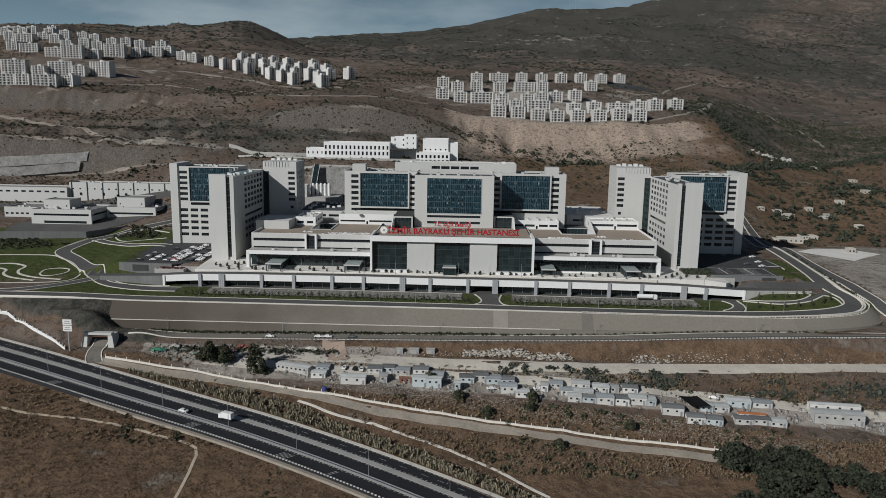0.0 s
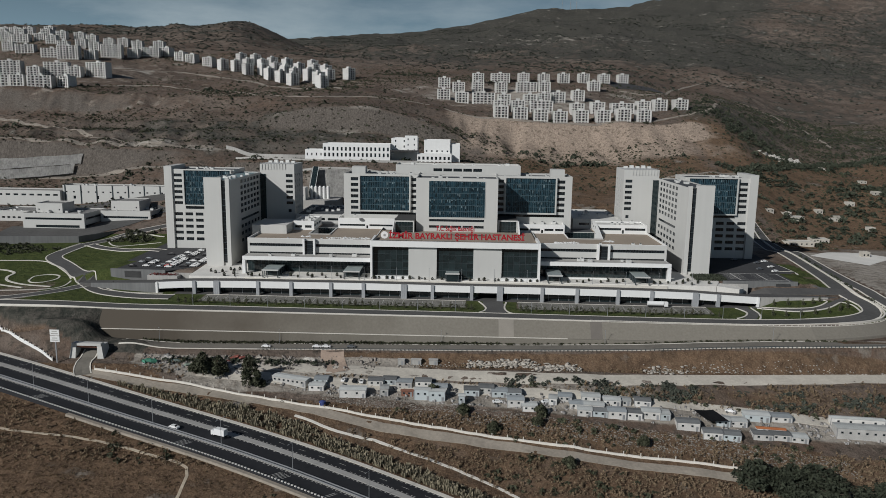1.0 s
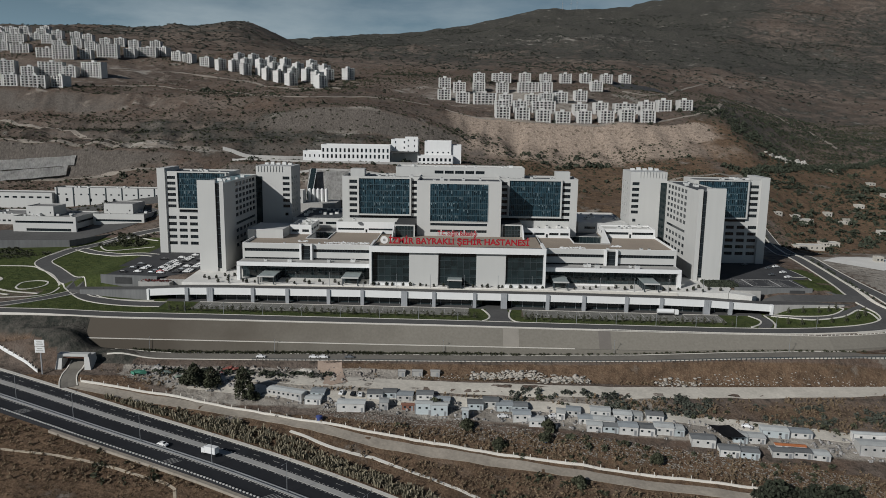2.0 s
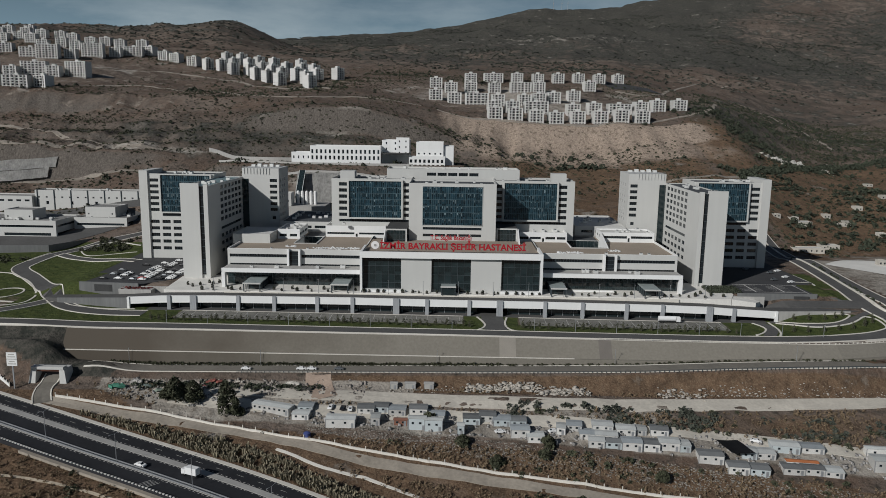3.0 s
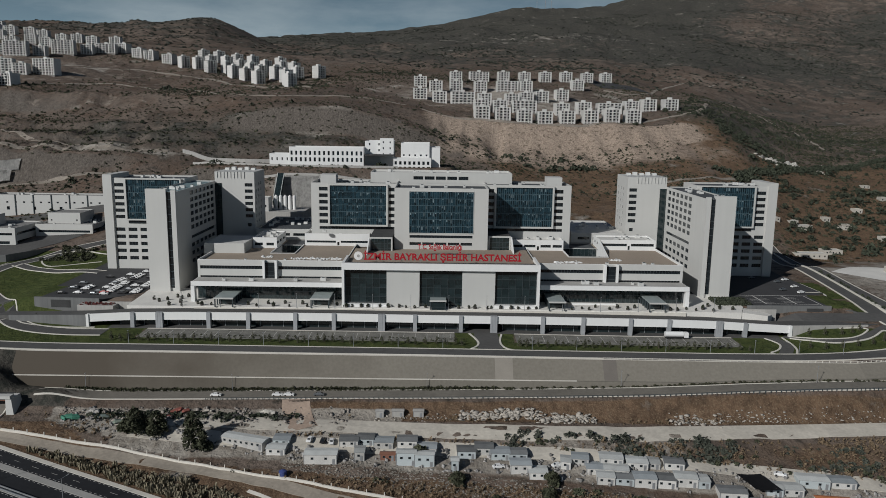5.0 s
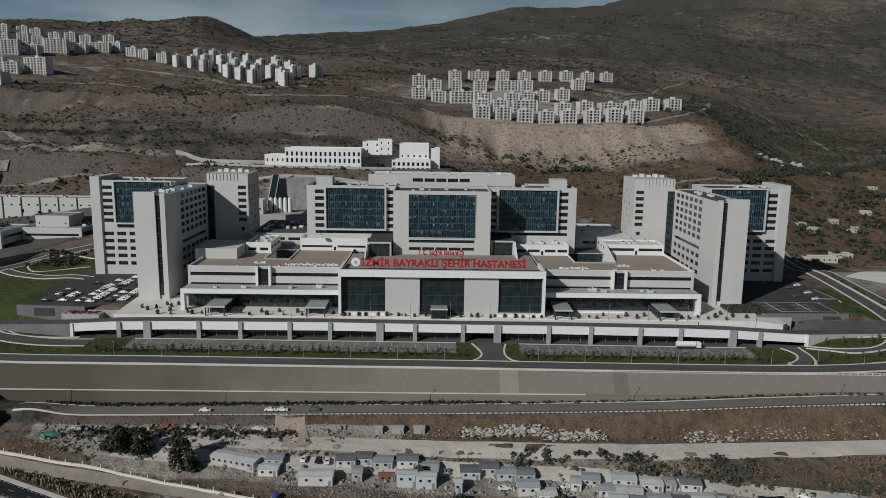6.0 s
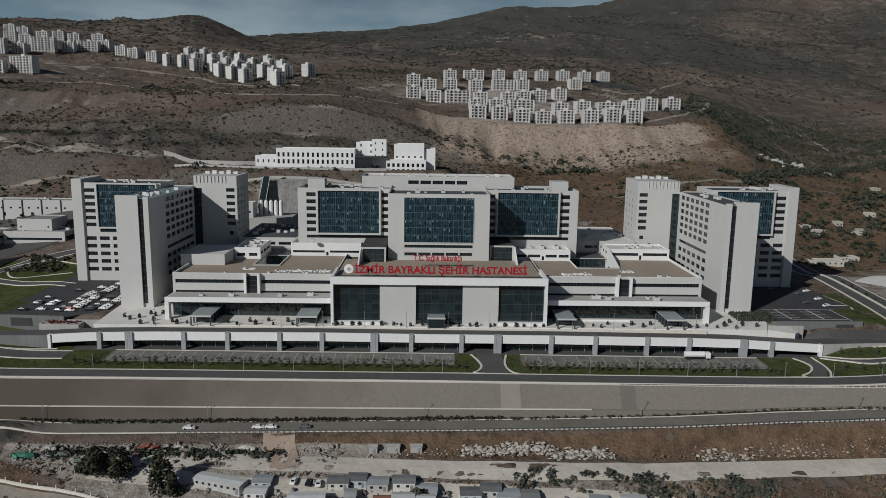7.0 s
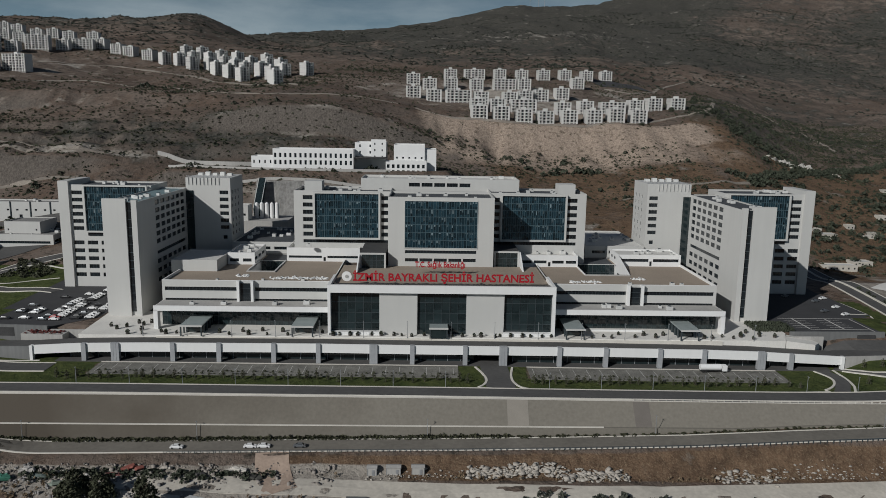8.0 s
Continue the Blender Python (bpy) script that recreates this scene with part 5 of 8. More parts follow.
def spots_in(n, seed, xr, yr, keep, size, tall=(0.8, 1.2)):
    rng = np.random.default_rng(seed)
    x, y = rng.uniform(*xr, n), rng.uniform(*yr, n)
    ok = rng.random(n) < keep(x, y)
    x, y = x[ok], y[ok]
    z = land(x, y)
    return [(a, b, c - 0.15, d, e) for a, b, c, d, e in zip(x, y, z, rng.uniform(*size, len(x)) * rng.uniform(0.7, 1.3, len(x)), rng.uniform(*tall, len(x)))]


def seated(spots):
    """Spots whose heights are counted from the land."""
    z = land([s[0] for s in spots], [s[1] for s in spots])
    return [(x, y, dz + float(g), s, h) for (x, y, dz, s, h), g in zip(spots, z)]


prng = random.Random(21)
SHRUB = [leaf_cloud(prng, 13, 1.0, 0.85, 0.5) for _ in range(8)]
BUSH = [leaf_cloud(prng, 30, 1.0, 0.9, 0.34) for _ in range(6)]
TUFT = [leaf_cloud(prng, 14, 0.6, 1.0, 0.26, 0.3) for _ in range(6)]


def clear_of_hospital(x, y):
    s, _ = highway_away(x, y)
    out = (s > 27) | (s < -22)
    return np.where(out & ((y < 340) | (y > 575) | (np.abs(x - CX) > 240)), 1.0, 0.0)


def patchy(x, y, size, lo, hi, seed=0):
    return smooth(lo, hi, fractal(x, y, size, 4, seed) * 0.5 + 0.5)


def in_view(x, y):
    return np.abs(x) < 0.66 * (y + 40)


def scrub_keep(x, y):
    bare = np.maximum.reduce([blob(x, y, 140, 875, 190, 24), blob(x, y, -430, 880, 170, 20), blob(x, y, 90, 1040, 190, 110), blob(x, y, -560, 1080, 190, 140), blob(x, y, -400, 706, 120, 12)])
    dense = np.maximum.reduce([blob(x, y, 500, 1100, 260, 260), blob(x, y, 330, 900, 75, 85) * 1.3, blob(x, y, 400, 760, 150, 120) * 0.45, blob(x, y, 130, 740, 130, 55) * 0.4, blob(x, y, -240, 800, 280, 70)])
    return in_view(x, y) * clear_of_hospital(x, y) * np.clip(patchy(x, y, 90, 0.42, 0.62, 2) * 0.6 + dense * 0.42 + 0.1, 0, 1) * (1 - np.clip(bare * 1.6, 0, 1))


# paler scrub tone, with the far slopes' haze put into it
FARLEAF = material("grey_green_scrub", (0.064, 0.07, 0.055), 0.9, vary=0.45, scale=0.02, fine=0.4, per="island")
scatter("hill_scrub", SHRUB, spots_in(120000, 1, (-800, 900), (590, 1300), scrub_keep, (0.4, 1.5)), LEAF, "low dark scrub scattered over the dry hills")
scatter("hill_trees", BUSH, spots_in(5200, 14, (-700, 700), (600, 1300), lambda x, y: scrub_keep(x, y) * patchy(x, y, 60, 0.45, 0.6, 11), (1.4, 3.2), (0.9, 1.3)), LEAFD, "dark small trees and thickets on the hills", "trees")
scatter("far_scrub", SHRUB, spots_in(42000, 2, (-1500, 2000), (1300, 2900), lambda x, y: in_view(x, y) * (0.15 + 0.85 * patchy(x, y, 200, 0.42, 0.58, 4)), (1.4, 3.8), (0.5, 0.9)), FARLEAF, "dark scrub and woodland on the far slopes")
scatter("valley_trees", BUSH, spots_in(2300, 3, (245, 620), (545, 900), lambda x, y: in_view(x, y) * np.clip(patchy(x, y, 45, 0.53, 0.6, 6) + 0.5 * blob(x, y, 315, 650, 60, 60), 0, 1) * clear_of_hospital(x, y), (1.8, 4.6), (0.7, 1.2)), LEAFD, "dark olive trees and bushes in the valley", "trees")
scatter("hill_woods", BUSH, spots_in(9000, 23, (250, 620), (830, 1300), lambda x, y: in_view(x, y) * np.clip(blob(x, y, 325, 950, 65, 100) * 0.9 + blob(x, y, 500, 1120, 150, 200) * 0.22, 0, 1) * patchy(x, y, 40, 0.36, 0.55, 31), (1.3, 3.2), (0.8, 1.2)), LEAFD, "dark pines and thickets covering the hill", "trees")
scatter("slope_trees", BUSH, spots_in(60, 29, (60, 150), (792, 832), lambda x, y: 0.25 + patchy(x, y, 25, 0.45, 0.6, 9), (3.0, 5.2), (0.9, 1.2)), LEAFD, "large dark trees at the foot of the cut slope", "trees")
scatter("garden_shrubs", BUSH, spots_in(520, 37, (-345, -276), (472, 520), lambda x, y: smooth(470, 482, y) * patchy(x, y, 25, 0.42, 0.6, 15), (0.7, 1.9), (0.7, 1.1)), LEAF, "low green shrubs beside the western lawns", "shrubs")
scatter("garden_hedges", BUSH, spots_in(260, 39, (-262, -206), (528, 556), lambda x, y: patchy(x, y, 20, 0.42, 0.58, 16), (1.0, 2.2), (0.8, 1.2)), LEAF, "green bushes on the island lawn", "bushes")


def belt_keep(x, y):
    return np.exp(-((y - np.interp(x, [270, 334, 416, 498, 600], [755, 817, 890, 928, 960])) / 6.0) ** 2)


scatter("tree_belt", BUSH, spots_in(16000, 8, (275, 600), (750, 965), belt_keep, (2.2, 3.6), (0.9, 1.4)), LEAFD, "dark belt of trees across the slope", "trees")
# worn tracks over the hills
HILLT = material("pale_hill_track", (0.235, 0.205, 0.172), 0.95, vary=0.3, scale=0.08, fine=0.6)
for pts, w in ((((-470, 722), (-402, 721), (-343, 727), (-294, 733), (-250, 740)), 4.0), (((-540, 836), (-454, 804), (-373, 756), (-300, 742)), 3.5),
               (((-471, 959), (-417, 990), (-313, 960), (-203, 890), (-125, 901), (-43, 915)), 4.0), (((232, 1160), (271, 1148), (330, 1240), (386, 1382), (535, 1551)), 5.0),
               (((-25, 905), (10, 893), (92, 894), (159, 895), (228, 912), (297, 945), (320, 990), (350, 1060)), 4.5), (((468, 1320), (504, 1258), (519, 1161), (495, 1030)), 4.0),
               (((147, 713), (201, 732), (275, 760)), 4.0), (((-480, 699), (-366, 696), (-283, 696)), 5.0), (((-560, 1060), (-500, 1120), (-430, 1150), (-330, 1090), (-250, 1010), (-160, 980)), 6.0)):
    road("hill_track", pts, w, "pale worn earth track over the dry hillside", HILLT, 0.5, cross=2)
# the bank below the hospital: dry brush, darker bushes, thistle tufts


def yard_clear(x, y):
    mid = np.interp(x, [-120, -60, 0, 60, 130, 200], [330, 322, 320, 314, 303, 294])
    return ((y < mid - 16) | (y > mid + 5)) * ((y < 326) | (np.abs(y - np.interp(x, [-130, -2, 51, 131, 203], [338, 332, 331, 334, 338])) > 6)) * (x > -125) + (x <= -125)


def wall_line(x):
    return np.interp(x, [-168, -135, -79, -36, 6, 45, 83, 121, 190], [328.8, 322.8, 308.2, 298.6, 291, 284, 277.5, 270, 254])


scatter("bank_brush", TUFT, spots_in(22000, 4, (-190, 240), (255, 342), lambda x, y: yard_clear(x, y) * clear_of_hospital(x, y) * (np.abs(y - wall_line(x) + 5) > 5) * (0.25 + 0.75 * patchy(x, y, 25, 0.4, 0.62, 3)), (0.7, 1.5), (0.7, 1.4)), DRYB, "dry brown brush on the bank", "dry brush")
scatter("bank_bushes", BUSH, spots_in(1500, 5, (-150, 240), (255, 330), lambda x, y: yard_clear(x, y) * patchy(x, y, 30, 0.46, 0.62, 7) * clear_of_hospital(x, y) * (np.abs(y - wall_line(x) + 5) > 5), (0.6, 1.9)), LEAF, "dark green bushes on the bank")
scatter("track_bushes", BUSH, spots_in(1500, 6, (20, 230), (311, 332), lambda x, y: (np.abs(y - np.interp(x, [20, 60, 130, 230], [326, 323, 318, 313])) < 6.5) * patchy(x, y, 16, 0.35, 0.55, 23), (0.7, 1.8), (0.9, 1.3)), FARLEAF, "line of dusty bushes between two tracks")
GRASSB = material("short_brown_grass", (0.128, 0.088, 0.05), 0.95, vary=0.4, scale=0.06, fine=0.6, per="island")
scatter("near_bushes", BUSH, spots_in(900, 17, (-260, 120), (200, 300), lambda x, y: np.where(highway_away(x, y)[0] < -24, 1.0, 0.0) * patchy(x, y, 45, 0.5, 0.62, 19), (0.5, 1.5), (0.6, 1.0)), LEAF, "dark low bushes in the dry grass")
scatter("near_grass", TUFT, spots_in(26000, 7, (-260, 160), (205, 300), lambda x, y: np.where(highway_away(x, y)[0] < -20, 0.85, 0.0) * (np.abs(x + 95) > 2), (0.35, 0.9), (0.5, 1.0)), GRASSB, "short dry brown grass on the near bank", "dry grass")
REED = material("dry_straw_reeds", (0.21, 0.185, 0.13), 0.95, vary=0.6, scale=0.3, fine=2, per="island")
rrng = random.Random(8)


def reed_clump():
    v, f = [], []
    for _ in range(22):
        a, r = rrng.uniform(0, math.tau), rrng.uniform(0, 0.4)
        c = Vector((math.cos(a) * r, math.sin(a) * r, 0))
        lean = Vector((math.cos(a), math.sin(a), 0)) * rrng.uniform(0.05, 0.5)
        w = Vector((math.sin(a * 3), math.cos(a * 3), 0)) * 0.07
        top = c + lean + Vector((0, 0, rrng.uniform(0.6, 1.15)))
        k = len(v)
        v += [c - w, c + w, top + w * 1.6, top - w * 1.6]
        f.append((k, k + 1, k + 2, k + 3))
    return np.array(v), np.array(f)


REEDS = [reed_clump() for _ in range(6)]
rd = []
for p, nn in zip(short, sedge):
    if -170 < p.x < 110:
        for o in (11.6, 14.2, 16.8, 19.4):
            q = p + nn * (o + rrng.uniform(-0.6, 0.6)) + Vector((rrng.uniform(-0.4, 0.4), rrng.uniform(-0.4, 0.4), 0))
            if rrng.random() < 0.86 and abs(q.y - float(wall_line(q.x)) + 5.5) > 3.5 and q.y < float(wall_line(q.x)) - 3:
                rd.append((q.x, q.y, -0.1, rrng.uniform(1.3, 2.1), rrng.uniform(1.0, 1.4)))
scatter("roadside_reeds", REEDS, seated(rd), REED, "rows of dry straw tufts along the highway kerb", "dry grass")
HEDGE = material("dusty_hedge_leaves", (0.05, 0.052, 0.03), 0.9, vary=0.5, scale=0.3, fine=2, per="island")
hd = [(x + prng.uniform(-0.4, 0.4), 359.3 + prng.uniform(-0.3, 0.3), float(service_z(x)) - 0.1, prng.uniform(1.0, 1.6), prng.uniform(0.9, 1.2)) for x in np.arange(-158, 20, 0.9)]
hd += [(x + prng.uniform(-0.4, 0.4), 358.9 + prng.uniform(-0.4, 0.4), float(service_z(x)) - 0.1, prng.uniform(0.4, 1.3), 1.0) for x in np.arange(20, 185, 0.9) if prng.random() < 0.8]
scatter("hedge", BUSH, hd, HEDGE, "long low dark hedge at the foot of the embankment", "hedge")


def tree_parts(h, r, n, leaf, seed, leafage):
    rng = random.Random(seed)
    bm = clear()
    tube(bm, (0, 0, -0.4), (0.05 * h * 0.2, 0, h * 0.55), h * 0.035, h * 0.018, 7)
    for k in range(6):
        a = k * 2.4
        z = h * (0.28 + 0.07 * k)
        tube(bm, (0, 0, z), (math.cos(a) * r * 0.6, math.sin(a) * r * 0.6, z + h * 0.22), h * 0.014, h * 0.005, 5)
    trunk = mesh_of("trunk", bm, BARK)
    vs, fs, k0 = [], [], 0
    for k in range(7):
        a = k * 2.1 + rng.random()
        rr = r * (0.0 if k == 0 else rng.uniform(0.35, 0.6))
        v, f = leaf_cloud(rng, n // 7, r * 0.62, h * 0.4, leaf, 0.4)
        v = v + np.array([math.cos(a) * rr, math.sin(a) * rr, h * (0.58 if k == 0 else rng.uniform(-0.02, 0.42))])
        vs.append(v)
        fs.append(f + k0)
        k0 += len(v)
    me = bpy.data.meshes.new("crown")
    me.from_pydata(np.concatenate(vs).tolist(), [], np.concatenate(fs).tolist())
    me.materials.append(leafage)
    return trunk, me


def tree(x, y, z, h, r, n, leaf, seed, label, name="tree", group="", leafage=LEAFD):
    trunk, crown = tree_parts(h, r, n, leaf, seed, leafage)
    ob = thing(name, label, "tree", (x, y, z), group)
    for nm, me in (("trunk", trunk), ("crown", crown)):
        o = part(nm, me, None, ob)
        o.matrix_parent_inverse = Matrix.Identity(4)
    return ob


big = [(-117, 327, 11.5, 5.0), (-94, 320.5, 14.5, 4.6), (-110, 328, 9.0, 4.4), (-121, 328, 6.0, 3.2), (-90, 320, 7.0, 3.0), (34, 304, 4.5, 3), (32, 297, 4, 2.8), (14, 293.5, 4.4, 3.2), (1.5, 304, 4, 3), (73, 287, 4, 3), (42, 272.5, 3.6, 3), (-12, 317, 5, 3.5)]
for i, (x, y, h, r) in enumerate(big):
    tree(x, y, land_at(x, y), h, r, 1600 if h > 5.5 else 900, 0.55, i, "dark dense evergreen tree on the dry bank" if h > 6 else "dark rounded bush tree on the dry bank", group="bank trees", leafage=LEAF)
GROVE = material("dark_grove_leaves", (0.032, 0.038, 0.024), 0.85, vary=0.45, scale=0.4, fine=2, per="island")
grove = tree(122, 252, land_at(122, 252), 8, 5.5, 800, 0.6, 77, "dark evergreen tree in the grove below the yard", group="grove trees", leafage=GROVE)
for k in range(110):
    x, y = 100 + prng.random() * 105, 210 + prng.random() * 64
    if y > wall_line(x) - 4:
        y -= 14
    copy_thing(grove, Matrix.Translation((x, y, land_at(x, y))) @ Euler((0, 0, prng.random() * 6)).to_matrix().to_4x4() @ Matrix.Scale(prng.uniform(0.55, 1.25), 4))
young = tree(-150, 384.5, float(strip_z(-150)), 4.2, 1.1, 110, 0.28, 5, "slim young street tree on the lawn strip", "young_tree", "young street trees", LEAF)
for k in range(1, 74):
    x = -150 + k * 4.1 + prng.uniform(-1, 1)
    if abs(x - 17) < 9 or x > 136:
        continue
    copy_thing(young, Matrix.Translation((x, 384.5 + prng.uniform(-1.5, 1.5), float(strip_z(x)))) @ Euler((0, 0, k)).to_matrix().to_4x4() @ Matrix.Scale(prng.uniform(0.65, 1.05), 4))
for x, y in ((-178, 411), (-186, 411), (-197, 411), (168, 402), (175, 401), (183, 401), (189, 403), (194, 406), (162, 388), (168, 386), (176, 387), (184, 389), (192, 391), (199, 394), (205, 398), (207, 402), (201, 397)):
    copy_thing(young, Matrix.Translation((x, y, land_at(x, y))) @ Matrix.Scale(0.9, 4))

BAY = material("worn_bay_paving", (0.165, 0.16, 0.142), 0.9, vary=0.45, scale=0.25, fine=1.5)


# ---- lawn strip and bays under the viaduct ----
def strip_slab(name, x0, x1, y0, y1, off, mat, label):
    """A thin slab that follows the fall of the lawn strip."""
    bm = clear()
    k = max(1, int((x1 - x0) / 6))
    prev = None
    for i in range(k + 1):
        x = x0 + (x1 - x0) * i / k
        z = float(strip_z(x)) + off
        row = [bm.verts.new(q) for q in ((x, y0, z - 0.5), (x, y0, z), (x, y1, z), (x, y1, z - 0.5))]
        if prev:
            for a in range(3):
                bm.faces.new((prev[a], row[a], row[a + 1], prev[a + 1]))
        else:
            bm.faces.new(row)
        prev = row
    bm.faces.new(prev[::-1])
    return tagged(part(name, bm, mat), label, "pavement", kind="structure")


strip_slab("parking_bay", -141, 2, 388.6, 402.6, 0.13, BAY, "pale paved parking bays before the viaduct")
strip_slab("parking_bay", 30, 132, 388.6, 402.6, 0.13, BAY, "pale paved parking bays beside the entry road")
strip_slab("undercroft_floor", -160, 156, 402.9, 420.2, 0.1, ASPH, "dark asphalt floor under the viaduct")
for x0, x1 in ((-156, 9), (25, 138)):
    glaz = thing("undercroft_front", "dark glazed front of the rooms under the viaduct", "glazed wall", ((x0 + x1) / 2, 409, float(strip_z((x0 + x1) / 2))), kind="structure")
    k = int((x1 - x0) / 5.5)
    for i in range(k):
        xa, xb = x0 + (x1 - x0) * i / k, x0 + (x1 - x0) * (i + 1) / k
        bm = clear()
        g = float(strip_z((xa + xb) / 2))
        box(bm, xa + 0.1, xb - 0.1, 408.9, 409.1, g - 0.1, deck_z((xa + xb) / 2) - 3.5)
        box(bm, xa - 0.1, xa + 0.1, 408.7, 409.2, g - 0.1, deck_z((xa + xb) / 2) - 3.5, 1)
        part("glazing", bm, (HALLG, PIER), glaz)
for x0, x1 in ((-139, 0), (32, 130)):
    strip_slab("bay_kerb", x0 - 2, x1 + 2, 402.2, 403.1, 0.22, KERB, "pale kerb between the bays and the viaduct")
    bays = thing("bay_lines", "white painted parking bay lines", "road marking", (x0, 396, float(strip_z(x0)) + 0.14), kind="structure")
    k = int((x1 - x0) / 5.2)
    for i in range(k + 1):
        bm = clear()
        x = x0 + (x1 - x0) * i / k
        box(bm, x - 0.08, x + 0.08, 391.5, 400.5, float(strip_z(x)) + 0.1, float(strip_z(x)) + 0.145)
        part("line", bm, LINE, bays)

beds = [(x + prng.uniform(-0.6, 0.6), y + prng.uniform(-0.5, 0.5), float(strip_z(x)) + 0.1, prng.uniform(0.3, 0.75), prng.uniform(0.8, 1.5)) for x in np.arange(-150, 128, 1.7) for y in (386.5, 389.5, 392.5) if abs(x - 17) > 9 and prng.random() < 0.7]
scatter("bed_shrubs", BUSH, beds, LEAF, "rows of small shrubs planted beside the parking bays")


def kerb_loop(label, pts, w=0.6, off=0.24, name="kerb"):
    bm = clear()
    ribbon(bm, curve(pts, 2.0), -w / 2, w / 2, on_land(off), 0.6)
    return tagged(part(name, bm, KERB), label, "kerb", kind="structure")


kerb_loop("pale curved kerb round the lawn strip", [(-158, 377.6), (0, 377.6), (9, 379.5), (12.4, 386), (11.5, 394), (9, 402)], 0.9)
kerb_loop("pale curved kerb round the lawn strip", [(24, 402), (22.5, 392), (23, 384), (27, 378.6), (40, 377.6), (132, 378.6), (141.5, 381.4), (147.1, 386), (150.4, 392.5), (149.9, 397.5), (147.8, 402.4)], 0.9)
kerb_loop("pale curved kerb round the east lawn", [(156.5, 404), (156.3, 393), (154.7, 385), (152.2, 380), (154, 379), (161.5, 379.8), (177.5, 382.4), (193.5, 385.4), (205, 388.6), (209.1, 392), (210.2, 397), (209.6, 403), (205.6, 405.8), (199.1, 400.6), (192.6, 396.3), (181.8, 392.8), (172.4, 392.2), (165.3, 397), (159.7, 402.6)], 0.9)
kerb_loop("pale kerb of the planted slope by the ramp", [(161, 404.5), (166, 399.5), (171.5, 396.3), (183.5, 396.9), (190.8, 399.9), (196.1, 404.1), (198.6, 407.2), (195, 408.6), (185, 407.6)], 0.8)
kerb_loop("pale kerb of the lawn by the east car park", [(191, 458), (203, 458.4), (206.5, 462), (206, 476), (204.5, 488)], 0.8)
kerb_loop("pale kerb of the oval flower bed", [(-252.9, 422.7), (-254.9, 432.3), (-248.7, 437.1), (-241.7, 435.2), (-238.9, 427.3), (-242.4, 419.4), (-248.6, 418.2), (-252.9, 422.7)], 1.0)
kerb_loop("pale kerb of the island lawn", [(-222, 544.5), (-242, 550.5), (-258.2, 541.7), (-257, 529.9), (-244, 513), (-229.8, 518), (-214.4, 520)], 1.0)
kerb_loop("pale kerb round the palm bed", [(-166, 403.6), (-182, 402.3), (-198, 405), (-205, 409.5), (-208, 414), (-196.7, 414.5), (-176.3, 414.5)], 0.9)
kerb_loop("pale winding garden path", [(-300, 440), (-285, 446), (-272, 440), (-270, 430), (-264, 421), (-250, 413), (-232, 409)], 1.6)
kerb_loop("pale winding garden path", [(-300, 428), (-286, 434), (-278, 430), (-274, 421), (-264, 412), (-246, 405)], 1.6)
kerb_loop("pale kerb of the round lawn", [(-310, 466), (-273, 468), (-259.6, 460.4), (-246.2, 449), (-231.4, 429), (-226.8, 417.6), (-227, 407), (-237, 401.2), (-261, 397.2), (-300, 394)], 1.0)


# ---- parking decks beside the towers ----
def car_shape(paint):
    bm = clear()
    prof = [(-2.15, 0.32), (-2.2, 0.75), (-1.95, 0.92), (-1.5, 0.98), (-0.95, 1.42), (0.55, 1.46), (1.2, 0.98), (2.0, 0.86), (2.2, 0.6), (2.15, 0.32)]
    a = [bm.verts.new((x, -0.86 if z < 1.0 else -0.66, z)) for x, z in prof]
    b = [bm.verts.new((x, 0.86 if z < 1.0 else 0.66, z)) for x, z in prof]
    bm.faces.new(a)
    bm.faces.new(b[::-1])
    for i in range(len(prof)):
        j = (i + 1) % len(prof)
        bm.faces.new((a[j], a[i], b[i], b[j]))
    body = mesh_of("body", bm, paint)
    bm = clear()
    for q in (((-1.46, 1.0), (-0.98, 1.39), 0.6), ((0.6, 1.43), (1.17, 1.0), 0.6)):
        (xa, za), (xb, zb), w = q
        n = Vector((-(zb - za), 0, xb - xa)).normalized() * 0.02
        bm.faces.new([bm.verts.new(Vector(c) + n) for c in ((xa, -w, za), (xa, w, za), (xb, w, zb), (xb, -w, zb))])
    for s in (-1, 1):
        c = [(-1.25, 0.80, 1.02), (0.95, 0.80, 1.02), (0.5, 0.70, 1.37), (-0.9, 0.70, 1.37)]
        f = [bm.verts.new((x, s * (y + 0.012), z)) for x, y, z in c]
        bm.faces.new(f if s < 0 else f[::-1])
    glass = mesh_of("car_glass", bm, GLASS)
    bm = clear()
    tube(bm, (0, -0.1, 0), (0, 0.1, 0), 0.33, n=10)
    return body, glass, mesh_of("wheel", bm, TYRE)


def car(paint, label, m):
    body, glass, wheel = car_shape(paint)
    ob = thing("car", label, "car", m.translation, "parked cars")
    for nm, me, at in (("body", body, (0, 0, 0)), ("window_glass", glass, (0, 0, 0)), *[("wheel", wheel, (x, y, 0.33)) for x in (-1.35, 1.35) for y in (-0.8, 0.8)]):
        o = part(nm, me, None, ob)
        o.matrix_parent_inverse = Matrix.Identity(4)
        o.location = at
    ob.matrix_basis = m
    return ob


def put(x, y, z, turn=0.0):
    return Matrix.Translation((x, y, z)) @ Euler((0, 0, turn)).to_matrix().to_4x4()


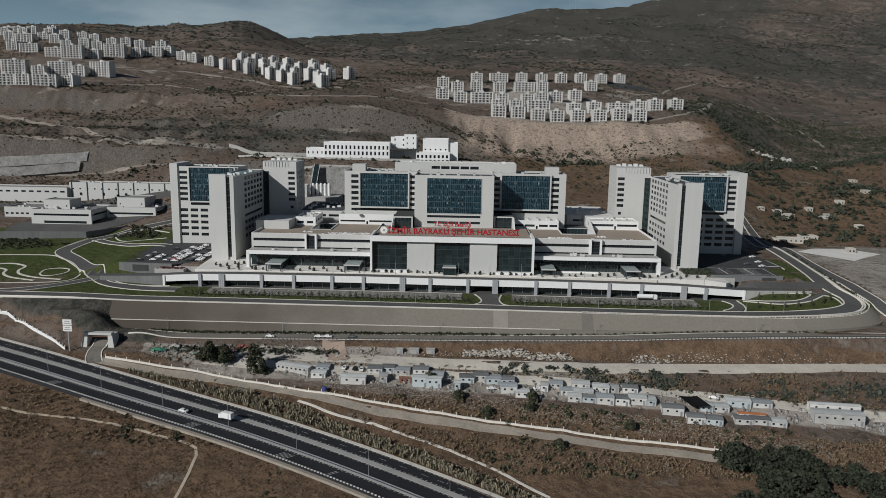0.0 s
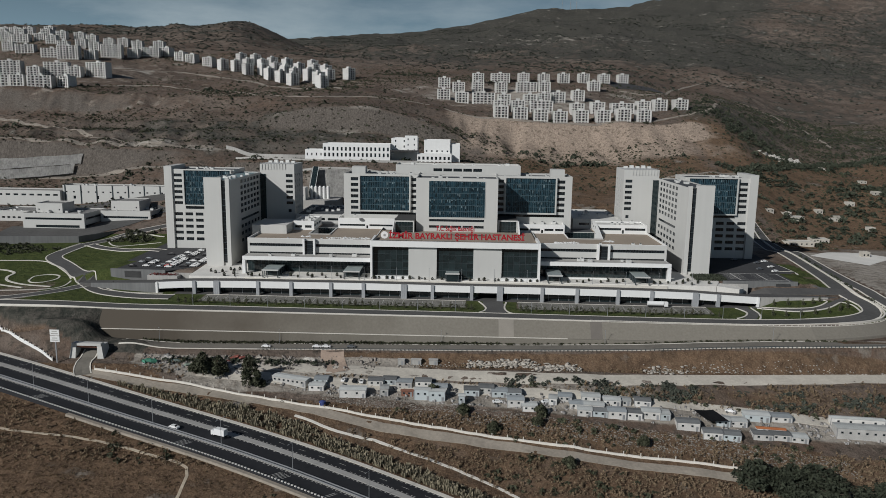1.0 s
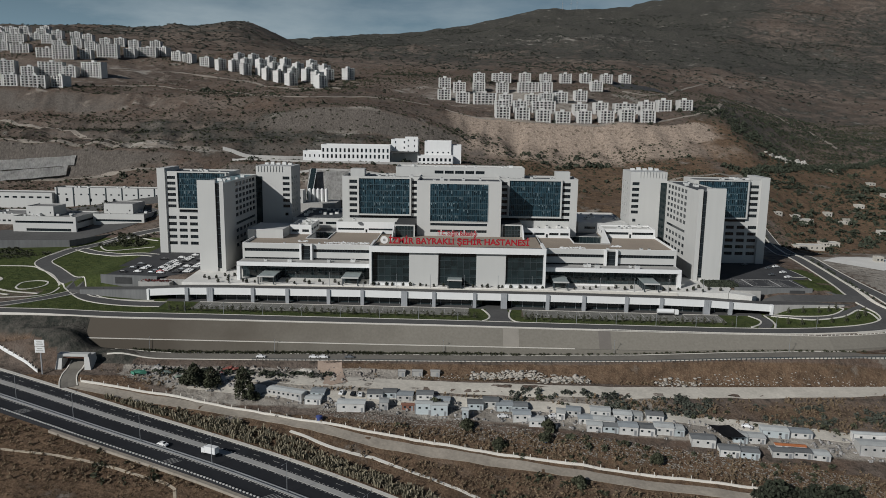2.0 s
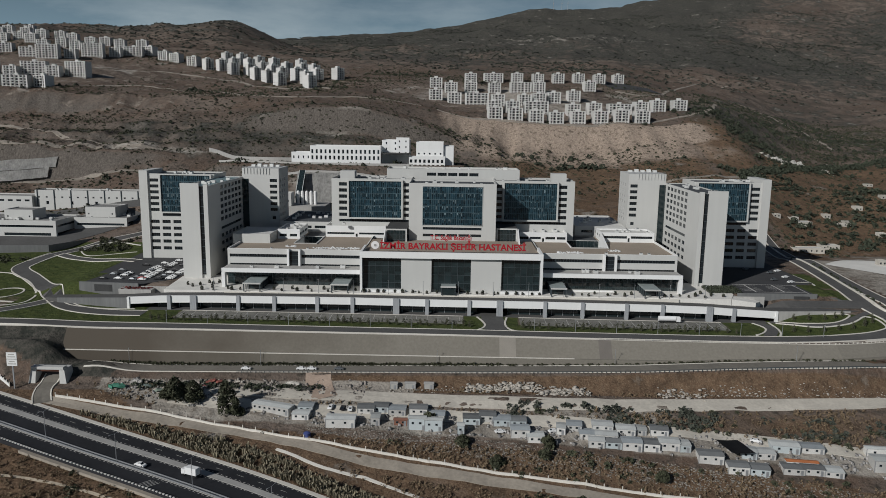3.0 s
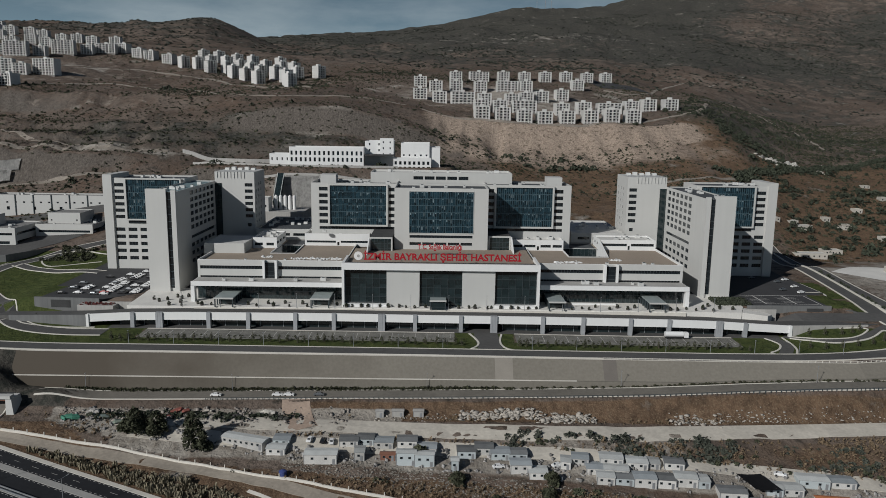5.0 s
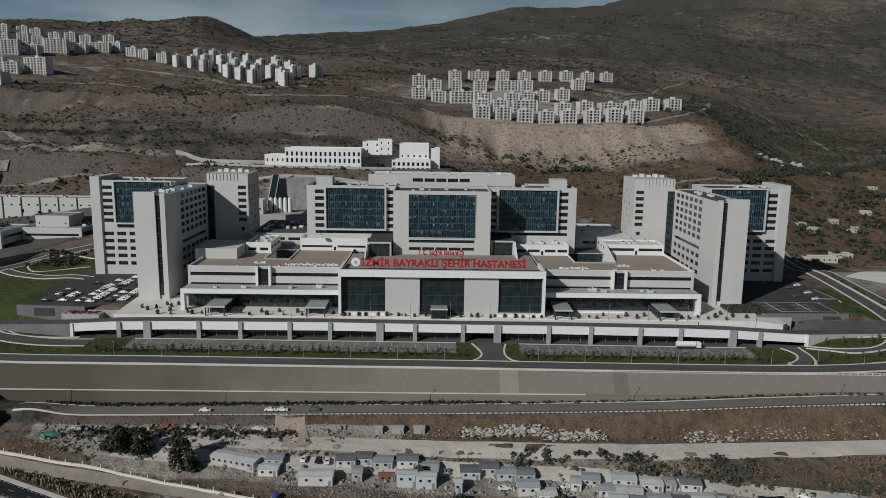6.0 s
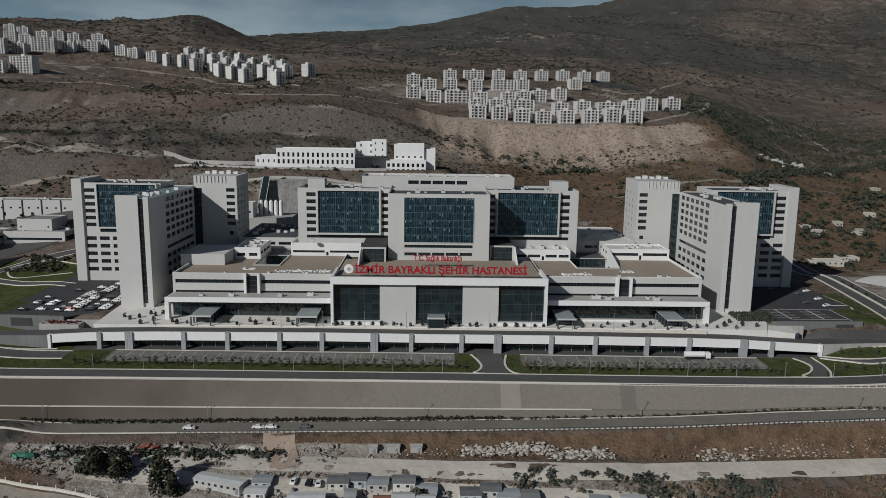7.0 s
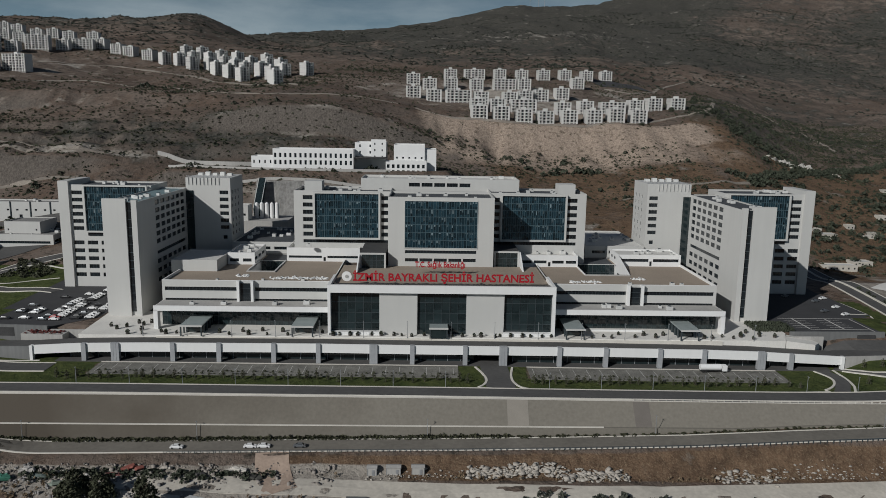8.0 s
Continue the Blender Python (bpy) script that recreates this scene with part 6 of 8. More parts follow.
CARS = [car(CARW, "white parked car with dark windows", put(-95, 353, land_at(-95, 353) + 0.13)), car(CARG, "grey parked car with dark windows", put(-53.5, 353, land_at(-53.5, 353) + 0.13, math.pi)),
        car(CARK, "black parked car with dark windows", put(-47.4, 323.7, land_at(-47.4, 323.7) + 0.12, 1.5)), car(CARR, "red parked car with dark windows", put(-176, 437, 7.2))]
for x, k in ((-70.2, 0), (-65.6, 0)):
    copy_thing(CARS[k], put(x, 353, land_at(x, 353) + 0.13))
for x, y, k, a in ((-52.3, 324.5, 0, 1.4), (-44.2, 323.2, 0, 1.6), (16, 311.5, 0, 0.2), (37, 313, 0, 0.4), (114, 308.5, 0, -0.4), (-112, 280, 0, -0.38)):
    z = land_at(x, y) + 0.13 if y > 290 else float(highway_z(x)) + 0.02
    copy_thing(CARS[k], put(x, y, z, a))
west = thing("west_car_park", "dark asphalt car park deck with grey front wall", "car park", (-182, 440, 7), kind="structure")
bm = clear()
prism(bm, [(-204, 426), (-172, 423.5), (-157.5, 440), (-157.5, 497), (-196, 497)], 6.0, 7.12)
part("surface", bm, DECK, west)
bm = clear()
prism(bm, [(-205, 424.6), (-172, 422.4), (-172, 423.4), (-205, 425.6)], -0.3, 7.9)
part("front_wall", bm, YARDW, west)
# near-black panel on the wall face, its colour is the opening's shade
bm = clear()
prism(bm, [(-196.5, 423.95), (-186.5, 423.3), (-186.5, 423.6), (-196.5, 424.2)], 3.0, 6.8)
part("opening", bm, DARKC, west, "near-black panel painted as an opening's shade")
crng = random.Random(31)
for r, (x, ya, yb, full) in enumerate(((-161.2, 438, 494, 0.92), (-166.6, 436, 494, 0.85), (-174.6, 434, 492, 0.8), (-180.0, 434, 490, 0.7), (-189.0, 436, 486, 0.4), (-196.5, 432, 470, 0.2))):
    k = int((yb - ya) / 2.9)
    for i in range(k):
        if crng.random() < full * 0.85:
            c = CARS[crng.choice((0, 0, 0, 0, 0, 1, 1, 1, 2, 2, 0, 3) if i % 4 == 1 else (0, 0, 0, 1, 2))]
            copy_thing(c, put(x + crng.uniform(-0.3, 0.3), ya + 2.9 * i, 7.13, crng.choice((0, math.pi)) + crng.uniform(-0.04, 0.04)))
east = thing("east_car_park", "dark asphalt car park deck with white bay lines", "car park", (170, 435, 7), kind="structure")
bm = clear()
prism(bm, [(150, 425.4), (190, 426.4), (190, 452), (202, 456), (200, 498), (147, 498), (147, 447)], 6.0, 7.12)
part("surface", bm, DECK, east)
bm = clear()
prism(bm, [(148, 424.4), (190.5, 425.4), (190.5, 426.4), (148, 425.4)], 0.5, 7.8)
part("front_wall", bm, YARDW, east)
# same panel here: shade of an opening painted on the deck wall
bm = clear()
box(bm, 178, 186, 424.7, 425.6, 3.5, 6.5)
part("opening", bm, DARKC, east, "near-black panel painted as an opening's shade")
for x in (160.5, 176.0):
    bm = clear()
    box(bm, x - 0.3, x + 0.3, 431.5, 449, 7.12, 7.15)
    box(bm, x, x + 15 if x < 170 else x + 11, 431.2, 431.6, 7.121, 7.151)
    for k in range(1, 6):
        box(bm, x - 5.2, x - 0.3, 431.5 + 2.9 * k, 431.65 + 2.9 * k, 7.12, 7.145)
        box(bm, x + 0.3, x + 5.2, 431.5 + 2.9 * k, 431.65 + 2.9 * k, 7.12, 7.145)
    part("bay_lines", bm, LINE, east)
bm = clear()
box(bm, 154, 190, 449.3, 449.7, 7.12, 7.15)
box(bm, 187.6, 188, 428, 449.3, 7.12, 7.15)
part("bay_lines", bm, LINE, east)
for x, y in ((190, 456), (193, 470), (189, 482), (196, 488), (178, 492), (183, 462)):
    copy_thing(CARS[crng.choice((0, 1, 0))], put(x, y, 7.13, 0.4))
# hedge box at the east tower's foot
scatter("box_hedge", BUSH, [(x, y, 7.0, 1.2, 1.9) for x in np.arange(134, 150.5, 0.8) for y in (427.5, 429.5, 431.5, 433.5, 435.5, 437.5)], LEAFD, "clipped dark hedge at the tower foot", "hedge")

# ---- porches, planters and lamps on the plaza ----
PORCH = material("grey_green_porch_roof", (0.30, 0.34, 0.335), 0.5, 0.2, vary=0.1, scale=0.3)
for x0, x1, y0 in ((-112.5, -103.5, 411.8), (-66.8, -57.8, 412.3), (-9.6, -2.0, 411.5), (47.3, 55.3, 411.8), (95.5, 103.5, 411.8)):
    centre = x0 == -9.6
    y1 = 418 if centre else 429
    p = thing("porch", "flat grey glass roofed entrance porch on dark posts", "porch", ((x0 + x1) / 2, y0, 7.2), "entrance porches")
    bm = clear()
    box(bm, x0, x1, y0, y1, 11.2, 11.7)
    part("roof", bm, PORCH, p)
    bm = clear()
    box(bm, x0 - 0.2, x1 + 0.2, y0 - 0.2, y0, 11.1, 11.85)
    part("fascia", bm, CLAD, p)
    n = 2 if centre else 5
    for i in range(n):
        for x in (x0 + 0.3, x1 - 0.3):
            bm = clear()
            y = y0 + 0.5 + (y1 - y0 - 1) * i / max(1, n - 1)
            box(bm, x - 0.25, x + 0.25, y - 0.25, y + 0.25, 7.1, 11.25)
            part("post", bm, FRAME, p)
    bm = clear()
    box(bm, x0 + 0.6, x1 - 0.6, y0 + (0.5 if centre else 6), y1, 7.2, 11.0)
    part("glazed_lobby", bm, HALLG, p)
for x0, x1 in ((60.5, 83.5), (20.5, 42.5), (-51.5, -29.5)):
    bm = clear()
    y = 424.4 if x0 > 50 else 415.2
    box(bm, x0, x1, y, y + 0.5, 7.15, 8.0)
    tagged(part("plaza_wall", bm, WHITE), "low white wall on the plaza", "low wall", kind="structure")
bm = clear()
prism(bm, [(-180, 416.5), (-162, 414.8), (-162, 421.5), (-180, 422.2)], 0.5, 6.2)
tagged(part("raised_bed", bm, GREYC), "raised concrete planting bed at the plaza's end", "planting bed", kind="structure")
scatter("red_bushes", BUSH, [(prng.uniform(-179, -163), prng.uniform(416.8, 421), 6.1, prng.uniform(0.5, 1.0), 0.9) for _ in range(60)], material("red_brown_leaves", (0.17, 0.055, 0.05), 0.85, vary=0.4, per="island"), "low red leaved bushes in the raised bed", "bushes")
POT = material("dark_planter", (0.05, 0.045, 0.04), 0.8, vary=0.2)
v, f = leaf_cloud(random.Random(3), 46, 0.9, 1.2, 0.34)
shrub = bpy.data.meshes.new("shrub")
shrub.from_pydata(v.tolist(), [], f.tolist())
shrub.materials.append(LEAFD)
bm = clear()
prism(bm, [(math.cos(a) * 0.75, math.sin(a) * 0.75) for a in np.arange(0, 6.2, 0.785)], 0, 0.75)
pot = mesh_of("pot", bm, POT)
planter = thing("planter", "dark round planter with a clipped shrub on the plaza", "planter", (-50, 415, 7.2), "plaza planters")
for nm, me, z in (("pot", pot, 0), ("shrub", shrub, 0.7)):
    o = part(nm, me, None, planter)
    o.matrix_parent_inverse = Matrix.Identity(4)
    o.location = (0, 0, z)
for k in range(64):
    x = -136 + k * 4.25 + crng.uniform(-1.4, 1.4)
    if any(a - 1.5 < x < b + 1.5 for a, b in ((-112.5, -103.5), (-66.8, -57.8), (-9.6, -2.0), (47.3, 55.3), (95.5, 103.5))):
        continue
    y = 414.6 + crng.uniform(-0.7, 1.0) + (crng.uniform(1, 6) if abs(x - CX) > 50 and k % 2 else 0)
    copy_thing(planter, put(x, y, 7.2, k) @ Matrix.Scale(crng.uniform(0.7, 1.15), 4))
for x, y in ((-146, 425), (-142, 421), (-139, 424), (-136, 430), (-133, 427), (-131, 431), (124, 420), (128, 424), (133, 422), (138, 418)):
    copy_thing(planter, put(x, y, 7.2, x))


def lamp(x, y, z, h, label, group, arm=0.0, double=False):
    ob = thing("street_lamp", label, "street lamp", (x, y, z), group)
    bm = clear()
    tube(bm, (0, 0, 0), (0, 0, h), 0.13, 0.07, 6)
    o = part("pole", bm, STEEL, ob)
    o.matrix_parent_inverse = Matrix.Identity(4)
    for s in ((-1, 1) if double else (1,)):
        bm = clear()
        tube(bm, (0, 0, h - 0.1), (0, s * max(arm, 0.6), h + 0.15), 0.05)
        box(bm, -0.14, 0.14, min(s * arm, s * (arm + 0.8)), max(s * arm, s * (arm + 0.8)), h + 0.08, h + 0.22)
        o = part("lamp_head", bm, STEEL, ob)
        o.matrix_parent_inverse = Matrix.Identity(4)
    return ob


post = lamp(-128, 412.8, 6.9, 7.0, "slim grey street lamp beside the viaduct road", "viaduct lamps", -1.0)
for k in range(1, 15):
    copy_thing(post, put(-128 + 18.2 * k, 412.8, 6.9))
low = lamp(-140, 379, float(strip_z(-140)), 6.0, "slim grey street lamp on the lawn strip", "lawn lamps", -0.8)
for k in range(1, 17):
    if abs(-140 + 19.5 * k - 17) > 6:
        copy_thing(low, put(-140 + 19.5 * k, 379, float(strip_z(-140 + 19.5 * k))))
q = [p - e * 10.65 for p, e in zip(fine, edge) if -230 < p.x < 60][6::11]
mid_lamp = lamp(q[0].x, q[0].y, float(highway_z(q[0].x)), 11, "tall twin armed highway lamp on the median", "highway lamps", 1.8, True)
for p in q[1:]:
    copy_thing(mid_lamp, put(p.x, p.y, float(highway_z(p.x)), -0.4))
sl = lamp(-150, 359, land_at(-150, 359), 7.0, "slim street lamp beside the service road", "service road lamps", -0.5)
for x in range(-90, 160, 80):
    copy_thing(sl, put(x, 359 - (1.5 if x > 110 else 0), land_at(x, 358)))

# ---- vehicles of their own shape ----
z = float(highway_z(-96)) + 0.02
truck = thing("box_truck", "white box truck on the highway", "truck", (-96, 277, z))
for nm, dims, m in (("cargo_box", (-3.4, 1.6, -1.2, 1.2, 0.9, 3.5), CARW), ("cab", (1.7, 3.4, -1.1, 1.1, 0.6, 2.6), CARW), ("chassis", (-3.3, 3.3, -0.9, 0.9, 0.5, 0.88), TYRE), ("windscreen", (3.38, 3.43, -0.95, 0.95, 1.6, 2.4), GLASS)):
    bm = clear()
    box(bm, *dims)
    bmesh.ops.bevel(bm, geom=bm.edges[:], offset=0.06 if nm != "windscreen" else 0.01, segments=1, affect="EDGES")
    o = part(nm, bm, m, truck)
    o.matrix_parent_inverse = Matrix.Identity(4)
for x in (-2.4, 2.4):
    for y in (-1.0, 1.0):
        bm = clear()
        tube(bm, (x, y - 0.14, 0.45), (x, y + 0.14, 0.45), 0.45, n=10)
        part("wheel", bm, TYRE, truck).matrix_parent_inverse = Matrix.Identity(4)
truck.matrix_basis = put(-93, 276.2, z, math.pi - 0.38) @ Matrix.Scale(0.95, 4)
tank = thing("tanker_truck", "long white tanker truck in the parking bays", "truck", (98, 394, 0.13))
bm = clear()
tube(bm, (-5, 0, 2.1), (3.4, 0, 2.1), 1.25, n=14)
part("tank", bm, CARW, tank).matrix_parent_inverse = Matrix.Identity(4)
for nm, dims, m in (("cab", (3.8, 5.8, -1.2, 1.2, 0.6, 3.0), CARW), ("chassis", (-5, 5.6, -0.9, 0.9, 0.5, 0.88), TYRE)):
    bm = clear()
    box(bm, *dims)
    bmesh.ops.bevel(bm, geom=bm.edges[:], offset=0.1, segments=1, affect="EDGES")
    part(nm, bm, m, tank).matrix_parent_inverse = Matrix.Identity(4)
for x in (-4, -2.8, 4.6):
    for y in (-1.0, 1.0):
        bm = clear()
        tube(bm, (x, y - 0.14, 0.5), (x, y + 0.14, 0.5), 0.5, n=10)
        part("wheel", bm, TYRE, tank).matrix_parent_inverse = Matrix.Identity(4)
tank.matrix_basis = put(105, 400.3, float(strip_z(105)) + 0.14)


# ---- site cabins and sheds in the yard ----
def cabin(x, y, w, h, dpt=3.0, roof=None, wall=None, turn=0.0, label="", windows_n=2, name="site_cabin"):
    z = land_at(x, y)
    ob = thing(name, label or "pale prefabricated site cabin with small windows", "cabin", (x, y, z), "site cabins")
    bm = clear()
    box(bm, -w / 2, w / 2, 0, dpt, -1.2, h)
    body = part("wall", bm, wall or CABIN, ob)
    for k in (-1, 1):
        bm = clear()
        box(bm, k * w / 2 - 0.09, k * w / 2 + 0.09, -0.06, 0.1, -0.2, h)
        part("corner_post", bm, STEEL, ob).matrix_parent_inverse = Matrix.Identity(4)
    bm = clear()
    e = 0.25
    v = [bm.verts.new(c) for c in ((-w / 2 - e, -e, h), (w / 2 + e, -e, h), (w / 2 + e, dpt / 2, h + 0.35), (-w / 2 - e, dpt / 2, h + 0.35), (-w / 2 - e, dpt + e, h), (w / 2 + e, dpt + e, h))]
    for f in ((0, 1, 2, 3), (3, 2, 5, 4), (0, 3, 4), (1, 5, 2), (1, 0, 4, 5)):
        bm.faces.new([v[i] for i in f])
    top = part("roof", bm, roof or CABROOF, ob)
    kids = [body, top]
    for k in range(windows_n):
        o = part("window", window_mesh(0.9, 0.8), None, ob)
        o.location = (-w / 2 + w * (k + 0.6) / (windows_n + 0.4), -0.03, h * 0.62)
        kids.append(o)
    bm = clear()
    box(bm, w / 2 - 1.5, w / 2 - 0.6, -0.07, 0.03, -0.1, min(2.0, h - 0.3))
    kids.append(part("door", bm, STEEL, ob))
    for o in kids:
        o.matrix_parent_inverse = Matrix.Identity(4)
    ob.matrix_basis = put(x, y, z, turn)
    return ob


cabin(-76.5, 321, 17, 2.9, 5, turn=-0.32, label="long low pale site bungalow with a grey roof", windows_n=7, name="site_bungalow")
YARD_A = [(-63.4, 316.6, 5.6, 2.4), (-62.4, 321.8, 5.0, 2.2), (-46.6, 311.6, 9.5, 3.4), (-37.8, 321.4, 5.6, 2.5), (-31.9, 323.1, 5.0, 2.6), (-25.2, 321.4, 5.8, 2.8), (-33.2, 314.5, 2.9, 3.0)]
YARD_B = [(-16.5, 313.0, 5.8, 4.6), (-10.1, 312.3, 5.8, 4.6), (-16.6, 321.6, 6.0, 2.8), (-9.5, 318.5, 5.9, 2.6), (0.6, 309.8, 2.2, 4.4), (4.9, 316.9, 5.5, 2.6), (11.3, 318.8, 5.5, 2.6), (17.0, 316.1, 5.6, 2.5), (23.4, 315.6, 5.2, 2.5), (23.6, 308.3, 6.0, 3.3), (29.4, 305.7, 5.2, 2.4)]
YARD_C = [(39.6, 311.5, 2.9, 2.7), (45.0, 313.1, 4.8, 2.4), (56.0, 312.8, 6.7, 2.6), (49.9, 308.6, 5.7, 2.4), (56.6, 307.7, 7.0, 2.7), (64.8, 311.2, 6.1, 2.6), (70.6, 311.8, 3.8, 2.2), (77.7, 310.9, 5.7, 2.6)]
YARD_D = [(52.1, 303.5, 5.0, 2.8), (58.4, 303.2, 5.2, 2.4), (65.3, 302.2, 6.2, 3.6), (72.3, 302.2, 5.5, 2.9), (79.3, 302.4, 6.2, 3.5), (85.0, 301.4, 3.3, 2.6)]
YARD_E = [(92.8, 295.5, 7.5, 3.4), (107.8, 298.4, 4.5, 3.0), (113.6, 298.3, 6.3, 2.6), (101.2, 290.4, 6.2, 2.8), (108.2, 289.9, 6.4, 2.8), (122.7, 301.9, 8.4, 2.9), (121.1, 290.6, 6.2, 2.4), (127.9, 290.2, 6.3, 2.4), (134.6, 289.4, 6.0, 2.4), (132.7, 301.9, 7.0, 2.4)]
for lst, a in ((YARD_A, 0.0), (YARD_B, -0.03), (YARD_C, -0.12), (YARD_D, -0.1), (YARD_E, -0.12)):
    for x, y, w, h in lst:
        cabin(x, y, w * 1.2, h * crng.uniform(0.9, 1.1), 5.6 if h < 4 else 3.6, turn=a + crng.uniform(-0.04, 0.04), windows_n=2 if w > 4 else 1, roof=crng.choice((CABROOF, CABROOF, CABDARK, ROOFB)), wall=CABBLUE if h > 4 or crng.random() < 0.25 else CABIN,
              label="stacked pale blue grey site cabin with rows of windows" if h > 4 else "")
cabin(125.7, 294.6, 11.1, 1.8, 2.4, ORANGE, turn=-0.12, label="low shed with an orange sheet roof", name="shed")
cabin(-23.2, 315.3, 5.4, 2.4, 2.4, RUST, RUST, label="rust red metal container in the yard", name="container")
cabin(161, 292, 20, 4.6, 6.0, turn=-0.1, windows_n=6, label="long pale metal workshop shed with grey roof", name="workshop_shed")
cabin(163, 300.5, 21, 3.4, 3.0, turn=-0.1, windows_n=4, label="long open sided grey shed", name="workshop_shed")
tarp = thing("tarpaulin", "black tarpaulin stretched between two cabins", "tarpaulin", (103, 302, land_at(103, 302)))
bm = clear()
z = land_at(103, 300) + 3.2
grid = [[bm.verts.new((97.5 + 8.5 * i / 4 + (3.0 * (1 - j / 4)), 296.5 + 10 * j / 4, z - 0.7 * math.sin(math.pi * i / 4) * 0.5 + 0.15 * j)) for i in range(5)] for j in range(5)]
for j in range(4):
    for i in range(4):
        bm.faces.new((grid[j][i], grid[j][i + 1], grid[j + 1][i + 1], grid[j + 1][i]))
bmesh.ops.solidify(bm, geom=bm.faces[:], thickness=0.05)
part("sheet", bm, TARP, tarp)
for x, y in ((98, 297.5), (107.5, 297.5), (98, 305), (106, 305)):
    bm = clear()
    tube(bm, (x, y, land_at(x, y) - 0.2), (x, y, z), 0.07)
    part("post", bm, STEEL, tarp)
for x, y in ((-58.3, 305), (32, 297.5)):
    z = land_at(x, y)
    t = thing("water_tank", "dented blue water tank on the bank", "tank", (x, y, z), "blue tanks")
    bm = clear()
    tube(bm, (x, y, z - 0.3), (x, y, z + 2.0), 1.4, 1.35, 14)
    part("drum", bm, BLUEM, t)
    bm = clear()
    tube(bm, (x, y, z + 2.0), (x, y, z + 2.4), 1.35, 0.4, 14)
    part("lid", bm, BLUEM, t)

# covered heaps, stacked sheets and a skip in the scrap yard
for x, y, w, l, h, col, lab in ((-146, 337.5, 3.2, 2.0, 2.2, (0.06, 0.20, 0.14), "green tarpaulin over a heap of goods"), (-139, 341.5, 2.4, 1.8, 2.4, (0.45, 0.43, 0.40), "pale covered heap in the scrap yard"),
                                (-106, 343, 3.6, 1.6, 1.4, (0.20, 0.07, 0.055), "stack of faded red metal sheets"), (-111, 339.5, 3.4, 1.5, 1.2, (0.13, 0.05, 0.045), "stack of dark red metal frames"),
                                (-134, 338.8, 2.6, 1.6, 1.6, (0.12, 0.15, 0.14), "dark covered heap in the scrap yard"), (-126, 334.5, 3.0, 1.8, 1.7, (0.16, 0.19, 0.16), "grey green heap of scrap metal"),
                                (-72, 342, 3.2, 1.2, 2.0, (0.50, 0.47, 0.42), "row of pale concrete rings by the road"), (-84, 340, 2.4, 2.0, 1.5, (0.10, 0.095, 0.09), "dark heap of earth and scrap"),
                                (-66, 338.5, 3.0, 2.2, 1.6, (0.07, 0.068, 0.06), "dark heap of tyres and scrap"), (-95, 343, 2.0, 1.4, 1.3, (0.36, 0.33, 0.29), "pale heap of broken blocks")):
    z = land_at(x, y)
    ob = thing("scrap_heap", lab, "heap", (x, y, z), "yard heaps")
    for k in range(5):
        bm = clear()
        bmesh.ops.create_cube(bm, size=2)
        m3 = Euler((prng.uniform(-0.35, 0.35), prng.uniform(-0.35, 0.35), prng.uniform(-0.6, 0.6))).to_matrix()
        for q in bm.verts:
            q.co = m3 @ Vector((q.co.x * w * 0.42 * prng.uniform(0.7, 1.1), q.co.y * l * 0.45, q.co.z * h * 0.28)) + Vector((x + prng.uniform(-0.1, 0.1) * w + (k - 2) * w * 0.32, y + (k % 2 - 0.5) * l * 0.5, z + h * (0.25 + 0.3 * (k % 3) / 2)))
        bmesh.ops.bevel(bm, geom=bm.edges[:], offset=0.12, segments=1, affect="EDGES")
        part("piece", bm, material("heap_cover", col, 0.85, vary=0.4, scale=0.6, fine=2), ob)

# small clutter between the cabins: crates, pallets, barrels
def crate():
    v, f = [], []
    for _ in range(3):
        cx, cy, w, l, h = prng.uniform(-1, 1), prng.uniform(-1, 1), prng.uniform(0.2, 0.8), prng.uniform(0.2, 0.7), prng.uniform(0.3, 1.2)
        k = len(v)
        v += [(cx + i * w, cy + j * l, z) for z in (-0.2, h) for j in (-1, 1) for i in (-1, 1)]
        f += [(k, k + 1, k + 5, k + 4), (k + 1, k + 3, k + 7, k + 5), (k + 3, k + 2, k + 6, k + 7), (k + 2, k, k + 4, k + 6), (k + 4, k + 5, k + 7, k + 6)]
    return np.array(v), np.array(f)


CRATES = [crate() for _ in range(8)]
CLUTTER = material("mixed_yard_goods", (0.24, 0.23, 0.22), 0.8, vary=0.85, scale=0.5, fine=2, per="island")
yard_goods = []
for _ in range(420):
    x = prng.uniform(-150, 180)
    y = float(np.interp(x, [-150, -120, -60, 0, 60, 130, 200], [338, 331, 318, 313, 307, 297, 288])) + prng.uniform(-4, 9)
    yard_goods.append((x, y, 0, prng.uniform(0.35, 0.95), prng.uniform(0.7, 1.3)))
scatter("yard_goods", CRATES, seated(yard_goods), CLUTTER, "crates, pallets and building goods lying between the cabins", "building goods")

# rocks and rubble


def stone(rng):
    """A broken angular block: the hull of a few random points."""
    bm = clear()
    for _ in range(11):
        d = Vector((rng.gauss(0, 1), rng.gauss(0, 1), rng.gauss(0, 1))).normalized()
        bm.verts.new((d.x * rng.uniform(0.7, 1.5), d.y * rng.uniform(0.6, 1.1), d.z * rng.uniform(0.5, 0.8)))
    bmesh.ops.convex_hull(bm, input=bm.verts[:])
    for q in [q for q in bm.verts if not q.link_faces]:
        bm.verts.remove(q)
    bmesh.ops.triangulate(bm, faces=bm.faces[:])
    v = np.array([q.co[:] for q in bm.verts])
    bm.verts.index_update()
    f = np.array([[q.index for q in g.verts] for g in bm.faces])
    bm.free()
    return v, f


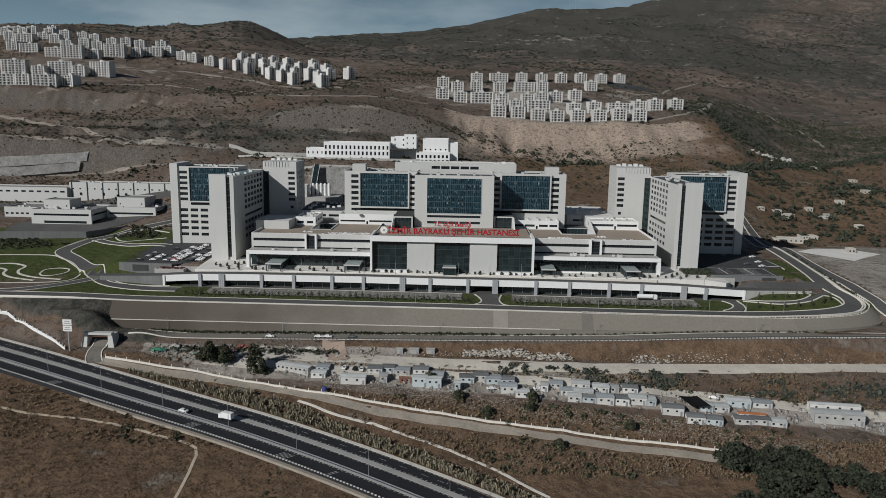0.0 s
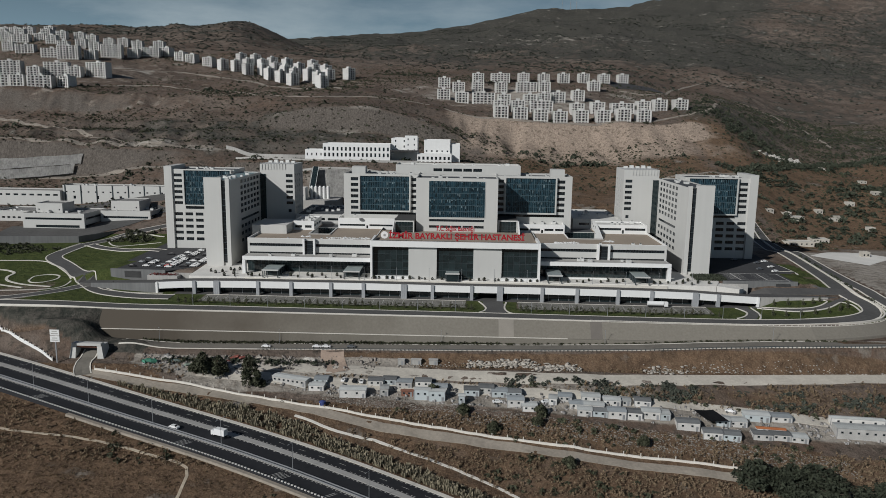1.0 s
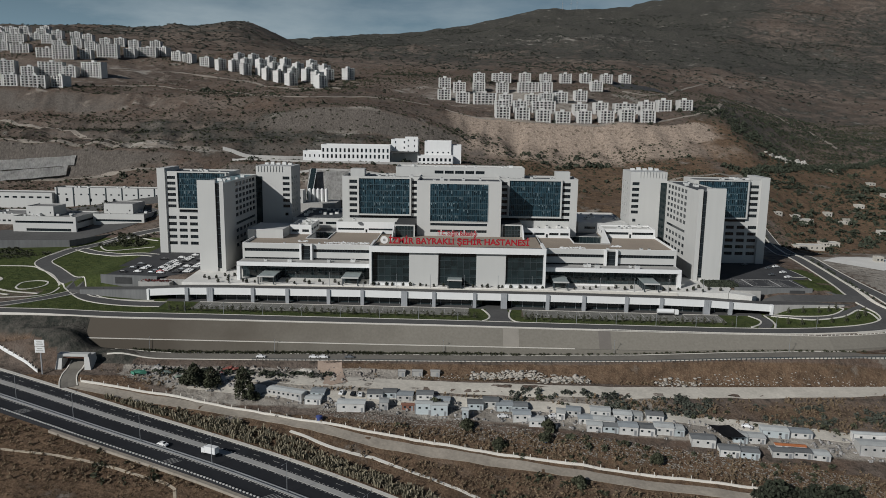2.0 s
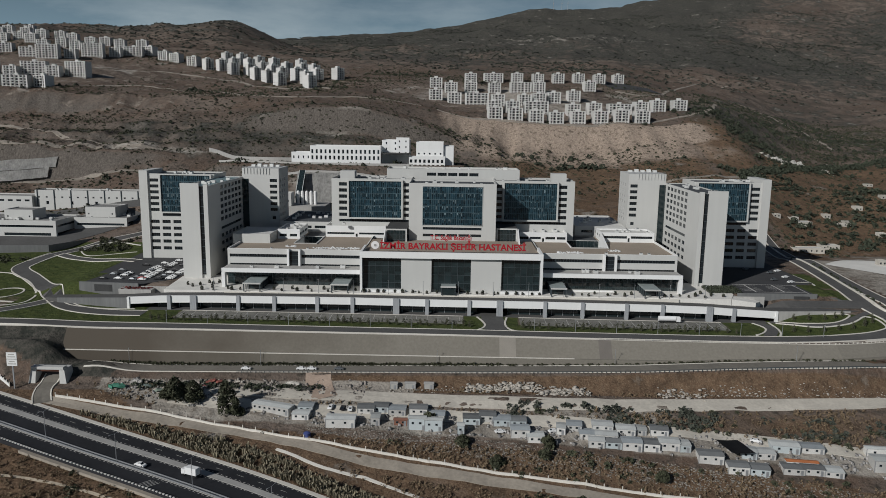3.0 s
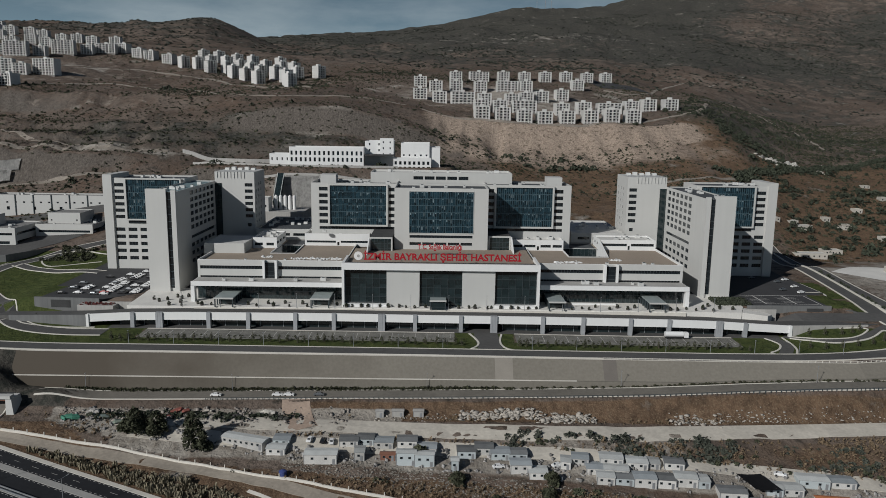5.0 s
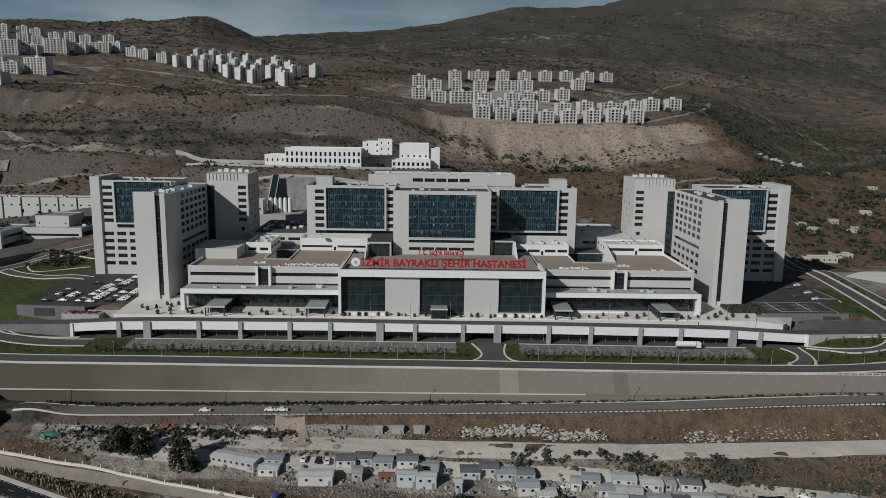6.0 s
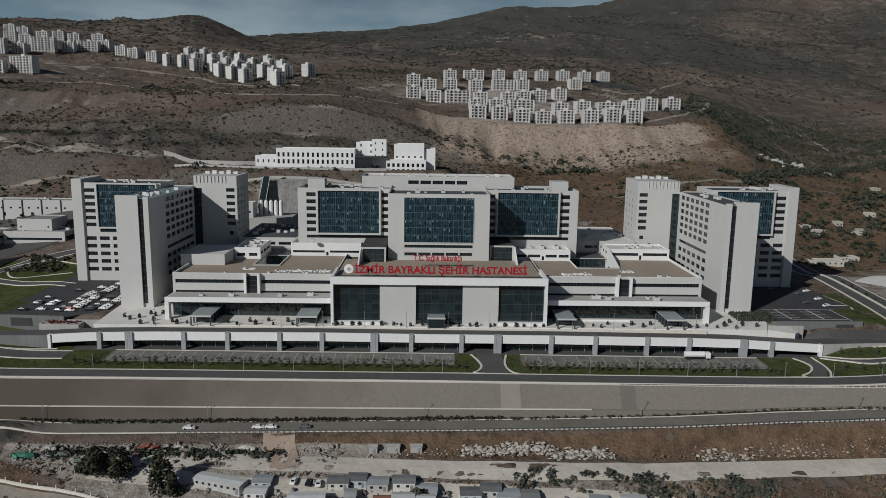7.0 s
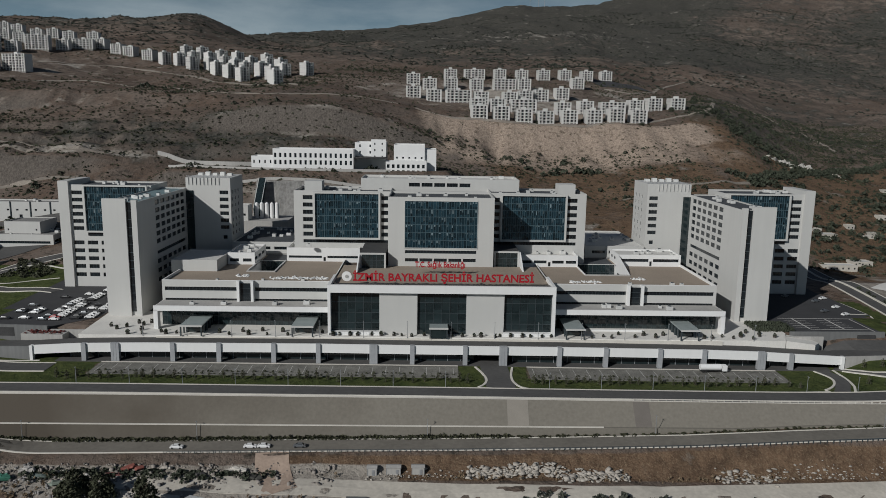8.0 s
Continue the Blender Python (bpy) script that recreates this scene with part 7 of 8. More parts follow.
STONES = [stone(prng) for _ in range(6)]
rk = []
for x0, x1, yc, n, sz in ((3, 18, 341.5, 70, 1.2), (17, 34, 342.2, 80, 1.3), (32, 56, 340.2, 110, 1.3), (85, 105, 340, 60, 0.9), (105, 140, 341.2, 50, 0.7), (140, 230, 342.5, 70, 0.6), (-30, 3, 340.5, 50, 0.6), (-100, -50, 342.5, 22, 0.5), (100, 135, 309.5, 60, 0.6)):
    for _ in range(int(n * 2.6)):
        x, y = prng.uniform(x0, x1), yc + prng.gauss(0, 1.1)
        rk.append((x, y, prng.uniform(-0.2, 0.7) * sz, sz * prng.choice((0.25, 0.35, 0.45, 0.6, 0.8, 1.05)) * prng.uniform(0.7, 1.2), prng.uniform(0.6, 1.1)))
scatter("rock_outcrop", STONES, seated([(prng.gauss(372, 13), prng.gauss(866, 6), 0, prng.uniform(1.6, 4.2), prng.uniform(0.8, 1.5)) for _ in range(70)]), ROCK, "pale rock outcrop on the wooded hill", "rocks")
scatter("rock_heap", STONES, seated(rk), ROCK, "heaps of pale broken limestone beside the track", "rocks")
junk = []
for _ in range(420):
    x, y = prng.uniform(-152, -40), prng.choice((prng.uniform(336, 345), prng.gauss(341.5, 1.2), prng.uniform(331, 344)))
    junk.append((x, y, 0, prng.choice((0.3, 0.4, 0.6, 0.9)), prng.uniform(0.3, 1.0)))
JUNK = material("mixed_scrap", (0.20, 0.18, 0.16), 0.8, vary=0.75, scale=0.4, fine=1.5, per="island")
scatter("scrap_heap", CRATES, seated(junk), JUNK, "scattered scrap and building rubble in the yard", "scrap")
scatter("yard_scrub", BUSH, [(prng.uniform(-140, -60), prng.gauss(340, 1.5), -17.6, prng.uniform(0.8, 2.0), 0.9) for _ in range(110)], LEAFD, "dark low bushes among the scrap")
bank_stones = []
for _ in range(3200):
    x, y = prng.uniform(-60, 150), prng.uniform(-16, -3)
    y = float(wall_line(x)) + 3 - y * 0.9
    bank_stones.append((x, y, 0, prng.uniform(0.2, 0.62), 0.8))
scatter("bank_stones", STONES, seated(bank_stones), material("grey_bank_stone", (0.20, 0.18, 0.155), 0.95, vary=0.45, scale=0.5, per="island"), "grey stones strewn down the bank", "rocks")
for x, y, w in ((-21, 340.8, 4.5), (-13, 341, 4.0), (-28, 340.5, 3.0)):
    cabin(x, y, w, 2.6, 2.5, wall=GREYC, roof=GREYC, windows_n=0, label="small roofless grey concrete hut by the track", name="hut")

# low wall with posts along the lower track
lw = thing("low_wall", "low pale concrete wall with thin posts beside the track", "wall", (-79, 312, -26), kind="structure")
line = curve([(x, float(wall_line(x))) for x in (-168, -150, -120, -79, -50, -20, 10, 45, 83, 121, 135)], 3.0)
bm = clear()
ribbon(bm, line, -0.25, 0.25, on_land(0.8), 1.4)
part("coping", bm, KERB, lw)
bm = clear()
box(bm, -0.14, 0.14, -0.14, 0.14, -0.5, 2.0)
wp = mesh_of("post", bm, KERB)
for p in line[::2]:
    part("post", wp, None, lw).matrix_basis = Matrix.Translation((p.x, p.y, land_at(p.x, p.y)))
fl = thing("white_fence", "white concrete fence with posts above the highway", "fence", (-220, 352, -12), kind="structure")
line = curve([(-247.8, 365.5), (-240.1, 363.9), (-232.4, 362.3), (-217.8, 350.5), (-208.4, 346.3), (-199.2, 342.4), (-192.0, 336.8)], 3.0)
bm = clear()
ribbon(bm, line, -0.2, 0.2, on_land(1.1), 1.6)
part("coping", bm, WHITE, fl)
for p in line:
    part("post", wp, None, fl).matrix_basis = Matrix.Translation((p.x, p.y, land_at(p.x, p.y))) @ Matrix.Scale(1.1, 4)

# underpass portal and its sign
px, py = -177.3, 340
pz = -18.6
portal = thing("underpass_portal", "white concrete portal of a small underpass", "portal", (px, py, pz), kind="structure")
for s in (-1, 1):
    bm = clear()
    v = [bm.verts.new(c) for c in ((px + s * 8.6, py - 0.5, pz - 1), (px + s * 5.4, py - 0.5, pz - 1), (px + s * 5.0, py + 0.6, pz + 7.0), (px + s * 7.2, py + 0.6, pz + 7.0))]
    w = [bm.verts.new(c) for c in ((px + s * 8.6, py + 7, pz - 1), (px + s * 5.4, py + 7, pz - 1), (px + s * 5.0, py + 7, pz + 7.0), (px + s * 7.2, py + 7, pz + 7.0))]
    bm.faces.new(v)
    bm.faces.new(w[::-1])
    for i in range(4):
        bm.faces.new((v[i], w[i], w[(i + 1) % 4], v[(i + 1) % 4]))
    bmesh.ops.recalc_face_normals(bm, faces=bm.faces[:])
    part("side_wall", bm, CLAD, portal)
bm = clear()
box(bm, px - 7.0, px + 7.0, py + 0.3, py + 3.2, pz + 7.0, pz + 8.2)
part("lintel", bm, CLAD, portal)
bm = clear()
box(bm, px - 5.1, px + 5.1, py + 1.4, py + 1.7, pz + 5.9, pz + 6.5)
part("height_bar", bm, RUST, portal, "faded red height bar")
# solid near-black block closes the portal, shade of the interior as colour
bm = clear()
box(bm, px - 4.9, px + 4.9, py + 5, py + 8, pz - 1, pz + 6.9)
part("passage", bm, DARKC, portal, "near-black block painted as the shaded passage")
bx, by = -189, 335
z = land_at(bx, by)
sb = thing("billboard", "white sign board with grey bars on a post", "sign", (bx, by, z))
bm = clear()
box(bm, bx - 0.25, bx + 0.25, by + 0.3, by + 0.7, z - 0.5, z + 13)
part("post", bm, STEEL, sb)
for k in range(2):
    bm = clear()
    box(bm, bx - 2.2, bx + 2.2, by, by + 0.3, z + 10.2 + 3.1 * k, z + 13.0 + 3.1 * k)
    part("board", bm, WHITE, sb)
    for j, w in enumerate((1.6, 1.2)):
        bm = clear()
        box(bm, bx - w, bx + w, by - 0.06, by, z + 10.9 + 3.1 * k + j, z + 11.3 + 3.1 * k + j)
        part("bar", bm, GREYC, sb)

# railing with close posts along the service road
sr = thing("road_railing", "low dark railing with close posts beside the service road", "fence", (60, 347, -12), kind="structure")
line = curve([(-98, 349.2), (0, 348.9), (60, 348.6), (120, 348.0), (160, 349.0), (213, 351.8), (300, 356)], 2.0)
bm = clear()
ribbon(bm, line, -0.06, 0.06, on_land(0.95), 0.12)
part("rail", bm, FRAME, sr)
bm = clear()
box(bm, -0.1, 0.1, -0.1, 0.1, -0.4, 0.95)
rp = mesh_of("post", bm, FRAME)
for p in line:
    part("post", rp, None, sr).matrix_basis = Matrix.Translation((p.x, p.y, land_at(p.x, p.y)))


# ---- apartment blocks on the hills ----
def apartment(w, dpt, floors, name, label, group):
    """A framed block: dark infill, proud white slabs and piers, balconies, recessed windows and a stair head."""
    ob = thing(name, label, "apartment building", (0, 0, 0), group)
    h = floors * 3.1
    kids = []
    bm = clear()
    box(bm, -w / 2 + 0.7, w / 2 - 0.7, -dpt / 2 + 0.7, dpt / 2 - 0.7, -8, h)
    kids.append(part("wall", bm, APTD, ob))
    bays = max(3, round(w / 4.5))
    for i in range(bays + 1):
        bm = clear()
        x = -w / 2 + w * i / bays
        wd = 0.9 if i in (0, bays) else 0.55
        x = min(max(x, -w / 2 + wd), w / 2 - wd)
        box(bm, x - wd, x + wd, -dpt / 2 - (0.25 if i in (0, bays) else 0), dpt / 2, -1.5, h + 0.6)
        kids.append(part("pier", bm, APT, ob))
    for k in range(floors + 1):
        bm = clear()
        box(bm, -w / 2, w / 2, -dpt / 2 + 0.1, dpt / 2 - 0.1, k * 3.1 - 0.25, k * 3.1 + 0.35)
        if 0 < k < floors:
            for i in range(0, bays, 2):
                box(bm, -w / 2 + w * i / bays + 0.6, -w / 2 + w * (i + 1) / bays - 0.6, -dpt / 2 - 1.0, -dpt / 2 + 0.1, k * 3.1 - 0.1, k * 3.1 + 0.95)
        kids.append(part("floor_slab", bm, APT, ob))
    for k in range(floors):
        for i in range(bays):
            o = part("window", window_mesh(1.7, 1.9), None, ob)
            o.location = (-w / 2 + w * (i + 0.5) / bays, -dpt / 2 + 0.62, k * 3.1 + 1.75)
            kids.append(o)
    bm = clear()
    box(bm, -2.2, 2.2, -2, 3, h + 0.3, h + 2.9)
    kids.append(part("stair_head", bm, APT, ob))
    for o in kids:
        o.matrix_parent_inverse = Matrix.Identity(4)
    return ob


APTS = {}


def settle(kind, x, y, turn=0.0, lift=0.0):
    """The first block of a kind is the original, the others are copies."""
    w, dpt, fl = kind
    m = put(x, y, land_at(x, y) + lift, turn)
    if kind not in APTS:
        APTS[kind] = apartment(w, dpt, fl, "apartment_block", "wide pale framed apartment block on the hillside" if w > 22 else "pale framed apartment tower on the hillside", "hillside apartments")
        APTS[kind].matrix_basis = m
    else:
        copy_thing(APTS[kind], m)


TOWER, WIDE_B, SMALL, BAR = (17, 14, 4), (29, 13, 4), (13, 13, 5), (32, 12, 6)
EAST_ROWS = (((17, 1144), (52, 1187), (88, 1188), (120, 1194), (149, 1181), (181, 1190), (217, 1215), (254, 1253)),
             ((-11, 1059), (16, 1083), (49, 1087), (85, 1086), (110, 1086), (188, 1133), (-32, 1085)),
             ((-6, 984), (22, 979), (48, 979), (83, 998), (103, 1014), (123, 1022), (153, 1051), (-30, 1000)),
             ((42, 940), (64, 945), (93, 950), (140, 965), (166, 967), (198, 972), (225, 975), (244, 968), (269, 965)),
             ((41, 900), (64, 901), (88, 902), (111, 903), (136, 904), (162, 905), (186, 906), (211, 911)))
for spots in EAST_ROWS:
    for x, y in spots:
        settle(WIDE_B if x in (52, 85, 22, 93, 198) else TOWER, x, y, 0.06)
WEST_ROWS = (((-572, 917), (-547, 917), (-520, 918), (-495, 930), (-608, 1000), (-578, 1007), (-555, 1020), (-529, 1019), (-503, 1030)),
             ((-639, 1161), (-611, 1158), (-586, 1177), (-566, 1205), (-540, 1226), (-520, 1245), (-500, 1262), (-470, 1245), (-450, 1240), (-413, 1214)),
             ((-739, 1216), (-704, 1203), (-794, 1300), (-767, 1298), (-742, 1314), (-699, 1273), (-668, 1251), (-650, 1275), (-627, 1274), (-618, 1308), (-593, 1308), (-563, 1295), (-522, 1285)),
             ((-910, 1476), (-930, 1520), (-878, 1467), (-833, 1438), (-785, 1411), (-712, 1330), (-688, 1345), (-662, 1336), (-828, 1400), (-800, 1450)))
for spots in WEST_ROWS:
    for x, y in spots:
        settle(BAR if x in (-608, -555, -503, -611, -566) else WIDE_B if x in (-572, -520, -639, -704, -767) else TOWER, x, y, -0.25 if x > -520 else 0.1)
for x, y in ((-382, 1185), (-357, 1172), (-333, 1150), (-312, 1161), (-288, 1107), (-265, 1081), (-240, 1045), (-222, 1068), (-191, 1000), (-235, 1175), (-265, 1200), (-290, 1223), (-315, 1229), (-343, 1231), (-367, 1233), (-200, 1102), (-172, 1109), (-345, 1195), (-300, 1192), (-275, 1150), (-252, 1112), (-228, 1105), (-250, 1232), (-282, 1182), (-212, 1142), (-322, 1196), (-205, 1050)):
    settle(SMALL, x, y, 0.75 + prng.uniform(-0.1, 0.1))

# ---- the white annex behind the hospital ----
ann = thing("annex", "white stepped annex with rows of narrow windows on the slope", "building", (-70, 690, 54))


def slots(length, n, zs, w, h):
    return [(length * (i + 0.5) / n - w / 2, length * (i + 0.5) / n + w / 2, z, z + h) for i in range(n) for z in zs]


block(ann, "west_wing", -131, -69, 690, 712, 38, 72.4, slots(62, 16, (60.4, 65.8), 1.7, 3.4), (), (), WHITE, ROOFL, 0.8)
block(ann, "low_wing", -148, -131, 692, 708, 38, 66.5, slots(17, 4, (61,), 1.1, 2.4), (), (), WHITE, ROOFL, 0.6)
block(ann, "mid_block", -69, -45, 702, 730, 38, 77.5, slots(24, 3, (69, 74), 1.2, 2.0), (), (), WHITE, ROOFL, 0.8)
block(ann, "stair_tower", -56, -44.5, 699, 702.5, 38, 80.0, slots(11.5, 2, (66, 71, 76), 1.0, 1.6), (), (), WHITE, ROOFL, 0.5)
block(ann, "east_block", -38, -14, 694, 722, 38, 76.5, slots(24, 5, (65.8,), 1.4, 1.4), (), (), WHITE, ROOFL, 0.8)
block(ann, "east_wing", -44, -12.5, 689, 694, 38, 64.4, slots(31, 8, (54.3, 58.8), 2.0, 2.8), (), (), WHITE, ROOFL, 0.6)
block(ann, "step_block", -14, -5, 696, 722, 38, 73.0, (), (), (), WHITE, ROOFL, 0.6)
bm = clear()
box(bm, -68, -44, 686, 702, 66.0, 66.8)
part("canopy", bm, DARKC, ann, "dark flat canopy")
for nm, pts, top, lab in (("terrace_wall", [(-235, 735), (-205, 730), (-170, 722), (-120, 728), (-62, 738)], 3.4, "long pale terrace wall curving round the annex"), ("terrace_wall", [(-220, 716), (-196, 702), (-165, 692), (-131, 684), (-95, 681), (-40, 681)], 1.6, "low pale terrace wall before the annex"),
                          ("terrace_wall", [(-150, 668), (-110, 662), (-40, 660), (30, 662)], 2.0, "pale retaining wall on the slope below the annex")):
    bm = clear()
    ribbon(bm, curve(pts, 5.0), -0.4, 0.4, on_land(top), top + 4)
    tagged(part(nm, bm, GREYC), lab, "retaining wall", kind="structure")

# tank terrace, concrete faced slope, tanks and stair enclosure behind the hospital
bm = clear()
prism(bm, [(-136, 570), (-98, 570), (-98, 599), (-136, 599)], 4, 33.0)
tagged(part("tank_terrace", bm, GREYC), "grey concrete terrace under the storage tanks", "terrace", kind="structure")
bm = clear()
cols, prev = 16, None
for i in range(cols + 1):
    x = -126 + 36 * i / cols
    row = []
    for j in range(7):
        t = j / 6
        bulge = float(fractal(np.array([x * 1.0]), np.array([j * 4.0]), 7, 3, 61)[0])
        row.append(bm.verts.new((x, 598.5 + 15 * t + bulge * 1.4, 32.5 + 22 * t + bulge * 1.2)))
    if prev:
        for j in range(6):
            bm.faces.new((prev[j], row[j], row[j + 1], prev[j + 1]))
    prev = row
bmesh.ops.solidify(bm, geom=bm.faces[:], thickness=1.2)
tagged(part("concrete_slope", bm, STREAKY), "pale streaked sprayed concrete slope behind the hospital", "retaining wall", kind="structure")
for k in range(5):
    x, y = -119.6 + 3.2 * k, 584
    t = thing("storage_tank", "tall white storage tank on the terrace behind the hospital", "tank", (x, y, 33), "storage tanks")
    bm = clear()
    tube(bm, (x, y, 33), (x, y, 42.2), 1.2, n=14)
    part("drum", bm, WHITE, t)
    bm = clear()
    tube(bm, (x, y, 42.2), (x, y, 43.1), 1.2, 0.4, n=14)
    part("lid", bm, WHITE, t)
stair = thing("stair_enclosure", "sloping dark glazed stair enclosure on the cutting", "stair", (-121, 590, 33))
bm = clear()
for x0, x1, m in ((-123.2, -118.8, 0),):
    a = [bm.verts.new(q) for q in ((x0, 592, 33), (x1, 592, 33), (x1, 610, 52), (x0, 610, 52))]
    b = [bm.verts.new(q) for q in ((x0, 590, 38), (x1, 590, 38), (x1, 609, 56.5), (x0, 609, 56.5))]
    for f in ((b[0], b[1], b[2], b[3]), (a[0], a[1], b[1], b[0]), (a[1], a[2], b[2], b[1]), (a[3], a[0], b[0], b[3]), (a[2], a[3], b[3], b[2])):
        bm.faces.new(f)
part("glazing", bm, HALLG, stair)
for x in (-123.3, -118.7):
    bm = clear()
    tube(bm, (x, 590, 38.1), (x, 609, 56.6), 0.25)
    part("edge_beam", bm, CLAD, stair)
plant = thing("plant_house", "pale plant house on the terrace beside the tanks", "building", (-128, 574, 29))
block(plant, "wall", -134.5, -122, 571, 582, 28.5, 42.4, [(1, 3, 36, 37.4), (5, 7, 36, 37.4), (9, 11, 36, 37.4)], (), (), CLAD, ROOFL, 0.6)

# concrete faced benches of the old quarry
for nm, low, high in (("quarry_face", ((-446, 686, 33), (-371, 700, 40)), ((-446, 690.5, 42), (-371, 704, 48.5))), ("quarry_face", ((-449, 694, 42.5), (-366, 706, 49)), ((-449, 700, 52), (-366, 711, 58)))):
    bm = clear()
    prev = None
    for i in range(26):
        t = i / 25
        row = []
        for j in range(4):
            a = Vector(low[0]).lerp(Vector(low[1]), t)
            b = Vector(high[0]).lerp(Vector(high[1]), t)
            w = float(fractal(np.array([i * 3.0]), np.array([j * 5.0]), 8, 3, 71)[0])
            row.append(bm.verts.new(a.lerp(b, j / 3) + Vector((0, -1.2 + w * 1.5, w * 0.6))))
        if prev:
            for j in range(3):
                bm.faces.new((prev[j], row[j], row[j + 1], prev[j + 1]))
        prev = row
    bmesh.ops.solidify(bm, geom=bm.faces[:], thickness=1.5)
    tagged(part(nm, bm, STREAKY), "pale streaked concrete face of an old quarry bench", "retaining wall", kind="structure")

# ---- service buildings to the west ----
ROOFG = material("grey_gravel_roof", (0.22, 0.215, 0.205), 0.9, vary=0.35, scale=0.15, fine=1.2)


def service(x0, x1, y0, y1, z0, z1, holes, east, label, tops=()):
    ob = thing("service_building", label, "building", ((x0 + x1) / 2, y0, z0), "service buildings")
    block(ob, "wall", x0, x1, y0, y1, z0, z1, holes, (), east, CLAD, ROOFG, 0.9)
    for a, b, c, e, t in tops:
        block(ob, "roof_room", a, b, c, e, z1 - 1, t, [(2, 3, z1 + 1, z1 + 2.2), (b - a - 3, b - a - 2, z1 + 1, z1 + 2.2)], (), (), CLAD, ROOFG, 0.5)
    return ob


service(-339, -291, 562, 598, 5, 20.6, [(2, 46, 15.6, 17.2), (10, 44, 9.6, 11.6)], [(2, 34, 15.6, 17.2), (2, 34, 9.6, 11.6)], "low white two storey service building with window row", [(-334, -313, 572, 590, 27.0)])
service(-289, -249, 584, 626, 4, 20.4, [(2, 38, 14.6, 16.2), (2, 38, 9.4, 11.0)], [(2, 40, 15.4, 17.0), (2, 40, 10.0, 11.6)], "low white service building with dark window bands", [(-285, -262, 594, 616, 27.2)])
service(-375, -341, 585, 615, 5, 19.0, slots(34, 8, (13,), 2.4, 1.5), (), "low white service building beside the lawn")
LONG_Z = 35.3
wl = thing("long_building", "long low white building with dark pilasters and small doors", "building", (-290, 634, 26))
block(wl, "wall", -346, -205, 634, 650, 14, LONG_Z, slots(141, 22, (LONG_Z - 6.2,), 1.6, 1.2) + slots(141, 7, (LONG_Z - 11.5,), 2.2, 2.6), (), (), CLAD, ROOFG, 0.8)
for k in range(11):
    bm = clear()
    x = -344 + 13.8 * k
    box(bm, x - 0.3, x + 0.3, 633.5, 634.1, 16, LONG_Z + 0.2)
    part("pilaster", bm, FRAME, wl)
block(wl, "west_wall", -430, -346.4, 630, 650, 14, LONG_Z - 4.6, slots(83, 12, (LONG_Z - 9.0,), 4.0, 1.6), (), (), CLAD, ROOFG, 0.8)
for pts, za, zb in ((((-420, 489), (-332, 511), (-276, 524)), 12.5, 9.6), (((-276, 524), (-262, 556), (-240, 592)), 9.6, 9.0)):
    bm = clear()
    line = curve(pts, 6.0)
    n = len(line) - 1
    prev = None
    for i, p in enumerate(line):
        z = za + (zb - za) * i / n
        row = [bm.verts.new(q) for q in ((p.x, p.y, 0), (p.x, p.y, z), (p.x - 0.3, p.y + 0.6, z), (p.x - 0.3, p.y + 0.6, 0))]
        if prev:
            for a in range(3):
                bm.faces.new((prev[a], row[a], row[a + 1], prev[a + 1]))
        prev = row
    tagged(part("yard_wall", bm, YARDW), "long grey retaining wall below the service buildings, darkened as shade", "retaining wall", kind="structure")

# ---- houses and lots in the valley to the east ----
hrng = random.Random(12)
HOUSEW = material("weathered_house_plaster", (0.40, 0.375, 0.33), 0.85, vary=0.3, scale=0.3, per="object")
for x, y, w in ((292, 614, 14), (270, 603, 24), (293, 662, 12), (286, 668, 8), (331, 674, 9), (337, 678, 6), (269, 662, 6), (364, 712, 7), (325, 690, 6), (278, 519, 5), (400, 735, 7), (352, 650, 6), (420, 800, 7)):
    z = land_at(x, y)
    ob = thing("village_house", "small pale village house with a flat roof", "house", (x, y, z), "village houses")
    block(ob, "wall", x - w / 2, x + w / 2, y, y + min(9, w), z - 3, z + 2.6 + hrng.random() * 1.6, slots(w, max(2, int(w / 4)), (z + 0.9,), 1.2, 1.3), (), (), HOUSEW, ROOFL, 0.4)
road("pale_lot", [(253, 506), (268, 519), (285, 532)], 38.0, "bare pale gravel lot beside the site road", PAVE, 0.2, cross=10)
road("service_yard", [(-350, 553), (-290, 556), (-252, 612)], 26.0, "dark asphalt yard before the service buildings", ASPH, 0.25, cross=8)
road("dark_lot", [(222, 1205), (262, 1215), (300, 1240)], 62.0, "dark flat patch beside the hillside apartments", DECK, 0.7, cross=10)
road("service_lane", [(-430, 616), (-345, 622), (-290, 627), (-225, 628)], 12.0, "grey asphalt lane before the long building", ASPH, 0.35, cross=6)


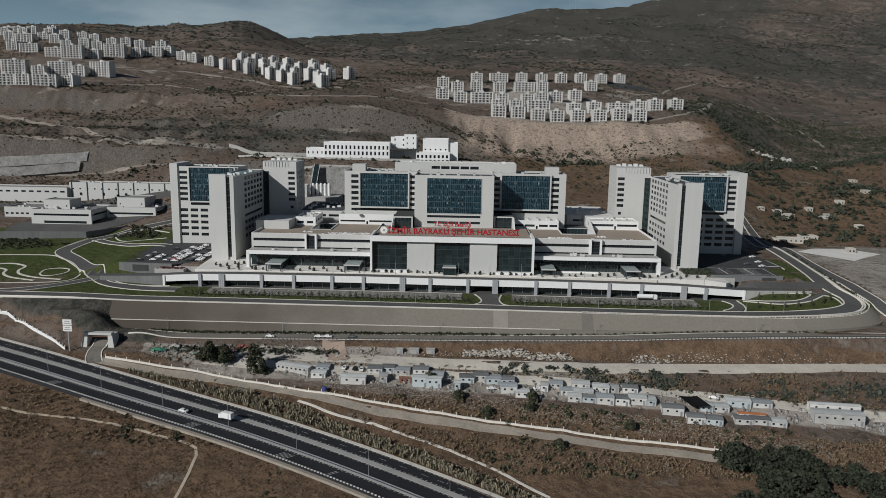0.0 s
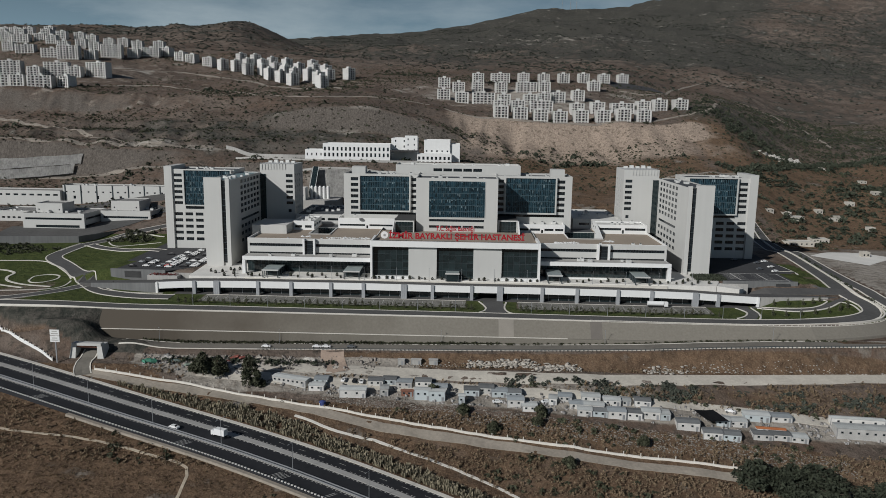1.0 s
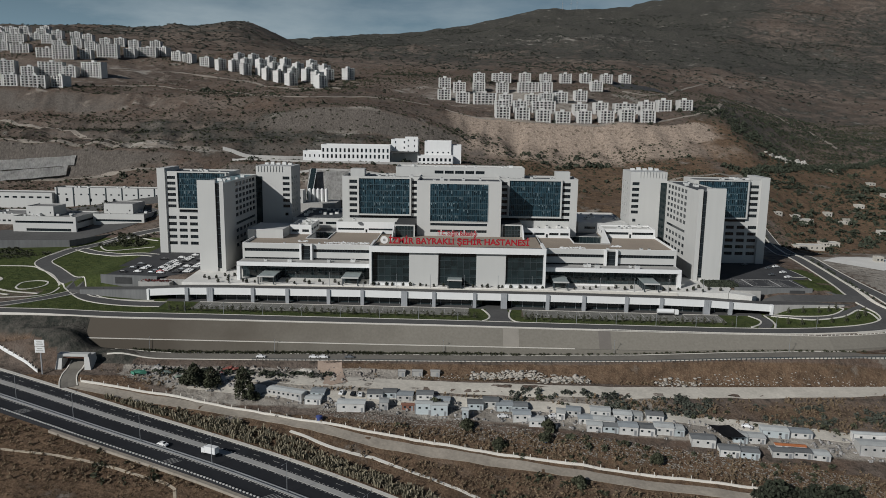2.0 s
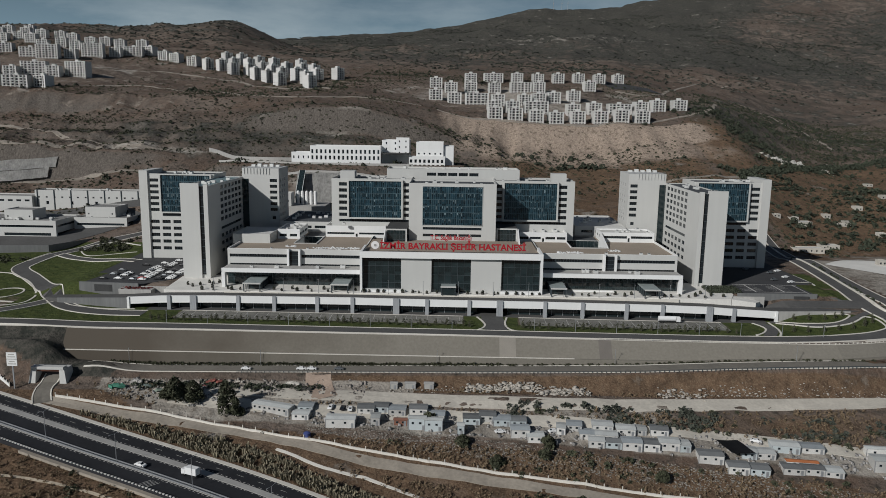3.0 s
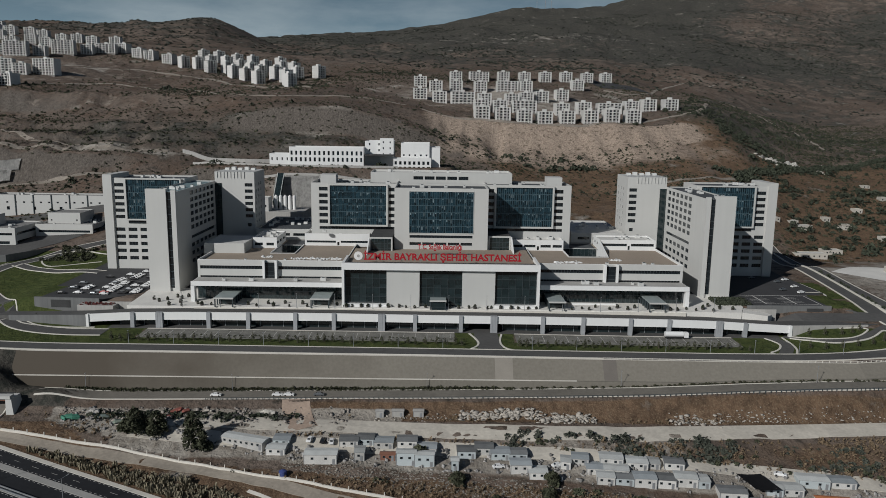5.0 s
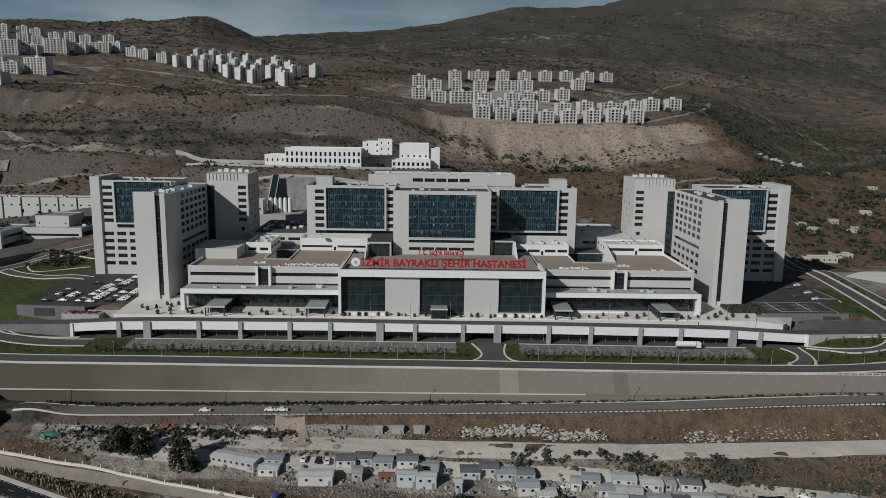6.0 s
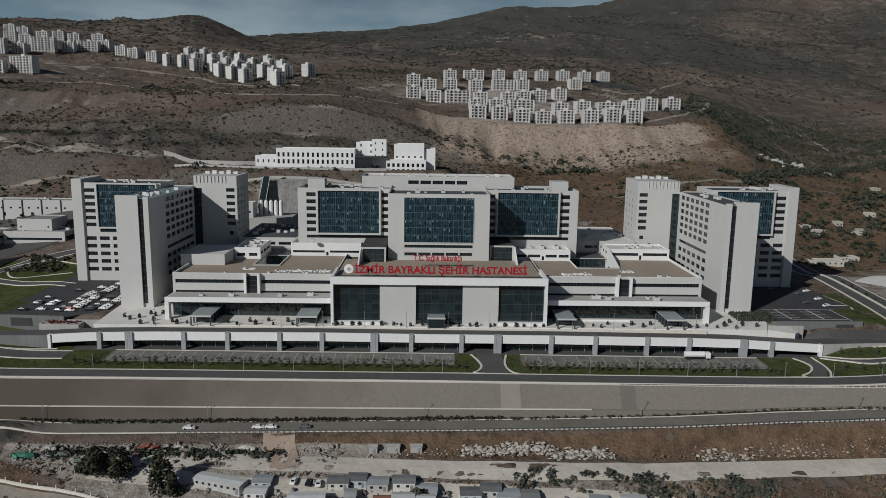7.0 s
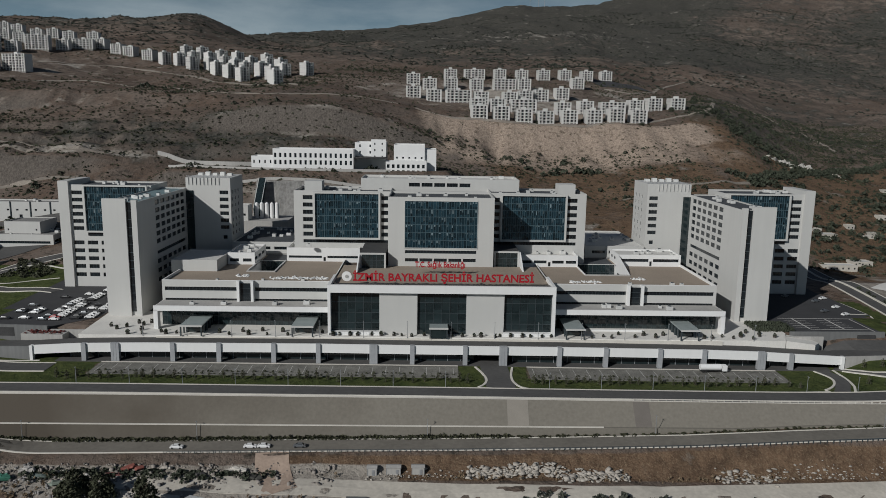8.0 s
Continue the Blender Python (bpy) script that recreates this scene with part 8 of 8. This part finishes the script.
def rock_face(x0, x1, y, h, seed, label):
    """A broken pale rock face leaning back into the slope."""
    bm = clear()
    n, rows_n = 26, 7
    rng = random.Random(seed)
    crest = [h * (0.7 + 0.3 * abs(math.sin(i * 0.4 + seed))) * rng.uniform(0.85, 1.05) for i in range(n + 1)]
    grid = []
    for j in range(rows_n + 1):
        f = j / rows_n
        row = []
        for i in range(n + 1):
            x = x0 + (x1 - x0) * i / n
            edge = abs(math.sin(math.pi * i / n)) ** 0.4
            row.append(bm.verts.new((x + rng.uniform(-0.5, 0.5), y + f * 5 + rng.uniform(-0.9, 0.9), land_at(x, y) - 2.5 + f * (crest[i] * edge + 2.5) + rng.uniform(-0.3, 0.3))))
        grid.append(row)
    back = [bm.verts.new((v.co.x, y + 14, land_at(v.co.x, y + 14) - 1.5)) for v in grid[-1]]
    grid.append(back)
    for a, b in zip(grid, grid[1:]):
        for i in range(n):
            bm.faces.new((a[i], a[i + 1], b[i + 1], b[i]))
    return tagged(part("rock_face", bm, CLIFF), label, "rock", kind="structure")


CLIFF = material("white_broken_rock", (0.40, 0.38, 0.35), 0.95, vary=0.45, scale=0.25, fine=1.5, bump=0.5)
rock_face(344, 362, 858, 6, 1, "white broken limestone face on the hillside")
rock_face(364, 390, 862, 8, 2, "white broken limestone face on the hillside")
rock_face(418, 440, 902, 4, 3, "small pale limestone face on the hillside")
scatter("verge_shrubs", BUSH, spots_in(420, 63, (221, 232), (405, 560), lambda x, y: (np.abs(x - np.interp(y, [400, 420, 447, 501, 560], [223.5, 222, 224.2, 229.6, 233.6])) < 1.3) * patchy(x, y, 18, 0.35, 0.55, 27), (0.6, 1.5), (0.9, 1.5)), LEAFD, "dark shrubs along the site wall", "shrubs")
# masts on the far ridge
for x in (395, 430, 455):
    z = land_at(x, 3250)
    ob = thing("radio_mast", "thin steel radio mast on the far ridge", "mast", (x, 3250, z), "radio masts")
    bm = clear()
    tube(bm, (x, 3250, z - 5), (x, 3250, z + 40), 1.0, 0.4, 5)
    part("pole", bm, STEEL, ob)
    bm = clear()
    box(bm, x - 2, x + 2, 3249, 3251, z + 24, z + 27)
    part("dish", bm, STEEL, ob)

# ---- small things on the hospital roofs ----
urng = random.Random(17)
unit = thing("roof_unit", "pale roof ventilation unit", "roof unit", (-70, 480, 33.2), "roof units")
bm = clear()
box(bm, -1.1, 1.1, -0.8, 0.8, 0, 1.3)
bmesh.ops.bevel(bm, geom=bm.edges[:], offset=0.08, segments=1, affect="EDGES")
o = part("casing", bm, PLANT, unit)
o.matrix_parent_inverse = Matrix.Identity(4)
bm = clear()
tube(bm, (0, 0, 1.3), (0, 0, 1.55), 0.55, n=10)
o = part("fan_cowl", bm, FRAME, unit)
o.matrix_parent_inverse = Matrix.Identity(4)
for x0, x1, y0, y1, z, n in ((-79, -48, 487, 497, 30.6, 7), (36, 61, 479, 490, 29.6, 7), (-40, 30, 512, 528, 64.4, 12), (-107, -97, 476, 496, 30.2, 6), (88, 115, 484, 495, 30.0, 8), (-112, -84, 515, 555, 30.4, 16), (76, 104, 515, 555, 30.4, 16),
                              (-150, -142, 450, 505, 58.1, 10), (133, 142, 450, 505, 58.1, 10), (-195, -160, 506, 520, 59.8, 8), (150, 186, 506, 520, 59.8, 8), (-76, -32, 495, 512, 59.2, 8), (26, 66, 495, 512, 59.2, 8), (-24, 14, 470, 492, 59.0, 6),
                              (-336, -294, 564, 596, 19.7, 16), (-287, -252, 586, 624, 19.5, 12), (-372, -344, 588, 612, 18.1, 6), (-340, -210, 637, 648, LONG_Z - 0.8, 14), (-120, -60, 436, 440, 25.0, 3), (60, 110, 436, 440, 25, 3), (60, 110, 424, 430, 17.15, 5), (-120, -60, 424, 430, 17.15, 4)):
    for _ in range(n):
        copy_thing(unit, put(urng.uniform(x0, x1), urng.uniform(y0, y1), z, urng.choice((0, 1.57))) @ Matrix.Scale(urng.uniform(0.6, 1.3), 4))
bags = []
for x0, x1, y in ((-82, -56, 442), (54, 68, 441), (-98, -92, 446), (84, 90, 448)):
    for _ in range(int((x1 - x0) * 7)):
        bags.append((urng.uniform(x0, x1), y + urng.gauss(2, 1.3), 25.05, urng.uniform(0.35, 0.85), 0.8))
scatter("roof_rubble", STONES, bags, WHITE, "white ballast bags heaped on the podium roof", "rubble")
